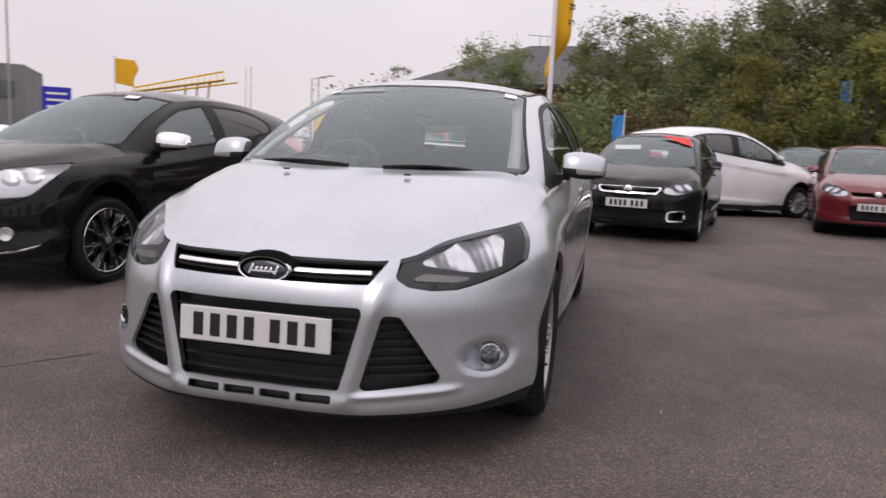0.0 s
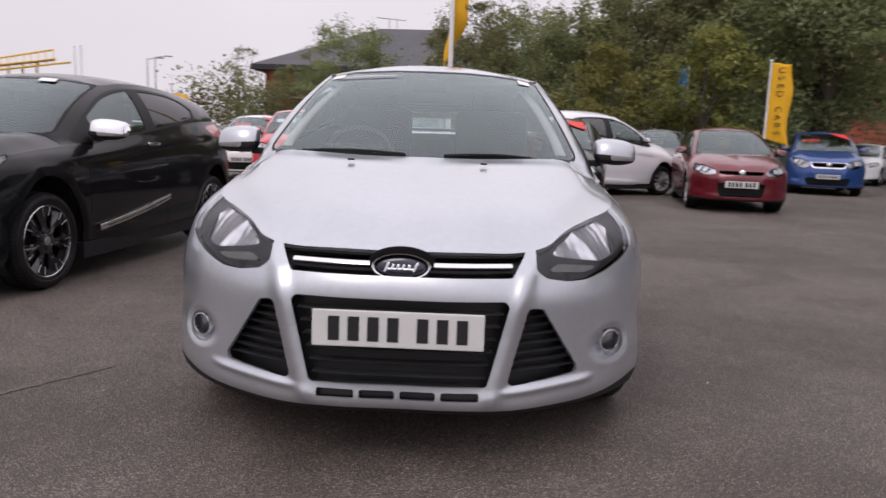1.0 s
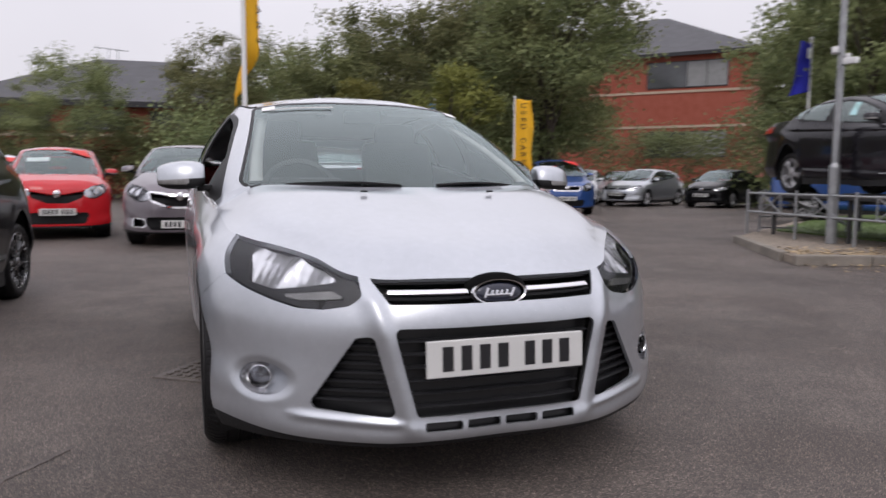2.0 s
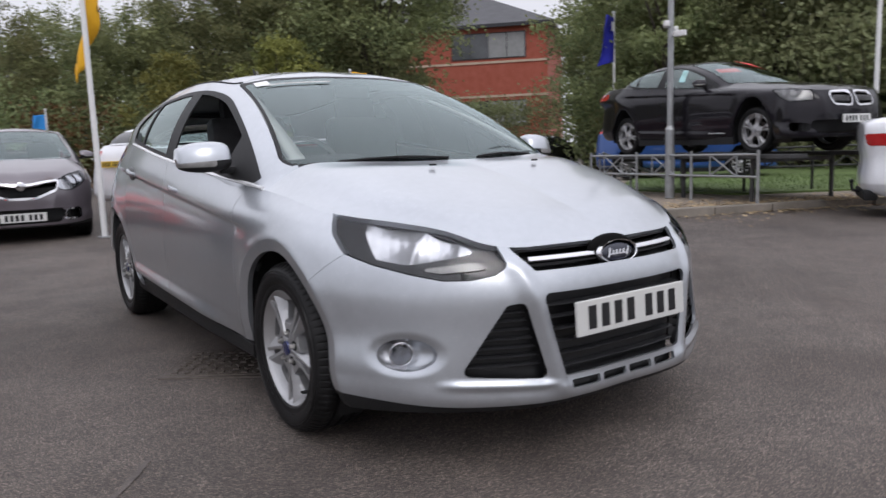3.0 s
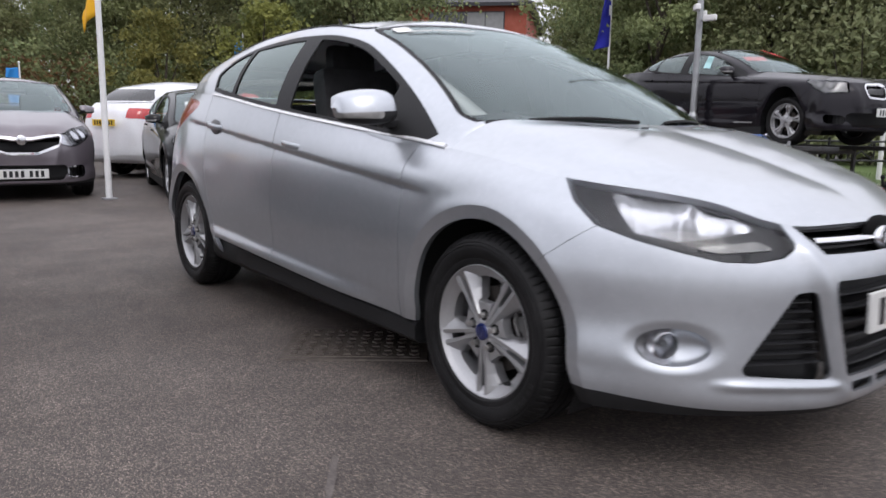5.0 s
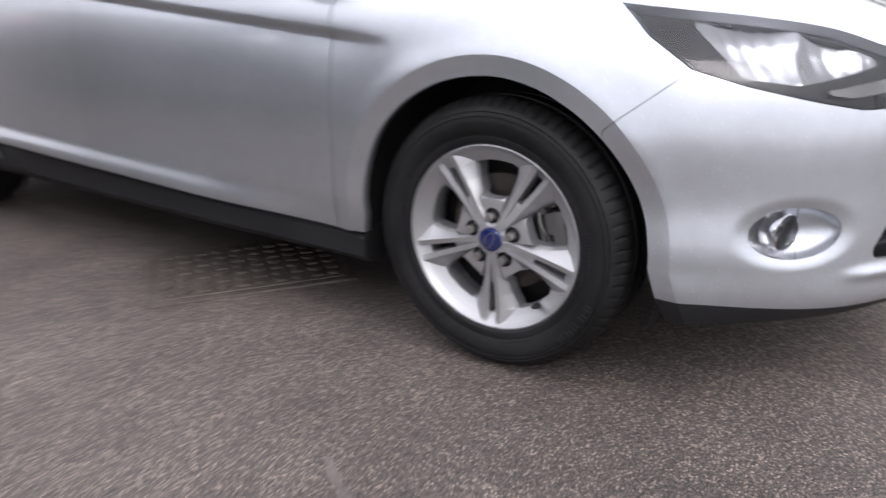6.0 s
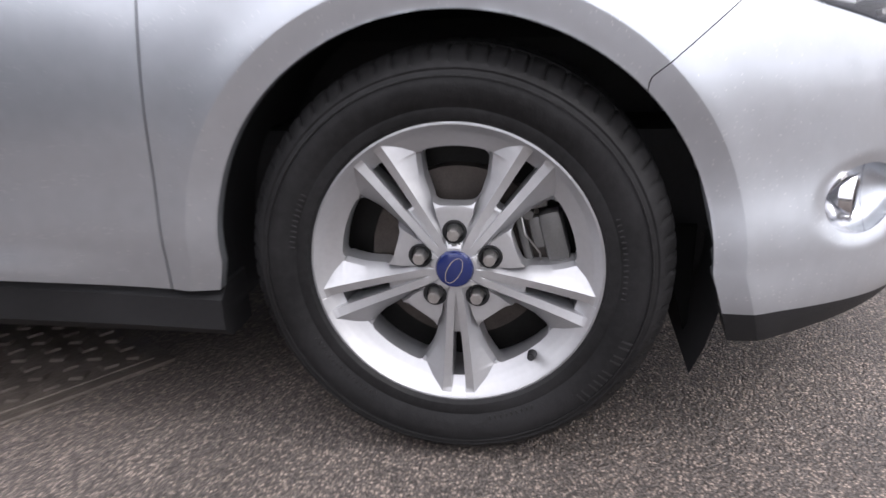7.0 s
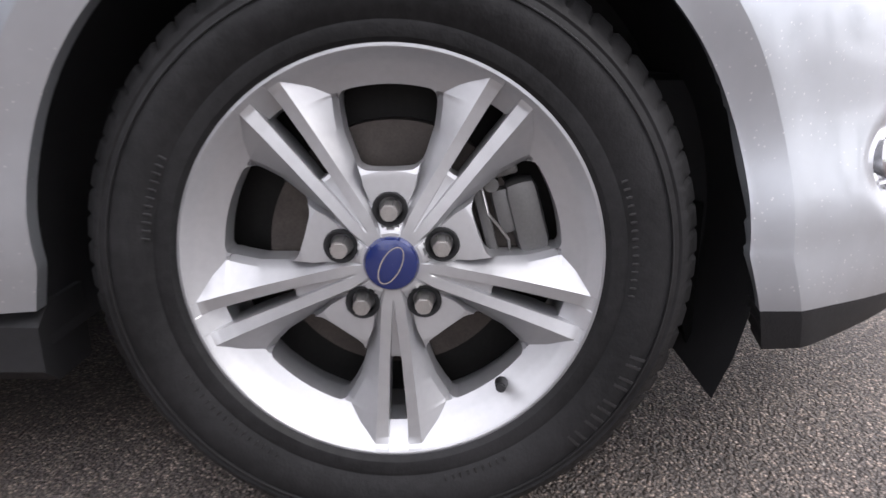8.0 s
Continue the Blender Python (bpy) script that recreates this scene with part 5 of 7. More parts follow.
# fog lamps in their recesses
for s in (-1, 1):
    V, F = grid_mesh(side_surface(np.linspace(U_KNOTS[3], U_KNOTS[7], 110), np.linspace(.05, .45, 70)))
    V = arch_lip(V)
    f_d = lambda W: np.hypot((round_corner(W) - FOG_S) / FOG_A, (W[:, 2] - FOG_Z) / FOG_B)
    mesh = clip((V, F), lambda W: 1.02 - f_d(W))
    for name, side, mat, label in (("fog_recess", -1, SILVER, ""), ("fog_bowl", 1, BRIGHT_BOWL, "bright lamp wall behind the cover")):
        half = clip(mesh, lambda W: side * (round_corner(W) - FOG_S - .004))
        N = vertex_normals(*half)
        W = half[0] - N * (.044 * np.sqrt(np.clip(1.02 - f_d(half[0]) ** 2, 0, 1)))[:, None]
        mesh_object(name, W * np.array([s, 1, 1]), half[1] if s > 0 else [f[::-1] for f in half[1]], mat, hatchback, label)
    cover = clip(mesh, lambda W: round_corner(W) - FOG_S + .004)
    cover = shell((cover[0] - vertex_normals(*cover) * (.002 + .006 * np.clip(1 - f_d(cover[0]), 0, 1))[:, None], cover[1]), .003)
    cover = cover if s > 0 else flip(cover)
    mesh_object("fog_cover", cover[0], cover[1], LENS, hatchback, "clear curved fog lamp cover")
    at = Vector((s * .706, -.578, .391))
    lamp_m = Matrix.Translation(at) @ Matrix.Rotation(radians(s * 26 - 90), 4, "Z") @ Matrix.Diagonal((1, .92, .92, 1))
    ringo = lathe([(.030, -.03), (.036, .000), (.0385, .004), (.041, .003), (.042, -.03)], 40, "fog_lamp", CHROME, hatchback, "round fog lamp with chrome ring")
    ringo.matrix_basis = lamp_m
    lathe([(.0001, -.034), (.015, -.032), (.027, -.018), (.036, -.001)], 36, "fog_reflector", REFLECTOR, ringo)
    lathe([(.0001, -.006), (.007, -.008), (.009, -.03)], 20, "fog_bulb_cap", REFLECTOR, ringo)
    lathe([(.0001, .006), (.02, .005), (.032, .002), (.038, -.002)], 36, "fog_lens", LENS, ringo)

# small parts of the silver hatchback
for s in (-1, 1):
    bm = box_bm((.026, .016, .007), (s * .262, -.140, .9625), .003)
    part("washer_jet", bm, BLACK_TRIM, hatchback)
    a, b = HATCH.at(np.linspace(0, HATCH.k[-1], 400))
    # belt strip along the panes
    u = np.linspace(float(np.interp(.27, LINES[-1][8:14, 1], U_KNOTS[8:14])), float(np.interp(2.36, LINES[-1][8:14, 1], U_KNOTS[8:14])), 60)
    path = shoulder_line(u) + np.array([.010, 0, .004])
    path = path * np.array([s, 1, 1])
    swept_bar("belt_strip", path if s > 0 else path[::-1], .013, .016, BELT, hatchback, "bright belt moulding under the windows", RAKED)
    k = (b[:, 1] > 1.09) & (b[:, 1] < 2.95) & (b[:, 0] > .4)
    path = (b[k] + np.array([-.004, 0, .004])) * np.array([s, 1, 1])
    swept_bar("roof_channel", path if s > 0 else path[::-1], .010, .014, BLACK_TRIM, hatchback, "black roof channel")
    y = np.linspace(.375, 2.30, 40)
    under_z, top_z = .172 + .018 * y, .252 + .046 * y
    path = np.stack([s * (.838 + .016 * smooth_step((y - .45) / .6)), y, (under_z + top_z) / 2], 1)
    tall = (top_z - under_z)[:, None]
    swept_bar("sill", path if s > 0 else path[::-1], tall if s > 0 else tall[::-1], .10, BLACK_TRIM, hatchback, "black plastic side sill")
    for (x, yy, z) in ((.862, 1.275, .868), (.868, 2.176, .944)):
        path = np.stack([s * (x + .024 * np.sin(np.linspace(.15, 3.0, 20)) ** .6), yy + np.linspace(-.105, .105, 20), z + .010 * np.linspace(-1, 1, 20)], 1)
        swept_bar("door_handle", path if s > 0 else path[::-1], .026, .018, SILVER, hatchback, "silver pull handle")
        # no hollow here: a darker oval on the skin paints the recess's shade
        bm = bmesh.new()
        bmesh.ops.create_uvsphere(bm, u_segments=20, v_segments=10, radius=1, matrix=Matrix.Translation((s * (x + .001), yy - .01, z - .004)) @ Matrix.Diagonal((.008, .072, .040, 1)))
        part("handle_recess", bm, material("recess_shade", (0.16, 0.16, 0.165), .4, .6, spread=.1) if "recess_shade" not in bpy.data.materials else bpy.data.materials["recess_shade"], hatchback, "", True)
    bm = box_bm((.012, .060, .19), (s * .700, -.332, .250), .003)
    for v in bm.verts:
        if v.co.z < .19:
            v.co.y = -.356 + (v.co.y + .332) * .06
    part("air_deflector", bm, DEEP_BLACK, hatchback, "black rubber air deflector")
    C = HATCH.sides(521, 61)
    i = int(np.argmin(np.abs(C[:130, 55, 0] - .46)))
    N = np.cross(C[i + 4, 55] - C[i, 55], C[i, 57] - C[i, 53])
    N /= np.linalg.norm(N)
    quad = np.array([C[i, 53], C[i + 11, 53], C[i + 11, 57], C[i, 57]]) + N * .004
    V = np.vstack([quad, quad + N * .001]) * np.array([s, 1, 1])
    mesh_object("screen_sticker", V, [[0, 1, 2, 3], [7, 6, 5, 4], [0, 4, 5, 1], [1, 5, 6, 2], [2, 6, 7, 3], [3, 7, 4, 0]], PAPER, hatchback, "white paper sticker on the windscreen", False)
bm = tube_bm((0, 2.20, 1.455), (0, 2.27, 1.495), .034, .022, 12)
tube_bm((0, 2.26, 1.485), (0, 2.36, 1.60), .016, .004, 8, bm)
part("aerial", bm, BLACK_TRIM, hatchback)
low, top = HATCH.at(np.linspace(0, HATCH.k[4], 60))
for xa, xb in ((.48, .10), (-.06, -.52)):
    path = []
    for t in np.linspace(0, 1, 24):
        x = xa + (xb - xa) * t
        yy = float(np.interp(abs(x), low[:, 0], low[:, 1]))
        path.append((x, yy + .004 + .012 * math.sin(t * math.pi), .985 + .010 * math.sin(t * math.pi)))
    swept_bar("wiper", path[::-1], .011, .012, BLACK_TRIM, hatchback, "black windscreen wiper")
# marks on the tyre walls, as plain shapes
for ob in [o for o in hatchback.children_recursive if o.name.split(".")[0] == "tyre"]:
    data = None
    for deg, w, h in [(d + k, .0034, .017) for d in (224, 229.5, 234, 240.5, 246) for k in (0, 2.1)] + [(d, .0022, .008) for d in range(192, 210, 2)] + [(d, .0022, .007) for d in range(118, 150, 2)] + [(d, .0022, .011) for d in range(62, 84, 2)] + [(d, .0022, .007) for d in range(262, 292, 2)]:
        t, r = radians(deg), .268 if h > .012 or h < .005 else .243
        bm = box_bm((.0016, w, h), (.0152 if h > .012 or h < .005 else .0118, 0, r), .0005)
        bmesh.ops.rotate(bm, cent=(0, 0, 0), matrix=Matrix.Rotation(t, 3, "X"), verts=bm.verts)
        if data is None:
            data = bmesh.new()
        tmp = bpy.data.meshes.new("mark")
        bm.to_mesh(tmp)
        bm.free()
        data.from_mesh(tmp)
        bpy.data.meshes.remove(tmp)
    tagged(part("sidewall_lettering", data, RUBBER_MARK, ob.parent), "raised plain marks on the tyre wall", kind="stuff")
    for rr, xx in ((.2505, .0128), (.2785, .0158)):
        lathe([(rr - .0010, xx - .002), (rr - .0005, xx + .0006), (rr + .0005, xx + .0006), (rr + .0010, xx - .002)], 160, "wall_rib", RUBBER_MARK, ob.parent)

for ob in [o for o in hatchback.children_recursive if o.name.split(".")[0] == "hub_cap"]:
    V, F, n = [], [], 40
    for i in range(n):
        t = 2 * math.pi * i / n
        for a, b in ((.0105, .0215), (.0092, .0202)):
            u_, v_ = a * math.cos(t), b * math.sin(t)
            c_, s_ = math.cos(radians(-28)), math.sin(radians(-28))
            V.append((.0037, u_ * c_ - v_ * s_, u_ * s_ + v_ * c_))
    F = [[2 * i, (2 * i + 2) % (2 * n), (2 * i + 3) % (2 * n), 2 * i + 1] for i in range(n)]
    F += [f[::-1] for f in F]
    mesh_object("cap_oval", V, F[:n], CHROME, ob.parent, "thin bright oval outline", False)

# inner trim of the front pillars, and the reflection painted at the head of the screen
low, top = HATCH.at(np.linspace(0, HATCH.k[-1], 400))
i0 = int(np.argmin(np.abs(low[:150, 0] - .655)))
for s in (-1, 1):
    a, b = low[i0] + np.array([-.010, .055, .02]), top[i0] + np.array([-.020, .05, -.045])
    t = np.linspace(0, 1, 24)[:, None]
    mid_line = a * (1 - t) + b * t + np.array([0.012, -.02, .012]) * (4 * t * (1 - t))
    V = []
    for p_ in mid_line:
        V += [p_, p_ + np.array([-.046, -.004, .004]), p_ + np.array([-.040, .05, 0]), p_ + np.array([.01, .05, 0])]
    V = np.array(V) * np.array([s, 1, 1])
    F = [[4 * i + j, 4 * i + (j + 1) % 4, 4 * i + 4 + (j + 1) % 4, 4 * i + 4 + j] for i in range(23) for j in range(4)]
    mesh_object("pillar_trim", V, F if s > 0 else [f[::-1] for f in F], PALE_TRIM_AND_REFLECTION, hatchback, "pale grey inner pillar trim")
    part("sun_visor", box_bm((.36, .12, .018), (s * .33, 1.085, 1.372), .007, Matrix.Rotation(radians(14), 4, "X")), PALE_TRIM_AND_REFLECTION, hatchback, "pale grey folded sun visor", True)
# a pale opaque strip stands in for the reflection on the glass
C = HATCH.sides(521, 61)
js = np.array([i for i in range(200) if .18 < C[i, 52, 0] < .50])
top_row, low_row = C[js, 53] + np.array([0, -.006, .006]), C[js, 52] + np.array([0, -.006, .006])
V = np.vstack([low_row, top_row]) * np.array([-1, 1, 1])
n = len(js)
mesh_object("screen_strip", V, [[i + 1, i, n + i, n + i + 1] for i in range(n - 1)], PALE_TRIM_AND_REFLECTION, hatchback, "narrow pale painted reflection near the head of the windscreen", False)

# ---- the other parked cars ----
def dims(front, wheelbase, rear, height, wide=1.0, nose=.705, scuttle=.985):
    """Stretches of the hatchback's shape: overhangs, wheelbase, height, heights of the nose's edge and the scuttle."""
    return dict(y=((-.885, -.42, .42, 2.23, 3.07, 3.465), (-front, -.42, .42, wheelbase - .42, wheelbase + .42, wheelbase + rear)),
                z=((0, .56, .705, .985, 1.484), (0, .56, nose, scuttle, height)), wide=wide)


MOUTH = rounded([(-.42, .50), (.42, .50), (.36, .27), (-.36, .27)], .04)
WIDE_MOUTH = rounded([(-.52, .44), (.52, .44), (.44, .255), (-.44, .255)], .05)
SLIM = rounded([(-.40, .70), (.40, .70), (.34, .635), (-.34, .635)], .015)
WINGED = rounded([(-.44, .70), (-.1, .665), (.1, .665), (.44, .70), (.40, .63), (.16, .575), (-.16, .575), (-.40, .63)], .015)
KIDNEY = rounded([(.025, .695), (.29, .685), (.27, .605), (.035, .595)], .03)
TALL_KIDNEY = lambda x, z: KIDNEY(np.abs(x), z)
FOG_SLOT = rounded([(.50, .40), (.68, .42), (.68, .30), (.50, .29)], .03)

ALLOY_DARK = material("dark_alloy", (0.02, 0.02, 0.022), 0.25, 0.5, coat=0.8)
GREY_CAP = material("grey_cap", (0.3, 0.3, 0.31), 0.3, 0.6)
FIVE = dict(name="five_spoke", rim=.212, tyre=.315, spokes=5, fine=180, window=radians(23), hole=(.085, .182), slot=(.5, .6, .004), metal=ALLOY, cap=GREY_CAP, cap_label="grey centre cap")
TEN = dict(name="ten_spoke", rim=.218, tyre=.316, spokes=10, fine=240, window=radians(10.5), hole=(.07, .188), slot=(.5, .6, .003), metal=ALLOY, cap=GREY_CAP, cap_label="grey centre cap")
PAIRS = dict(name="pair_spoke", rim=.245, tyre=.335, spokes=5, fine=240, window=radians(24), hole=(.075, .188), slot=(.085, .192, .012), metal=ALLOY, cap=GREY_CAP, cap_label="grey centre cap")
DARK_SEVEN = dict(name="dark_seven", rim=.234, tyre=.314, spokes=7, fine=252, window=radians(15), hole=(.075, .186), slot=(.12, .19, .006), metal=ALLOY_DARK, cap=GREY_CAP, cap_label="grey centre cap")


def lamp_inside(car, spec, warp, bright=REFLECTOR, dark=LAMP_DARK):
    """A dark housing and a bright reflector bowl behind each clear lens."""
    u = np.linspace(U_KNOTS[2], U_KNOTS[9], 60)
    V, F = grid_mesh(side_surface(u, np.linspace(.45, V_KNOTS[-1], 24)))
    lamp = spec.get("lamp", LAMP)
    d = lambda W: -lamp(round_corner(W), W[:, 2])
    back = clip((V, F), d)
    N = vertex_normals(*back)
    lit = clip((V, F), lambda W: d(W) - .009)
    NL = vertex_normals(*lit)
    a, z = round_corner(lit[0]), lit[0][:, 2]
    cup = .010 + .020 * np.clip(1 - ((a + .06) / .06) ** 2 - ((z - .725) / .05) ** 2, 0, 1) ** .6 + .020 * np.clip(1 - ((a + .2) / .06) ** 2 - ((z - .71) / .045) ** 2, 0, 1) ** .6
    for s in (1, -1):
        for name, mesh, n, off, mat in (("lamp_housing", back, N, .035, dark), ("lamp_reflector", lit, NL, cup[:, None], bright)):
            W = mesh[0] - n * off
            if s < 0:
                W = W * np.array([-1, 1, 1])
            mesh_object(name, warp(W), mesh[1] if s > 0 else [f[::-1] for f in mesh[1]], mat, car)


def parked_car(name, label, m, paint, dim, wheels, grilles=(MOUTH, SLIM), res=.34, bars_at=.47, rear_plate=True, badge=CHROME, sticker="", track=.83, **more):
    car = empty(name, m, label, "car", "parked cars")
    spec = dict(dim, paint=paint, grilles=grilles, res=res, fog=False, **more)
    warp, made = build_body(car, spec)
    dark_core(car, warp)
    if res > .3:
        cabin_fittings(car, warp)
    mirror_pair(car, warp, more.get("mirror", paint), size=more.get("mirror_size", .95))
    lamp_inside(car, spec, warp, more.get("lamp_metal", REFLECTOR))
    if res >= .4:
        car_handles(car, warp, more.get("mirror", paint), ((1.40, .90),) if more.get("three_door") else ((1.275, .868), (2.176, .944)))
    for s in (-1, 1):
        p_ = warp([(.80, y_, z_) for y_, z_ in ((.36, .20), (1.3, .215), (2.25, .235))])
        bm = bmesh.new()
        for a_, b_ in zip(p_, p_[1:]):
            box_bm((.10, b_[1] - a_[1], .11), (s * a_[0], (a_[1] + b_[1]) / 2, a_[2]), 0, None, bm)
        part("sill", bm, BLACK_TRIM, car)
    wb = float(np.interp(WHEELBASE, *dim["y"]))
    for x, y in ((track, 0), (-track, 0), (track, wb), (-track, wb)):
        put_wheel(car, x * dim["wide"], y, wheels, turn=.3 * y + .5)
    front, back = warp([(0, -.885, .47)])[0], warp([(0, 3.47, .75)])[0]
    plate(car, (0, front[1] - .012, bars_at), Matrix(), PLATE_WHITE)
    if rear_plate:
        plate(car, (0, back[1] + .012, more.get("rear_plate_z", .8 if more.get("saloon") else .72)), Matrix.Rotation(math.pi, 4, "Z"), PLATE_YELLOW)
    if badge:
        at = warp([(0, -.83, .665)])[0]
        bm = bmesh.new()
        bmesh.ops.create_uvsphere(bm, u_segments=20, v_segments=10, radius=1, matrix=Matrix.Translation((0, at[1] - .012, at[2])) @ Matrix.Diagonal((.055, .018, .062, 1)))
        part("badge", bm, badge, car, "plain chrome maker's badge", True)
    if sticker:
        a, b = warp([(.18, .80, 1.335), (.56, .72, 1.17)])
        mat = RED_STICKER
        quad = warp([(.10, .93, 1.395), (.50, .99, 1.365), (.58, .78, 1.24), (.46, .77, 1.27)])
        off = np.array([0, -.035, .03])
        V = np.vstack([quad + off, quad + off * 1.08])
        mesh_object("price_banner", V, [[0, 1, 2, 3], [7, 6, 5, 4], [0, 4, 5, 1], [1, 5, 6, 2], [2, 6, 7, 3], [3, 7, 4, 0]], mat, car, "red and white price banner", False)
        quad = warp([(-.50, .72, 1.22), (-.12, .68, 1.235), (-.12, .60, 1.17), (-.50, .64, 1.155)])
        V = np.vstack([quad + off * 1.1, quad + off * 1.18])
        mesh_object("price_sheet", V, [[0, 1, 2, 3], [7, 6, 5, 4], [0, 4, 5, 1], [1, 5, 6, 2], [2, 6, 7, 3], [3, 7, 4, 0]], PAPER if sticker == "white" else RED_STICKER, car, "printed price sheet", False)
    return car, warp, made


RED_STICKER = material("red_sticker", (0.62, 0.03, 0.02), 0.5, spread=0.1)
P_BLACK = car_paint("black_paint", (0.005, 0.005, 0.006), 0.0, 0.3)
P_RED = car_paint("red_paint", (0.50, 0.012, 0.018), 0.0, 0.35)
P_MAROON = car_paint("dark_red_paint", (0.135, 0.007, 0.014), 0.3, 0.35)
P_BLUE = car_paint("blue_paint", (0.02, 0.07, 0.25), 0.4, 0.35)
P_WHITE = car_paint("white_paint", (0.74, 0.75, 0.78), 0.0, 0.4)
P_PURPLE = car_paint("grey_purple_paint", (0.15, 0.132, 0.148), 0.5, 0.38)
P_GREY = car_paint("grey_paint", (0.22, 0.22, 0.23), 0.6, 0.38)
P_DARK = car_paint("carbon_paint", (0.0125, 0.0112, 0.0148), 0.2, 0.28)

DS_LAMP = rounded([(-.44, .60), (-.26, .575), (-.08, .62), (.08, .70), (.20, .79), (.24, .95), (-.32, .95), (-.44, .72)], .03)
ds, ds_warp, _ = parked_car("small_hatchback", "glossy black three-door hatchback with chrome mirrors", pose(-3.25, 1.62, 0, 0, 0, -5.5), P_BLACK, dims(.83, 2.46, .68, 1.47, .95, .775, 1.0), DARK_SEVEN, (WIDE_MOUTH,), .62, .52, mirror=CHROME, three_door=True, rear_glass=BLACK_PANE, track=.84, lamp=DS_LAMP, lamp_metal=BRIGHT_BOWL, mirror_size=1.2)
C = HATCH.sides(261, 61)
q_ = np.array([C[i_, j_] for i_, j_ in ((14, 54), (24, 54), (24, 58), (14, 58))]) + np.array([0, -.008, .008])
q_ = ds_warp(np.vstack([q_, q_ + np.array([0, -.001, .001])]))
mesh_object("screen_sticker", q_, [[0, 1, 2, 3], [7, 6, 5, 4], [0, 4, 5, 1], [1, 5, 6, 2], [2, 6, 7, 3], [3, 7, 4, 0]], PAPER, ds, "white paper sticker on the windscreen", False)
for s in (-1, 1):
    p_ = ds_warp([(.893 + .004 * math.sin(t_ * 3.1), .52 + 1.15 * t_, .345 + .10 * t_ + .05 * t_ * t_) for t_ in np.linspace(0, 1, 24)]) * np.array([s, 1, 1])
    swept_bar("side_moulding", p_ if s > 0 else p_[::-1], .044, .02, CHROME, ds, "chrome side moulding with black inlay")
    q_ = p_ + np.array([s * .002, 0, 0])
    swept_bar("moulding_inlay", q_[2:] if s > 0 else q_[2:][::-1], .020, .02, GLOSS_BLACK, ds)
    x_ = np.linspace(.50, .775, 24)
    z_ = .275 + .05 * ((x_ - .50) / .275) ** 3
    p_ = ds_warp(np.stack([x_, [float(nose_at(a_, b_)[0]) - .004 for a_, b_ in zip(x_, z_)], z_], 1)) * np.array([s, 1, 1])
    swept_bar("bumper_strip", p_ if s > 0 else p_[::-1], .016, .016, CHROME, ds, "chrome strip under the bumper vent")
    at_ = ds_warp([(.62, float(nose_at(.62, .40)[0]) - .002, .40)])[0] * np.array([s, 1, 1])
    spot = lathe([(.0001, .004), (.03, .008), (.042, .012), (.046, .006), (.046, -.02)], 28, "fog_lamp", BRIGHT_BOWL, ds, "small round fog lamp")
    spot.matrix_basis = Matrix.Translation(at_) @ Matrix.Rotation(radians(-90 + s * 32), 4, "Z")
for ob in [o for o in ds.children if o.name.split(".")[0] == "wheel"]:
    lathe([(.2265, .002), (.2295, .004), (.233, .001)], 72, "rim_ring", CHROME, ob, "bright machined rim edge")
    for k in range(7):
        a_ = math.pi / 2 + (k + .5) * 2 * math.pi / 7
        for d_ in (-.16, .16):
            bm = tube_bm((.006, .218 * math.cos(a_ + d_), .218 * math.sin(a_ + d_)), (.004, .165 * math.cos(a_ + d_ * .8), .165 * math.sin(a_ + d_ * .8)), .0035, .0025, 6)
            part("spoke_edge", bm, ALLOY, ob, "machined bright spoke edge")
parked_car("hatchback", "black five-door hatchback with red price banner", pose(1.36, 7.45, 0, 0, 0, -11), P_BLACK, dims(.86, 2.64, .78, 1.47), FIVE, (WIDE_MOUTH, WINGED, FOG_SLOT), .42, .50, sticker="white", chrome_edges=(SLIM, FOG_SLOT))
parked_car("people_carrier", "white people carrier with dark windows", pose(4.24, 13.8, 0, 0, 0, 119), P_WHITE, dims(.90, 2.86, 1.02, 1.76, 1.0, .78, 1.14), TEN, rear_glass=PRIVACY, res=.5, rear_plate_z=.96, lamp_in=.40, tail=rounded([(2.98, .89), (2.96, 1.03), (3.6, 1.05), (3.6, .91)], .02))
parked_car("small_hatchback", "dark red small hatchback, nose to the lane", pose(5.03, 9.95, 0, 0, 0, -11), P_MAROON, dims(.80, 2.49, .66, 1.48, .94), FIVE, (MOUTH, SLIM), .42, .48, badge=CHROME)
parked_car("crossover", "blue crossover with chrome grille and red banner", pose(9.6, 16.0, 0, 0, 0, -20), P_BLUE, dims(.88, 2.64, .92, 1.64, 1.02, .82, 1.12), FIVE, (WIDE_MOUTH, SLIM), sticker="red", chrome_edges=(SLIM,))
parked_car("city_car", "bright red city car with price banner", pose(-2.85, 10.6, 0, 0, 0, 7), P_RED, dims(.62, 2.49, .52, 1.55, .92, .80, 1.06), TEN, (WIDE_MOUTH, WINGED), .42, .45, sticker="white")
parked_car("crossover", "grey-purple crossover with chrome-edged grille", pose(-.87, 9.02, 0, 0, 0, -5), P_PURPLE, dims(.86, 2.60, .66, 1.57, .98, .80, 1.10), FIVE, (WIDE_MOUTH, WINGED, FOG_SLOT), .5, .34, chrome_edges=(WINGED, FOG_SLOT))
parked_car("hatchback", "white hatchback with red banner behind others", pose(-4.5, 13.2, 0, 0, 0, 4), P_WHITE, dims(.84, 2.54, .70, 1.47, .95), FIVE, (WIDE_MOUTH, SLIM), sticker="red")
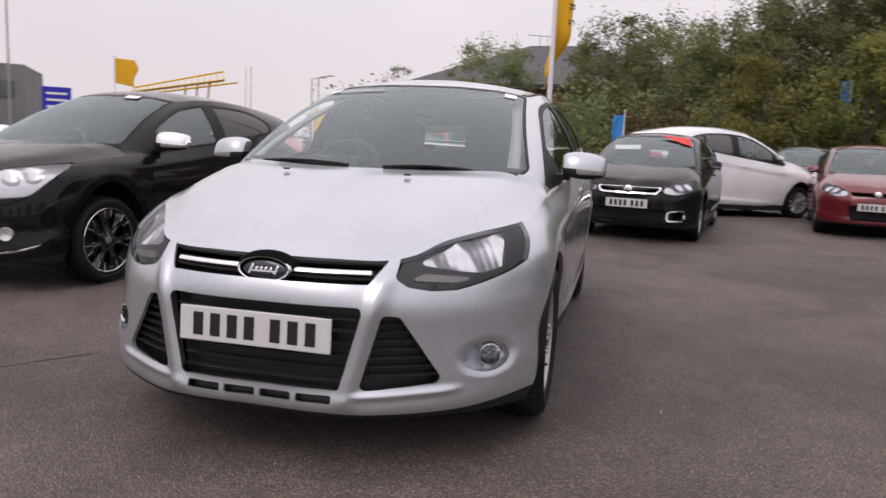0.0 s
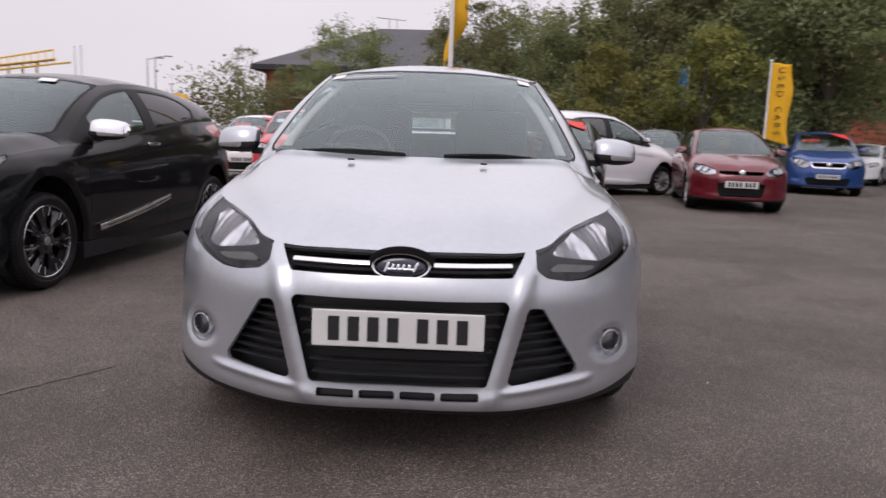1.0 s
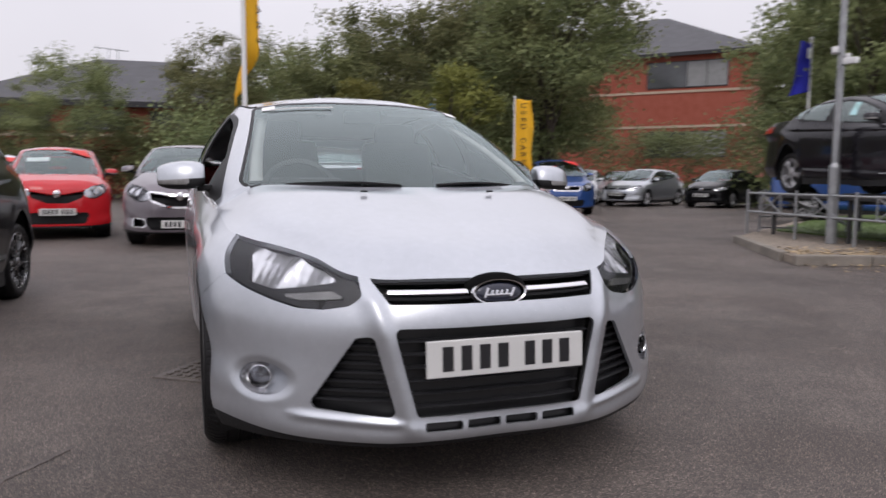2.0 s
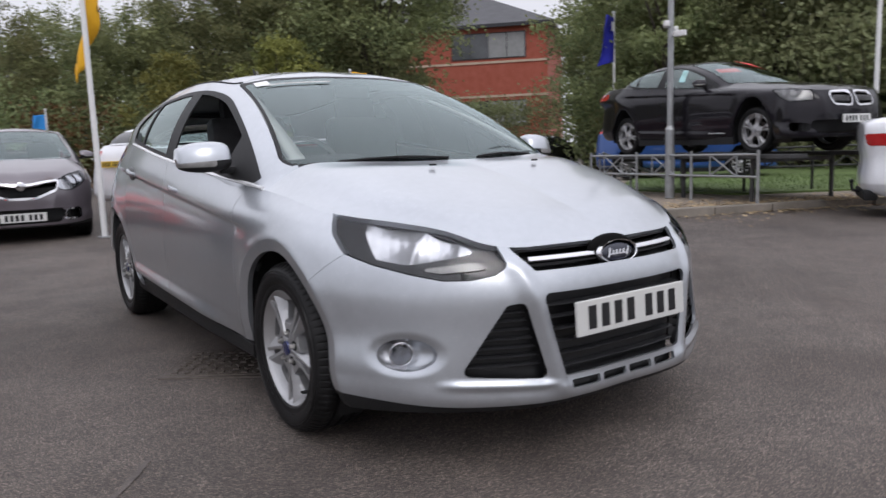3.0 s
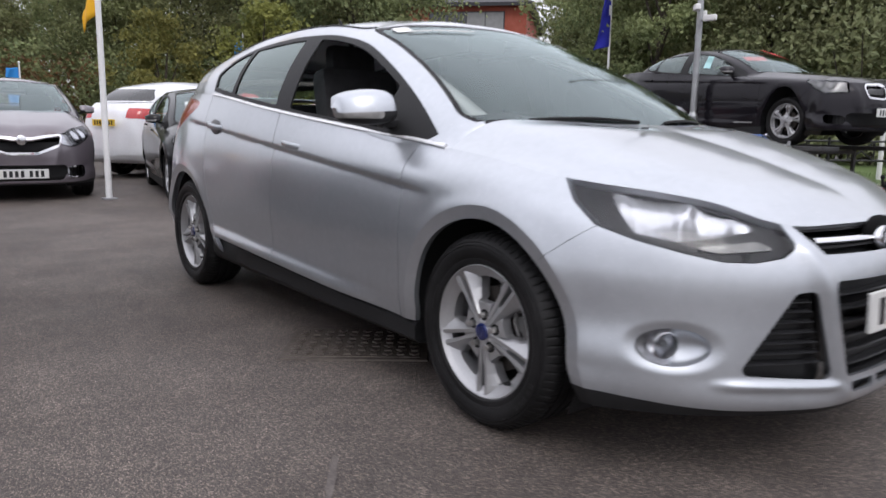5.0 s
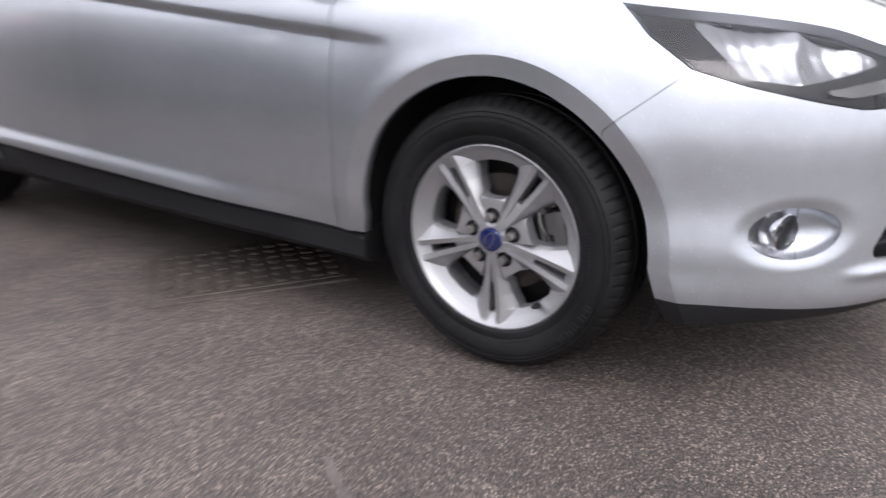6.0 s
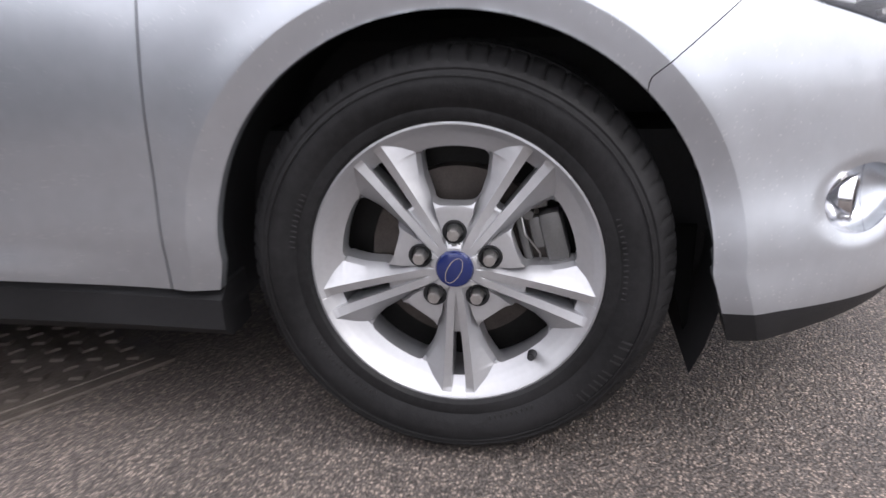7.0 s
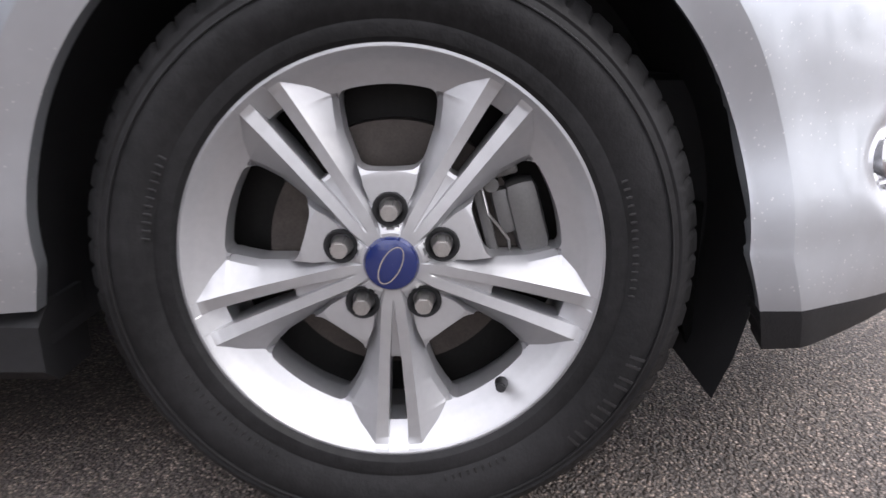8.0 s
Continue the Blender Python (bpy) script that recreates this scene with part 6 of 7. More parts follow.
parked_car("estate_car", "silver estate car with roof rails", pose(5.4, 16.4, 0, 0, 0, -14), P_GREY, dims(.88, 2.66, .95, 1.56, 1.0, .75, 1.04), TEN)
parked_car("hatchback", "grey hatchback partly hidden by others", pose(2.6, 14.6, 0, 0, 0, -12), P_GREY, dims(.86, 2.6, .75, 1.5), FIVE)
for k, (kind, lab, x, y, turn, paint, wheel) in enumerate((("hatchback", "white hatchback in the far row", 14.0, 22.8, -38, P_WHITE, FIVE), ("hatchback", "dark red hatchback in the far row", 17.6, 25.4, -40, P_MAROON, FIVE), ("estate_car", "silver estate car in the far row", 15.2, 21.0, -62, SILVER, TEN), ("saloon", "black saloon in the far row", 17.6, 19.2, -62, P_BLACK, TEN))):
    parked_car(kind, lab, pose(x, y, 0, 0, 0, turn), paint, dims(.88, 2.7, .95, 1.46), wheel, res=.28, saloon=kind == "saloon")
for x, y, lab in ((-14.5, 16.0, "white car far off by the yard's edge"), (-11.0, 15.5, "pale hatchback far off by the yard's edge")):
    parked_car("hatchback", lab, pose(x, y, 0, 0, 0, 30), P_WHITE if x < -12 else P_GREY, dims(.86, 2.6, .75, 1.47), FIVE, res=.28)
SLIM_LAMP = rounded([(-.40, .635), (-.15, .630), (.05, .670), (.17, .725), (.13, .768), (-.12, .748), (-.37, .716)], .012)
NARROW_TAIL = rounded([(3.05, .93), (3.05, 1.06), (3.6, 1.06), (3.6, .95)], .02)
bmw, bmw_warp, _ = parked_car("saloon", "dark grey saloon shown on a raised display ramp", pose(8.67, 3.39, .80, 0, 0, -12.5), P_DARK, dims(.95, 2.968, 1.08, 1.54, 1.03, .84, 1.06), PAIRS, (WIDE_MOUTH, TALL_KIDNEY, FOG_SLOT), .5, .45, badge=None, saloon=True, sticker="red", arch=.372, track=.80, lamp=SLIM_LAMP, lamp_metal=SIGNAL_CLEAR, tail=NARROW_TAIL, blunt=.32, cab_shift=.34, chrome_edges=(TALL_KIDNEY,), edge_wide=.009)
white_saloon, ws_warp, _ = parked_car("saloon", "white saloon with red tail lamps", pose(9.99, -1.08, 0, 0, 0, 30), P_WHITE, dims(.86, 2.81, 1.0, 1.42, 1.0, .70, 1.14), PAIRS, (MOUTH, SLIM), .42, saloon=True, track=.8, cab_shift=.25, rear_plate=False, lamp_in=.58, tail=rounded([(3.04, .815), (3.02, .912), (3.6, .912), (3.6, .825)], .02))

parked_car("crossover", "blue crossover standing on the grass behind the ramp", pose(14.48, 8.09, .135, 0, 0, 37.2), P_BLUE, dims(.86, 2.6, .85, 1.66, 1.0, .82, 1.12), TEN, lamp_in=.55, tail=rounded([(3.0, 1.0), (3.0, 1.16), (3.6, 1.16), (3.6, 1.0)], .02))

# details of the saloon on the ramp: window sheet, silver sill line
p_ = bmw_warp([(-.80, .98, 1.08), (-.80, 1.10, 1.10), (-.67, 1.13, 1.30), (-.67, 1.03, 1.28)])
V = np.vstack([p_, p_ + np.array([.004, 0, 0])])
mesh_object("window_sheet", V, [[0, 1, 2, 3], [7, 6, 5, 4], [0, 4, 5, 1], [1, 5, 6, 2], [2, 6, 7, 3], [3, 7, 4, 0]], material("pale_blue_paper", (0.45, 0.72, 0.74), .6, spread=.05), bmw, "pale blue paper sheet in the side window", False)
for s in (-1, 1):
    q_ = bmw_warp([(.872, y_, .31 + .01 * y_) for y_ in np.linspace(.5, 2.1, 12)]) * np.array([s, 1, 1])
    swept_bar("sill_strip", q_ if s > 0 else q_[::-1], .016, .012, ALLOY, bmw, "silver sill strip")
for side in (-1, 1):
    for k in range(7):
        at_ = bmw_warp([(.055 + .034 * k, -.845, .645)])[0]
        part("kidney_bar", box_bm((.0055, .03, .075), (side * at_[0], at_[1] + .022, at_[2]), .002), ALLOY, bmw)
at_ = ws_warp([(0, 3.40, .27)])[0]
part("rear_diffuser", box_bm((1.15, .16, .13), tuple(at_), .03), BLACK_TRIM, white_saloon, "black lower rear bumper", True)
bm = tube_bm((0, at_[1], at_[2] + .02), (0, at_[1] + .16, at_[2] + .03), .02, None, 10)
tube_bm((0, at_[1] + .16, at_[2] + .03), (0, at_[1] + .17, at_[2] + .12), .018, None, 10, bm)
bmesh.ops.create_uvsphere(bm, u_segments=14, v_segments=8, radius=.03, matrix=Matrix.Translation((0, at_[1] + .17, at_[2] + .15)))
part("tow_ball", bm, BLACK_TRIM, white_saloon, "black tow ball", True)
parked_car("saloon", "pale saloon parked tail towards the hatchback", pose(6.99, -3.99, 0, 0, 0, 30), P_WHITE, dims(.86, 2.75, .98, 1.43, 1.0, .70, .98), FIVE, (MOUTH, SLIM), .36, saloon=True, rear_plate=False, lamp_in=.45, tail=rounded([(3.04, .90), (3.02, 1.06), (3.6, 1.06), (3.6, .92)], .02))

# ---- the surroundings ----
BRICK = material("brick_red", (0.33, 0.075, 0.04), 0.85, spread=0.22, scale=1.5, bump=0.3, bump_scale=30, second=(0.27, 0.075, 0.05))
STONE_BAND = material("stone_band", (0.42, 0.33, 0.25), 0.8, spread=0.12, scale=2)
ROOF_GREY = material("roof_slate", (0.075, 0.075, 0.082), 0.75, spread=0.2, scale=1.2, bump=0.4, bump_scale=6)
FASCIA = material("dark_fascia", (0.018, 0.018, 0.022), 0.5, spread=0.15)
BUILDING_GLASS = material("building_glass", (0.06, 0.065, 0.07), 0.08, spread=0.3, scale=.6, coat=0.5)
WINDOW_BLIND = material("window_blind", (0.23, 0.235, 0.235), 0.6, spread=0.12, scale=3)
GALVANISED = material("galvanised_steel", (0.34, 0.35, 0.36), 0.45, 0.7, spread=0.15, scale=10)
POLE_WHITE = material("white_pole", (0.72, 0.72, 0.72), 0.4, spread=0.06, scale=3)
DARK_GREEN_METAL = material("dark_metalwork", (0.02, 0.022, 0.02), 0.5, 0.2, spread=0.2)
KERB = material("kerb_concrete", (0.20, 0.178, 0.152), 0.9, spread=0.2, scale=5, bump=0.4, bump_scale=60, vary=0.12)
GRAVEL = material("gravel", (0.24, 0.20, 0.16), 0.95, spread=0.35, scale=14, bump=1.0, bump_scale=40)
GRASS = material("grass_blades", (0.085, 0.128, 0.034), 0.8, spread=0.3, scale=2)
BARK = material("bark", (0.06, 0.048, 0.038), 0.95, spread=0.3, scale=6, bump=0.8, bump_scale=20)
FLAG_YELLOW = material("yellow_flag_cloth", (0.75, 0.40, 0.012), 0.8, spread=0.06, scale=4)
FLAG_BLUE = material("blue_flag_cloth", (0.03, 0.24, 0.62), 0.8, spread=0.08, scale=4)
FLAG_NAVY = material("deep_blue_flag_cloth", (0.025, 0.03, 0.42), 0.8, spread=0.08, scale=4)
FLAG_INK = material("flag_ink", (0.05, 0.03, 0.015), 0.8)
YELLOW_STEEL = material("yellow_steel", (0.62, 0.38, 0.02), 0.5, spread=0.15, scale=5)


def leaf_material(name, dark, light):
    m = bpy.data.materials.new(name)
    m.use_nodes = True
    n, l = m.node_tree.nodes, m.node_tree.links
    b = n["Principled BSDF"]
    geo, ramp, at, big, mix = n.new("ShaderNodeNewGeometry"), n.new("ShaderNodeValToRGB"), n.new("ShaderNodeTexCoord"), n.new("ShaderNodeTexNoise"), n.new("ShaderNodeMath")
    info = n.new("ShaderNodeObjectInfo")
    big.inputs["Scale"].default_value = .6
    l.new(at.outputs["Object"], big.inputs["Vector"])
    mix.operation = "MULTIPLY_ADD"
    mix.inputs[1].default_value = .26
    l.new(geo.outputs["Random Per Island"], mix.inputs[0])
    l.new(big.outputs["Fac"], mix.inputs[2])
    ramp.color_ramp.elements[0].position, ramp.color_ramp.elements[1].position = .35, .86
    ramp.color_ramp.elements[0].color, ramp.color_ramp.elements[1].color = (*dark, 1), (*light, 1)
    l.new(mix.outputs[0], ramp.inputs[0])
    hsv, rng, rng2 = n.new("ShaderNodeHueSaturation"), n.new("ShaderNodeMapRange"), n.new("ShaderNodeMapRange")
    rng.inputs[3].default_value, rng.inputs[4].default_value = .75, 1.3
    rng2.inputs[3].default_value, rng2.inputs[4].default_value = .47, .52
    l.new(info.outputs["Random"], rng.inputs[0])
    l.new(info.outputs["Random"], rng2.inputs[0])
    l.new(rng.outputs[0], hsv.inputs["Value"])
    l.new(rng2.outputs[0], hsv.inputs["Hue"])
    l.new(ramp.outputs[0], hsv.inputs["Color"])
    l.new(hsv.outputs[0], b.inputs["Base Color"])
    b.inputs["Roughness"].default_value, b.inputs["Specular IOR Level"].default_value = .65, .25
    thin, mixer = n.new("ShaderNodeBsdfTranslucent"), n.new("ShaderNodeMixShader")
    l.new(hsv.outputs[0], thin.inputs[0])
    mixer.inputs[0].default_value = .32
    l.new(b.outputs[0], mixer.inputs[1])
    l.new(thin.outputs[0], mixer.inputs[2])
    l.new(mixer.outputs[0], n["Material Output"].inputs[0])
    return m


LEAF_GREEN = leaf_material("leaves_green", (0.088, 0.112, 0.050), (0.29, 0.315, 0.145))
LEAF_YELLOW = leaf_material("leaves_turning", (0.085, 0.095, 0.028), (0.27, 0.255, 0.075))
LEAF_PALE = leaf_material("leaves_pale", (0.12, 0.142, 0.07), (0.27, 0.298, 0.15))
LEAF_RUST = leaf_material("leaves_rust", (0.06, 0.042, 0.02), (0.20, 0.10, 0.045))


def leaf_cloud(rng, centres, radii, each, size):
    """Small bent leaves scattered in clumps."""
    n = len(centres) * each
    c = np.repeat(centres, each, 0)
    way = rng.normal(size=(n, 3))
    way /= np.linalg.norm(way, axis=1)[:, None]
    stretch = rng.uniform(.55, 1.5, (len(centres), 3)) * np.array([1, 1, .75])
    p = c + rng.normal(size=(n, 3)) * (np.repeat(radii, each) * .56)[:, None] * np.repeat(stretch, each, 0)
    a = rng.normal(size=(n, 3))
    a /= np.linalg.norm(a, axis=1)[:, None]
    b = np.cross(a, way * .6 + rng.normal(size=(n, 3)) * .7)
    b /= np.linalg.norm(b, axis=1)[:, None] + 1e-9
    s = size * (.6 + .8 * rng.random(n))[:, None]
    up = np.cross(a, b) * s * .18
    V = np.stack([p - a * s * .5, p + b * s * .32 + up, p + a * s * .55, p - b * s * .32 + up], 1).reshape(-1, 3)
    F = (np.arange(n * 4).reshape(-1, 4)).tolist()
    return V, F


def make_tree(seed, height, spread, leaf=.135, clumps=64, each=270, base=.18, mat=None, label=""):
    rng = np.random.default_rng(seed)
    tree = empty("tree", Matrix(), label or "broad-leaved tree in early autumn leaf", "tree", "trees round the yard")
    bm = bmesh.new()
    trunk_top = Vector((rng.normal() * .25, rng.normal() * .25, height * .55))
    tube_bm((0, 0, -.1), trunk_top * .5, .17, .12, 10, bm)
    tube_bm(trunk_top * .5, trunk_top, .12, .06, 8, bm)
    cs, rs = [], []
    while len(cs) < clumps:
        q = rng.uniform(-1, 1, 3)
        d = np.linalg.norm(q * np.array([1, 1, .95]))
        if .35 < d < 1:
            z = base * height + (q[2] * .5 + .5) * height * (1 - base)
            taper = 1 - .35 * max(0, q[2])
            cs.append((q[0] * spread * taper * (.8 + .4 * rng.random()), q[1] * spread * taper * (.8 + .4 * rng.random()), z))
            rs.append(rng.uniform(.45, .95) * spread * .28)
    for k in range(9):
        c = Vector(cs[k * 5 % len(cs)])
        start = trunk_top * rng.uniform(.35, 1.0)
        tube_bm(start, start.lerp(c, .55) + Vector((0, 0, .25)), .055, .03, 6, bm)
        tube_bm(start.lerp(c, .55) + Vector((0, 0, .25)), c, .03, .012, 6, bm)
    part("trunk", bm, BARK, tree)
    V, F = leaf_cloud(rng, np.array(cs), np.array(rs), each, leaf)
    mesh_object("crown", V, F, mat or LEAF_GREEN, tree, "", False)
    return tree


def make_shrub(seed, height, spread, mat, label):
    rng = np.random.default_rng(seed)
    ob = empty("shrub", Matrix(), label, "shrub", "shrubs under the trees")
    bm = bmesh.new()
    cs = [(rng.uniform(-1, 1) * spread, rng.uniform(-1, 1) * spread * .6, rng.uniform(.12, 1) * height) for _ in range(26)]
    for c in cs[:8]:
        tube_bm((c[0] * .3, c[1] * .3, -.05), c, .03, .01, 6, bm)
    part("stem", bm, BARK, ob)
    V, F = leaf_cloud(rng, np.array(cs), np.full(26, spread * .36), 130, .14)
    mesh_object("foliage", V, F, mat, ob, "", False)
    return ob


TREES = [make_tree(11, 8.6, 2.9), make_tree(23, 9.4, 3.3), make_tree(37, 7.6, 2.6, each=240), make_tree(41, 10.2, 3.4, clumps=72)]
SUNNY = [make_tree(43, 9.8, 3.3, mat=LEAF_PALE, label="broad-leaved tree with pale green crown"), make_tree(47, 9.0, 3.0, mat=LEAF_PALE, label="broad-leaved tree with pale green crown")]
TURNING = make_tree(53, 5.2, 2.0, .15, 40, 150, mat=LEAF_YELLOW, label="small tree with yellowing leaves")
SPARSE = make_tree(67, 8.2, 2.4, .14, 44, 70, label="thin-crowned tree with bare twigs showing")
SHRUBS = [make_shrub(71, 3.0, 2.2, LEAF_GREEN, "dense dark green shrub under the trees"), make_shrub(73, 2.4, 1.9, LEAF_RUST, "rust-tinted shrub under the trees")]
PLANTED = set()


def plant(kind, x, y, turn, scale=1.0, z=0.0):
    m = pose(x, y, z, 0, 0, turn)
    if kind.name not in PLANTED:
        PLANTED.add(kind.name)
        kind.matrix_basis = m
        kind.scale = (scale,) * 3
        return kind
    c = copy_thing(kind, m)
    c.scale = (scale,) * 3
    return c


def polar(angle, dist):
    """A place by its bearing from the yard's middle (degrees to the right of +y) and distance."""
    return -1.0 + dist * math.sin(radians(angle)), -2.0 + dist * math.cos(radians(angle))


rng = random.Random(5)
for angle, dist, size in [(a, 30 + rng.uniform(-1.5, 2.5), 1.0) for a in (3, 7.5, 12, 16.5, 20.5, 24.5, 29.0)] + [(a, 37 + rng.uniform(-1, 2), 1.0) for a in (5, 10, 14.5, 19, 23.5, 27.5)]:
    plant(TREES[rng.randrange(4)], *polar(angle, dist), rng.uniform(0, 360), (.74 + .011 * angle) * size * rng.uniform(.92, 1.06))
for angle, dist in ((51, 26), (55, 28), (59.5, 26), (64, 28), (68.5, 27), (73, 27), (78, 28), (84, 28), (53, 34), (61, 34), (70, 34), (80, 35), (50, 35), (47.4, 36), (66, 25.5), (76, 26)):
    plant((TREES + SUNNY + SUNNY)[rng.randrange(8)], *polar(angle, dist), rng.uniform(0, 360), rng.uniform(.92, 1.12))
for angle, dist, size in ((28.3, 54, 1.7), (24, 52, 1.55), (50.5, 31, 1.0), (28.6, 30.2, 1.08), (48.6, 33, 1.0), (-10.5, 35, .47), (-7, 34, .70), (-3.5, 34, .44), (-.5, 33, .46)):
    plant(TREES[rng.randrange(4)], *polar(angle, dist), rng.uniform(0, 360), size)
for angle, dist, size in ((47, 34, 1.3), (2.5, 37, .98), (-15.9, 58, .92), (5.5, 41, .95)):
    plant(SPARSE, *polar(angle, dist), rng.uniform(0, 360), size)
for angle, dist, size in ((21.5, 25.5, .95), (14, 26, .85), (45.8, 33, .55)):
    plant(TURNING, *polar(angle, dist), rng.uniform(0, 360), size)
for k in range(34):
    angle = -20 + k * 3.2
    if 27 < angle < 46:
        continue
    plant(SHRUBS[0 if k % 4 else 1], *polar(angle, 28 + rng.uniform(-.8, 1.4) + (6 if angle < 0 else 0)), rng.uniform(0, 360), rng.uniform(.8, 1.15))
PALE_SHRUB = make_shrub(79, 3.2, 2.3, LEAF_PALE, "pale green bushy shrub behind the display bed")
for k, (angle, dist) in enumerate(((47.5, 33), (49.5, 36), (53, 31), (56, 30), (59, 29.5), (62.5, 25), (66, 23.5), (69.5, 24), (73, 23), (76.5, 23.5), (80, 23), (84, 24), (88, 24), (34, 37), (38, 38), (41.5, 37), (58, 29), (64, 29), (70, 29), (76, 29))):
    plant(PALE_SHRUB, *polar(angle, dist), k * 67, 1.0 if 30 < angle < 45 else 1.15 + .25 * ((k * 7) % 5) / 4)
# unseen trees added behind the camera, a dark horizon for the paint to reflect
for angle in range(92, 314, 9):
    plant(TREES[rng.randrange(4)], *polar(angle, 46 + rng.uniform(-3, 3)), rng.uniform(0, 360), rng.uniform(.6, .8))


def hip_building(name, label, m, length, depth, eave, ridge, storeys, windows):
    """A two-storey brick office with a hipped slate roof; its front looks along -y, from x = 0 to its length."""
    house = empty(name, m, label, "building")
    bm = box_bm((length, depth, eave), (length / 2, depth / 2, eave / 2))
    part("wall", bm, BRICK, house)
    o = .7
    V = [(-o, -o, eave + .05), (length + o, -o, eave + .05), (length + o, depth + o, eave + .05), (-o, depth + o, eave + .05), (depth * .48, depth / 2, ridge), (length - depth * .48, depth / 2, ridge)]
    V += [(x, y, z - .12) for x, y, z in V[:4]]
    mesh_object("roof", V, [[0, 1, 5, 4], [1, 2, 5], [2, 3, 4, 5], [3, 0, 4], [0, 6, 7, 1], [1, 7, 8, 2], [2, 8, 9, 3], [3, 9, 6, 0], [6, 9, 8, 7]], ROOF_GREY, house, "", False)
    bm = bmesh.new()
    for y in (-o, depth + o):
        box_bm((length + 2 * o, .14, .34), (length / 2, y, eave - .12), .01, None, bm)
    for x in (-o, length + o):
        box_bm((.14, depth + 2 * o - .16, .34), (x, depth / 2, eave - .12), .01, None, bm)
    part("fascia", bm, FASCIA, house)
    for z in storeys:
        part("string_course", box_bm((length + .08, .08, .22), (length / 2, -.042, z), .01), STONE_BAND, house)
    for x, z, w, h, n in windows:
        frame_ob = part("window", box_bm((w + .14, .08, h + .14), (x + w / 2, -.03, z + h / 2), .01), FASCIA, house)
        for k in range(n):
            part("pane", box_bm((w / n - .08, .02, h - .06), (x + w / n * (k + .5), -.078, z + h / 2)), WINDOW_BLIND if k >= n - 2 and n > 3 else BUILDING_GLASS, frame_ob)
    return house


hip_building("office_building", "red brick office with hipped grey slate roof", pose(46.9 - 22 * .667, 49.2 + 22 * .745, 0, 0, 0, -48.2), 22, 20, 12.6, 18.0, (9.15, 5.95), [(12.8, 9.55, 7.1, 2.3, 4), (12.8, 3.15, 7.1, 2.3, 4)])
hip_building("office_building", "brick office with long grey hipped roof behind trees", pose(-12.5, 44.5, 0, 0, 0, -4), 17, 13, 5.3, 8.7, (3.4,), [(2 + 4 * k, 3.7, 2.6, 1.1, 3) for k in range(4)])

# ---- flags, lamps, the display island ----
def flag_pole(name, label, at, height, r=.035, mat=None):
    ob = empty(name, Matrix.Translation(at), label, "flagpole")
    bm = tube_bm((0, 0, 0), (0, 0, height), r, r * .7, 14)
    bmesh.ops.create_uvsphere(bm, u_segments=10, v_segments=6, radius=r * 1.2, matrix=Matrix.Translation((0, 0, height)))
    part("pole", bm, mat or POLE_WHITE, ob, "", True)
    part("base_plate", box_bm((.16, .16, .02), (0, 0, .01), .004), GALVANISED, ob)
    return ob


def cloth(parent, z0, z1, width, turn, mat, wave=.06, fold=0.0, drop=0.0, label="", twist=0.0):
    """A hanging cloth beside its pole: width along turn degrees, rippled, its free lower corner drawn in by drop, its lower end turned on by twist degrees."""
    nu, nv = 26, 40
    u, v = np.meshgrid(np.linspace(0, 1, nu), np.linspace(0, 1, nv), indexing="ij")
    z = z0 + (z1 - z0) * v
    w = width * u * (1 - drop * (1 - v) ** 1.5) * (1 - .12 * np.sin(v * 7))
    side = wave * np.sin(u * 5 + v * 4.2) * u + fold * u * (1 - v) * width
    a = radians(turn) + radians(twist) * (1 - smooth_step((v - .06) / .24))
    z = z - .10 * u * (1 - v) * 2 + .04 * np.sin(v * 9 + u * 3) * u
    x, y = w * np.cos(a) - side * np.sin(a), w * np.sin(a) + side * np.cos(a)
    P = np.stack([x + .03 * np.cos(a), y + .03 * np.sin(a), z], 2)
    off = np.stack([-np.sin(a), np.cos(a), 0 * a], 2).reshape(-1, 3) * .004
    V = np.vstack([P.reshape(-1, 3), P.reshape(-1, 3) + off])
    F = quads(nu, nv)
    n = nu * nv
    F += [[i + n for i in f[::-1]] for f in F]
    edge = [i for i in range(nv)] + [j * nv + nv - 1 for j in range(1, nu)] + [(nu - 1) * nv + i for i in range(nv - 2, -1, -1)] + [j * nv for j in range(nu - 2, 0, -1)]
    F += [[a_, b_, b_ + n, a_ + n] for a_, b_ in zip(edge, edge[1:] + edge[:1])]
    return mesh_object("flag", V, F, mat, parent, label)


def lettering(parent, text, size, m, mat, name="lettering"):
    c = bpy.data.curves.new(name, "FONT")
    c.body, c.size, c.extrude, c.align_x = text, size, .001, "CENTER"
    tmp = bpy.data.objects.new(name, c)
    scene.collection.objects.link(tmp)
    bpy.context.view_layer.update()
    me = bpy.data.meshes.new_from_object(tmp.evaluated_get(bpy.context.evaluated_depsgraph_get()))
    bpy.data.objects.remove(tmp)
    me.materials.clear()
    me.materials.append(mat)
    ob = new(name, me)
    ob.parent = parent
    ob.matrix_basis = m
    return ob


def spelled(parent, text, x, y, z_top, step, size, turn, mat):
    """Letters one above another, turned to read along the pole."""
    for k, ch in enumerate(text):
        if ch != " ":
            lettering(parent, ch, size, Matrix.Translation((x, y, z_top - k * step)) @ Matrix.Rotation(radians(turn), 4, "Z") @ Matrix.Rotation(radians(90), 4, "X") @ Matrix.Rotation(radians(-90), 4, "Z"), mat, "letter")


p = flag_pole("flagpole", "white flagpole with twisted yellow sales flag", (-.02, 8.15, 0), 5.4, .04)
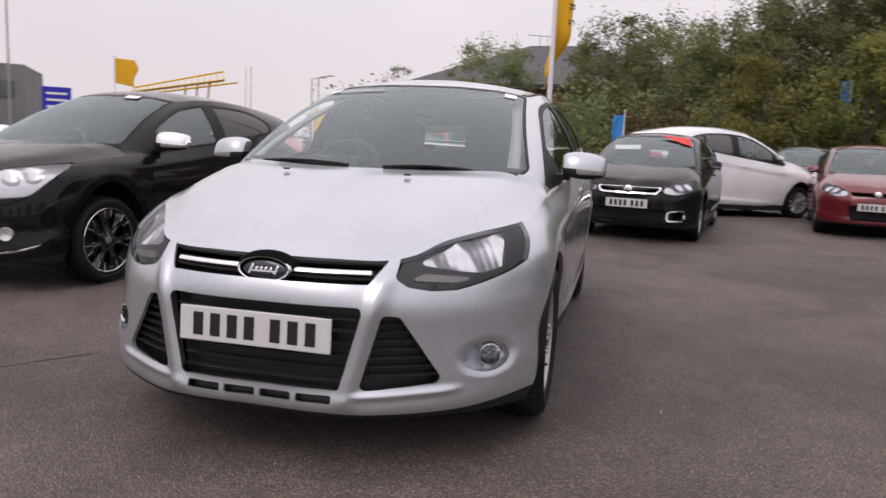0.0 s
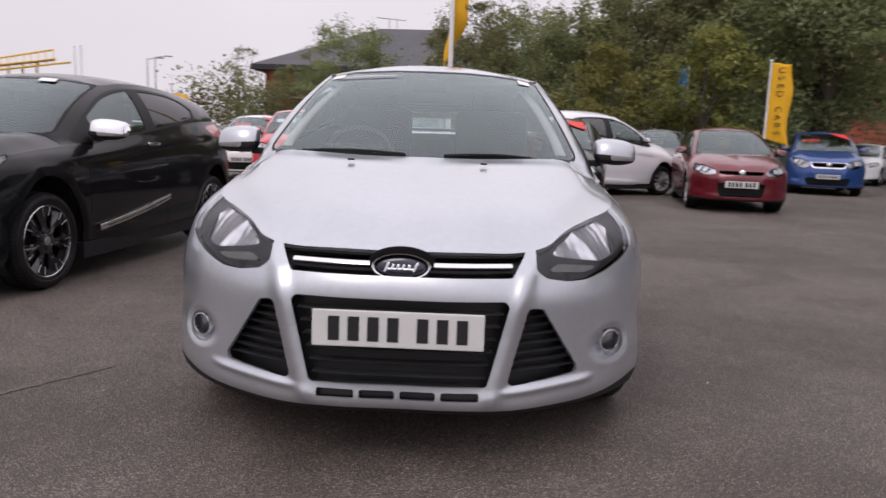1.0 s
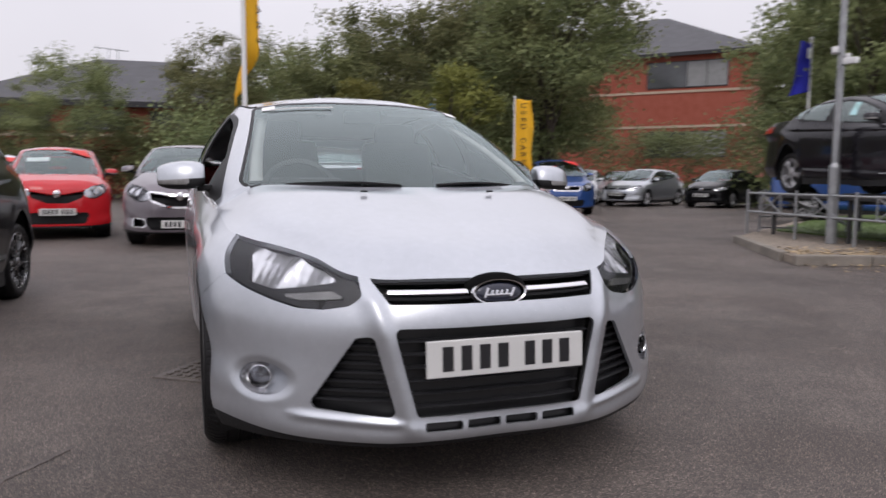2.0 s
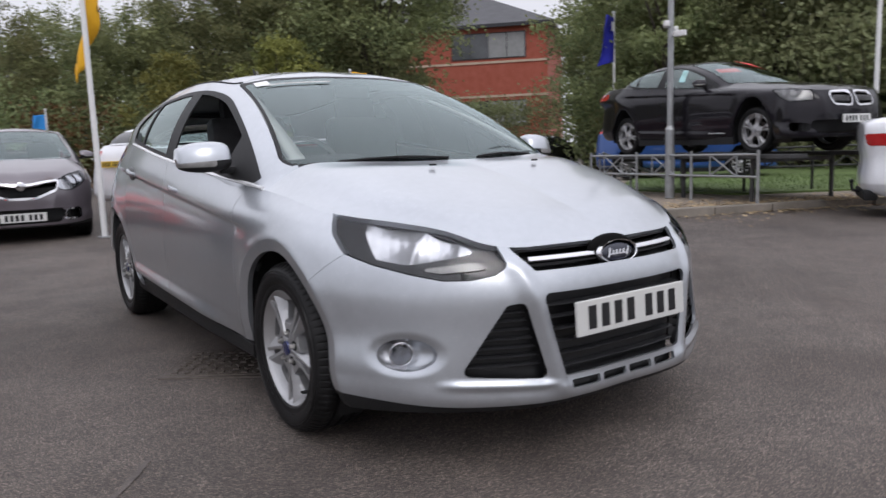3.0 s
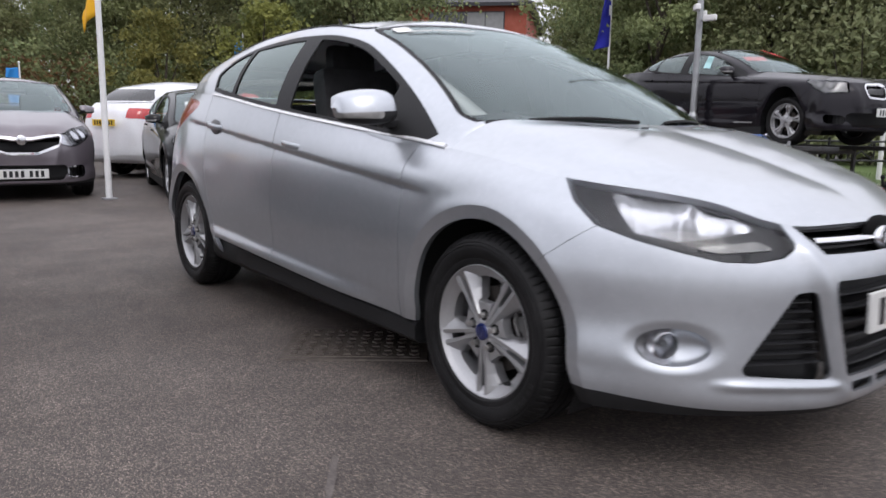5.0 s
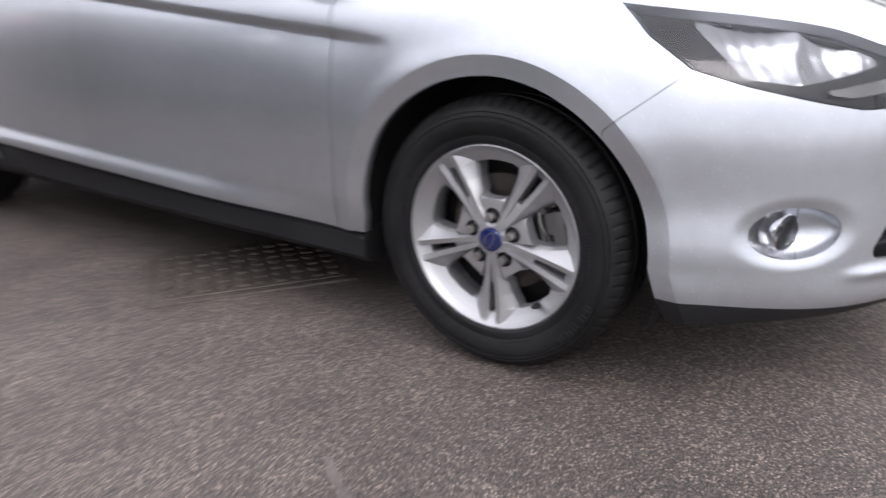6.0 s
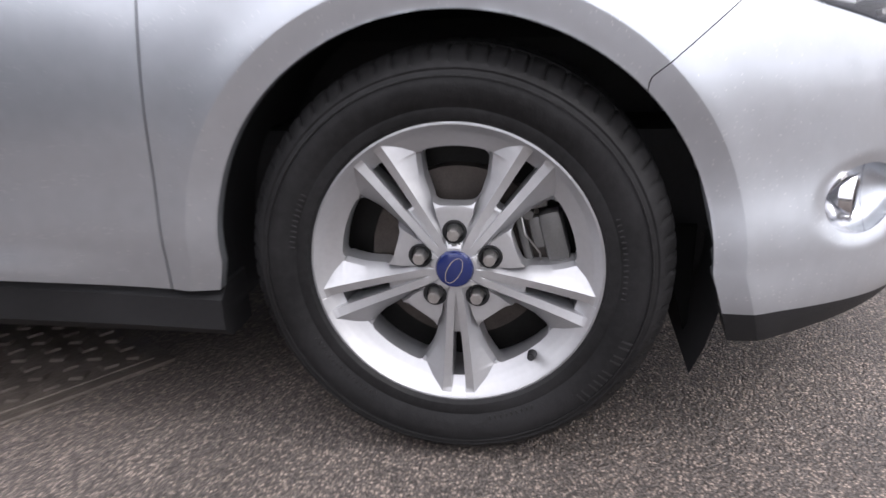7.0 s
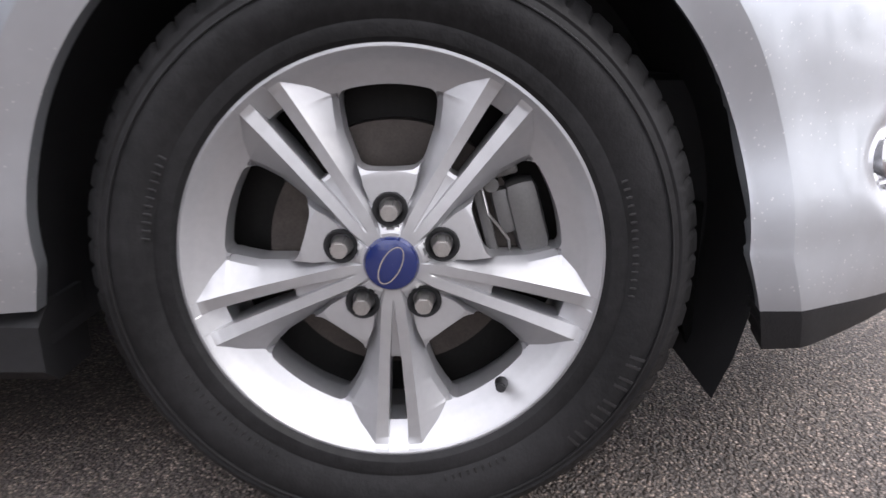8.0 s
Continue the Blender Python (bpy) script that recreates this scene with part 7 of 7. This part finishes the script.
cloth(p, 2.25, 4.9, .50, 55, FLAG_YELLOW, .07, -.10, .45, "yellow flag with dark lettering", 75)
spelled(p, "USED CARS", .24 * math.cos(radians(55)) + .06, .24 * math.sin(radians(55)) - .05, 4.75, .215, .20, 55, FLAG_INK)
p = flag_pole("flagpole", "slim pole with yellow sales flag", (7.75, 15.45, 0), 3.25, .03)
cloth(p, 1.35, 3.2, .48, -8, FLAG_YELLOW, .08, 0, -.15, "yellow flag lettered for used cars")
spelled(p, "USED CARS", .17, -.07, 3.02, .19, .22, -8, FLAG_INK)
for x, y, z0, z1, turn, w, h in ((8.05, 23.0, 2.6, 3.8, 185, .30, 4.2), (1.1, 22.2, 1.2, 2.45, 195, .35, 2.6)):
    p = flag_pole("flagpole", "slim white pole with light blue flag", (x, y, 0), h, .03)
    cloth(p, z0, z1, w, turn, FLAG_BLUE, .05, 0, .1, "light blue flag")
p = flag_pole("flagpole", "white pole with deep blue flag and pale crest", (17.4, 14.7, 0), 5.35, .05)
cloth(p, 3.75, 5.2, .95, 205, FLAG_NAVY, .08, -.3, .3, "deep blue flag")
part("crest", box_bm((.26, .012, .3), (-.32, -.24, 4.85), .004, Matrix.Rotation(radians(25), 4, "Z")), PAPER, p, "pale crest as a plain shape")
flag_pole("flagpole", "plain white flagpole on the lawn", (12.6, 4.1, .0), 7.0, .045)
for x, y in ((-20.3, 36.5), (-20.9, 37.0)):
    flag_pole("flagpole", "tall white flagpole far off", (x, y, 0), 5.3, .05)
p = flag_pole("flagpole", "far pole with square yellow flag", (-23.6, 28.9, 0), 4.9, .04)
cloth(p, 3.6, 4.8, .95, 35, FLAG_YELLOW, .05, 0, 0, "square yellow flag")
p = flag_pole("flagpole", "slim pole with small yellow flag", (-7.9, 17.4, 0), 2.3, .03)
cloth(p, 1.45, 2.05, .42, 10, FLAG_YELLOW, .06, 0, 0, "yellow flag")
sign = empty("totem_sign", pose(-28.7, 30.8, 0, 0, 0, 40), "purple-blue totem sign with pale lines", "sign")
part("panel", box_bm((1.4, .2, 1.5), (0, 0, 2.7), .03), FLAG_NAVY, sign)
for k in range(3):
    part("text_bar", box_bm((1.0, .02, .12), (0, -.112, 3.1 - .35 * k)), PAPER, sign)
part("leg", box_bm((.9, .16, 1.96), (0, 0, .98), .02), GALVANISED, sign)


def lamp_post(name, label, at, height, arm):
    ob = empty(name, Matrix.Translation(at), label, "street lamp")
    bm = tube_bm((0, 0, 0), (0, 0, 1.1), .075, .075, 14)
    tube_bm((0, 0, 1.1), (0, 0, 1.16), .075, .05, 14, bm)
    tube_bm((0, 0, 1.16), (0, 0, height), .05, .042, 14, bm)
    part("post", bm, GALVANISED, ob, "", True)
    if arm:
        part("arm", tube_bm((0, 0, height), (arm, 0, height + .12), .035, .03, 10), GALVANISED, ob, "", True)
        part("lantern", box_bm((.55, .22, .10), (arm + .2, 0, height + .12), .03), GALVANISED, ob)
    return ob


post = lamp_post("lamp_post", "grey steel lamp post carrying security cameras", (7.95, 5.1, .11), 7.5, 0)
for s, z, turn in ((-1, 2.70, 200), (1, 2.66, 20), (-1, 2.55, 255)):
    a = radians(turn)
    bm = tube_bm((.05 * math.cos(a), .05 * math.sin(a), z), (.16 * math.cos(a), .16 * math.sin(a), z + .02), .018, None, 8)
    cam_ob = part("camera_bracket", bm, GALVANISED, post)
    bm = box_bm((.20, .085, .09), (0, 0, 0), .02)
    bmesh.ops.transform(bm, matrix=Matrix.Translation((.22 * math.cos(a), .22 * math.sin(a), z + .02)) @ Matrix.Rotation(a + .4, 4, "Z"), verts=bm.verts)
    part("security_camera", bm, POLE_WHITE, cam_ob, "white security camera")
lamp_post("lamp_post", "far grey lamp post", (-26.8, 25.7, 0), 9.0, .0)
lamp_post("lamp_post", "far twin-arm lamp post", (-22.8, 52.1, 0), 6.3, .8)
lamp_post("lamp_post", "far lamp post with short arm", (-23.6, 52.6, 0), 6.2, .8)
mast = empty("roof_aerial", Matrix.Translation((-5.2, 50.8, 7.5)), "thin aerial masts over the roof ridge", "aerial")
for x in (0, .55):
    part("mast", tube_bm((x, 0, -.8), (x, 0, 2.0), .03, None, 6), GALVANISED, mast)
part("crossbar", tube_bm((-.9, 0, 2.0), (1.2, 0, 1.85), .03, None, 6), GALVANISED, mast)

block = empty("tower_block", pose(-47, 42.5, 0, 0, 0, 35), "far grey office block", "building")
part("wall", box_bm((9, 9, 5.7), (0, 0, 2.85), .02), material("grey_cladding", (0.16, 0.165, 0.17), .7, spread=.15, scale=.8), block)
for k in range(4):
    part("window", box_bm((1.5, .06, 1.2), (-3.2 + 2.1 * k, -4.53, 3.9)), BUILDING_GLASS, block)
canopy = empty("yellow_canopy", pose(-18.3, 26.3, 0, 0, 0, 33), "yellow lattice canopy on raking struts", "canopy")
for k in range(15):
    x = -1.9 + k * .27
    part("rib", tube_bm((x, -.5, 2.75 + k * .055), (x + .05, .5, 3.15 + k * .07), .025, None, 6), YELLOW_STEEL, canopy)
part("top_chord", tube_bm((-1.9, .5, 3.15), (1.95, .5, 4.15), .04, None, 8), YELLOW_STEEL, canopy)
part("bottom_chord", tube_bm((-1.9, -.5, 2.75), (2.5, -.5, 3.62), .04, None, 8), YELLOW_STEEL, canopy)
part("sheet", box_bm((4.0, .9, .05), (0, 0, 3.32), .01, Matrix.Rotation(radians(-11.5), 4, "Y")), YELLOW_STEEL, canopy)
for x in (-1.6, .3, .8, 1.3):
    part("strut", tube_bm((x - .25, 0, 0), (x, 0, 3.35 + x * .2), .04, None, 8), YELLOW_STEEL, canopy)


def island():
    """The raised bed with its kerb, gravel strip and grass."""
    outline = [(6.0, 3.86), (9.4, 2.62), (14.5, -.6), (26, 7.0), (25, 13), (14.0, 11.2), (7.6, 6.6)]
    n = len(outline)
    V = [(x, y, .004) for x, y in outline] + [(x, y, .10) for x, y in outline]
    F = [list(range(n, 2 * n))] + [[i, (i + 1) % n, (i + 1) % n + n, i + n] for i in range(n)]
    tagged(mesh_object("gravel_bed", V, F, GRAVEL, None, "", False), "pale gravel bed with dead leaves", "ground", kind="structure")
    inner = [(9.0, 4.6), (14.6, 1.2), (24.5, 7.6), (23.8, 12.4), (14.2, 10.9), (9.2, 7.4)]
    m = len(inner)
    V = [(x, y, .08) for x, y in inner] + [(x, y, .135) for x, y in inner]
    F = [list(range(m, 2 * m))] + [[i, (i + 1) % m, (i + 1) % m + m, i + m] for i in range(m)]
    tagged(mesh_object("lawn", V, F, GRASS, None, "", False), "mown green grass behind the fence", "grass", kind="structure")
    rng = np.random.default_rng(9)
    p = np.stack([rng.uniform(9.2, 15, 6000), rng.uniform(2.5, 9, 6000)], 1)
    p = p[polygon_distance(inner, p[:, 0], p[:, 1]) < -.05]
    k = len(p)
    a, h = rng.uniform(0, 6.28, k), rng.uniform(.03, .08, k)
    base = np.column_stack([p, np.full(k, .13)])
    side = np.column_stack([np.cos(a), np.sin(a), 0 * a]) * .006
    tip = base + np.column_stack([np.cos(a + 1) * .02, np.sin(a + 1) * .02, h])
    V = np.stack([base - side, base + side, tip], 1).reshape(-1, 3)
    tagged(mesh_object("grass", V, np.arange(3 * k).reshape(-1, 3).tolist(), GRASS, None, "", False), "short green grass blades on the lawn", "grass", kind="stuff")
    kerb = tagged(new("kerb"), "worn concrete kerb round the gravel bed", "kerb", kind="structure")
    data = None
    for (ax, ay), (bx, by) in zip(outline[:3], outline[1:4]):
        length, turn = math.hypot(bx - ax, by - ay), math.degrees(math.atan2(by - ay, bx - ax))
        for i in range(int(length / .915)):
            if data is None:
                stone = part("kerb_stone", box_bm((.905, .125, .15), (0, 0, .045), .015), KERB, kerb)
                data = stone.data
            else:
                stone = new("kerb_stone", data)
                stone.parent = kerb
            t = (i + .5) * .915 / length
            stone.matrix_basis = pose(ax + (bx - ax) * t, ay + (by - ay) * t, rng.uniform(-.006, .006), 0, 0, turn)
    (ax, ay), (bx, by) = outline[6], outline[0]
    length, turn = math.hypot(bx - ax, by - ay), math.degrees(math.atan2(by - ay, bx - ax))
    for i in range(int(length / .915)):
        stone = new("kerb_stone", data)
        stone.parent = kerb
        t = (i + .5) * .915 / length
        stone.matrix_basis = pose(ax + (bx - ax) * t, ay + (by - ay) * t, 0, 0, 0, turn)


island()


def fence(name, label, a, b, z, height, bays, mat):
    ob = empty(name, Matrix.Translation((a[0], a[1], z)), label, "fence")
    d = Vector((b[0] - a[0], b[1] - a[1], 0))
    for i in range(bays + 1):
        q = d * (i / bays)
        part("post", tube_bm(q, q + Vector((0, 0, height + .06)), .024, None, 10), mat, ob)
    for h in (height, height * .55):
        part("rail", tube_bm(Vector((0, 0, h)), d + Vector((0, 0, h)), .018, None, 8), mat, ob)
    for i in range(bays):
        lo, hi = d * ((i + .3) / bays), d * ((i + .7) / bays)
        for p_, q_ in ((lo, hi), (hi, lo)):
            part("brace", tube_bm(p_ + Vector((0, 0, height * .55)), q_ + Vector((0, 0, height)), .014, None, 6), mat, ob)
        for q in (lo, hi):
            part("upright", tube_bm(q + Vector((0, 0, height * .55)), q + Vector((0, 0, height)), .014, None, 6), mat, ob)
    return ob


fence("fence", "low galvanised fence with crossed braces", (7.60, 3.34), (8.25, 7.1), .10, .70, 3, GALVANISED)
fence("fence", "dark metal fence with crossed braces on the grass", (9.4, 4.7), (14.5, 1.6), .13, .72, 5, DARK_GREEN_METAL)
# galvanised steel with the shade under the saloon put into its colour
SHADED_RAMP_STEEL = material("shaded_ramp_steel", (0.07, 0.07, 0.072), 0.6, 0.4, spread=0.2, scale=8)
ramp = empty("display_ramp", pose(8.67, 3.39, .10, 0, 0, -12.5), "steel display ramp holding up the saloon", "ramp")
for s in (-.80, .80):
    part("runway", box_bm((.34, 4.4, .06), (s, 1.45, .665), .01), SHADED_RAMP_STEEL, ramp)
    for y in (.05, 1.5, 3.4):
        part("leg", box_bm((.05, .05, .64), (s, y, .32), .006), SHADED_RAMP_STEEL, ramp)
for y in (.05, 1.5, 3.4):
    part("cross_beam", box_bm((1.5, .06, .06), (0, y, .60), .006), SHADED_RAMP_STEEL, ramp)

steps = empty("step_frame", pose(8.75, 7.35, .10, 0, 0, -28), "small galvanised step frame at the ramp's end", "steps")
for x_ in (0, .62):
    part("post", box_bm((.035, .035, .74), (x_, 0, .37), .004), GALVANISED, steps)
for z_ in (.08, .28, .48, .68):
    part("rung", box_bm((.62, .03, .03), (.31, 0, z_), .004), GALVANISED, steps)
part("sloping_rail", tube_bm((.05, -.02, .74), (1.45, -.02, .16), .028, None, 10), GALVANISED, steps)
part("foot_post", tube_bm((1.45, -.02, 0), (1.45, -.02, .16), .02, None, 8), GALVANISED, steps)

# ---- fallen leaves along the kerb, grit on the asphalt ----
rng = np.random.default_rng(17)
k = 2600
t = rng.uniform(0, 1, k)
edge_a, edge_b = np.array([6.1, 3.9]), np.array([11.6, 1.3])
p = edge_a + (edge_b - edge_a) * t[:, None] + np.array([.43, .90]) * (np.abs(rng.normal(0, .55, k)) - .05 * rng.random(k))[:, None]
on_road = rng.random(k) < .35
p[on_road] -= np.array([.43, .90]) * rng.exponential(.25, on_road.sum())[:, None] * 1.2
h = np.where(((p - edge_a) @ np.array([.43, .90])) > .12, .108, .012)
a = rng.uniform(0, 6.28, k)
size = rng.uniform(.02, .045, k)
u = np.column_stack([np.cos(a), np.sin(a), rng.uniform(-.3, .3, k)]) * size[:, None]
v = np.column_stack([-np.sin(a), np.cos(a), rng.uniform(-.3, .3, k)]) * size[:, None] * .6
base = np.column_stack([p, h + .006])
V = np.stack([base - u, base + v, base + u, base - v], 1).reshape(-1, 3)
DEAD_LEAF = material("dead_leaf", (0.22, 0.13, 0.06), 0.9, spread=0.4, scale=9, second=(0.42, 0.33, 0.2))
tagged(mesh_object("fallen_leaves", V, np.arange(4 * k).reshape(-1, 4).tolist(), DEAD_LEAF, None, "", False), "brown and tan fallen leaves along the kerb", "leaves", kind="stuff")
k = 900
p = np.column_stack([rng.uniform(-4.5, 6, k), rng.uniform(-4.5, 6.5, k)])
r = rng.uniform(.0015, .0042, k) * (1 + (rng.random(k) < .08))
tet = np.array([(1, 0, -.4), (-.5, .87, -.4), (-.5, -.87, -.4), (0, 0, .9)])
V = np.concatenate([np.column_stack([x_ + tet[:, 0] * r_, y_ + tet[:, 1] * r_, r_ * .4 + tet[:, 2] * r_]) for (x_, y_), r_ in zip(p, r)])
F = [[4 * i + b for b in f] for i in range(k) for f in ((0, 1, 3), (1, 2, 3), (2, 0, 3), (0, 2, 1))]
tagged(mesh_object("grit", V, F, material("pale_grit", (0.33, 0.30, 0.27), 0.9, spread=0.3, scale=30), None, "", False), "small pale grit scattered on the asphalt", "grit", kind="stuff")

# ---- the inspection cover and the joint in the asphalt ----
IRON = material("cast_iron", (0.105, 0.088, 0.076), .5, .45, spread=.35, scale=20, bump=.3, bump_scale=120)
cover_at = pose(-1.08, .99, 0, 0, 0, math.degrees(math.atan2(.36, .27)))
cover = tagged(new("inspection_cover"), "rusty cast-iron inspection cover with raised studs", "manhole cover")
cover.matrix_basis = cover_at
part("frame", box_bm((.46, .62, .02), (.23, -.30, -.0025), .004), IRON, cover)
part("lid", box_bm((.40, .56, .02), (.23, -.30, .0005), .003), IRON, cover)
stud = None
for i in range(7):
    for j in range(10):
        if stud is None:
            ob = part("stud", box_bm((.030, .030, .010), (0, 0, .012), .004), IRON, cover)
            stud = ob.data
        else:
            ob = new("stud", stud)
            ob.parent = cover
        ob.matrix_basis = Matrix.Translation((.062 + i * .056, -.05 - j * .056, 0)) @ Matrix.Rotation(radians(45 if (i + j) % 2 else 0), 4, "Z")

JOINT = material("joint_asphalt", (0.112, 0.096, 0.088), 0.85, spread=0.35, scale=6, bump=0.5, bump_scale=200)
V, F = [], []
jr = random.Random(3)
for i in range(60):
    t = i / 59
    x, y = -1.95 + .62 * t, -.82 + .90 * t
    w = .007 + jr.uniform(0, .009)
    j = jr.uniform(-.006, .006)
    V += [(x - w * .82 + j, y + w * .57, .0035), (x + w * .82 + j, y - w * .57, .0035)]
    if i:
        F.append([2 * i - 2, 2 * i - 1, 2 * i + 1, 2 * i])
tagged(mesh_object("asphalt_joint", V, F, JOINT, None, "", False), "pale worn joint between two asphalt patches", "ground", kind="structure")

drop_store()
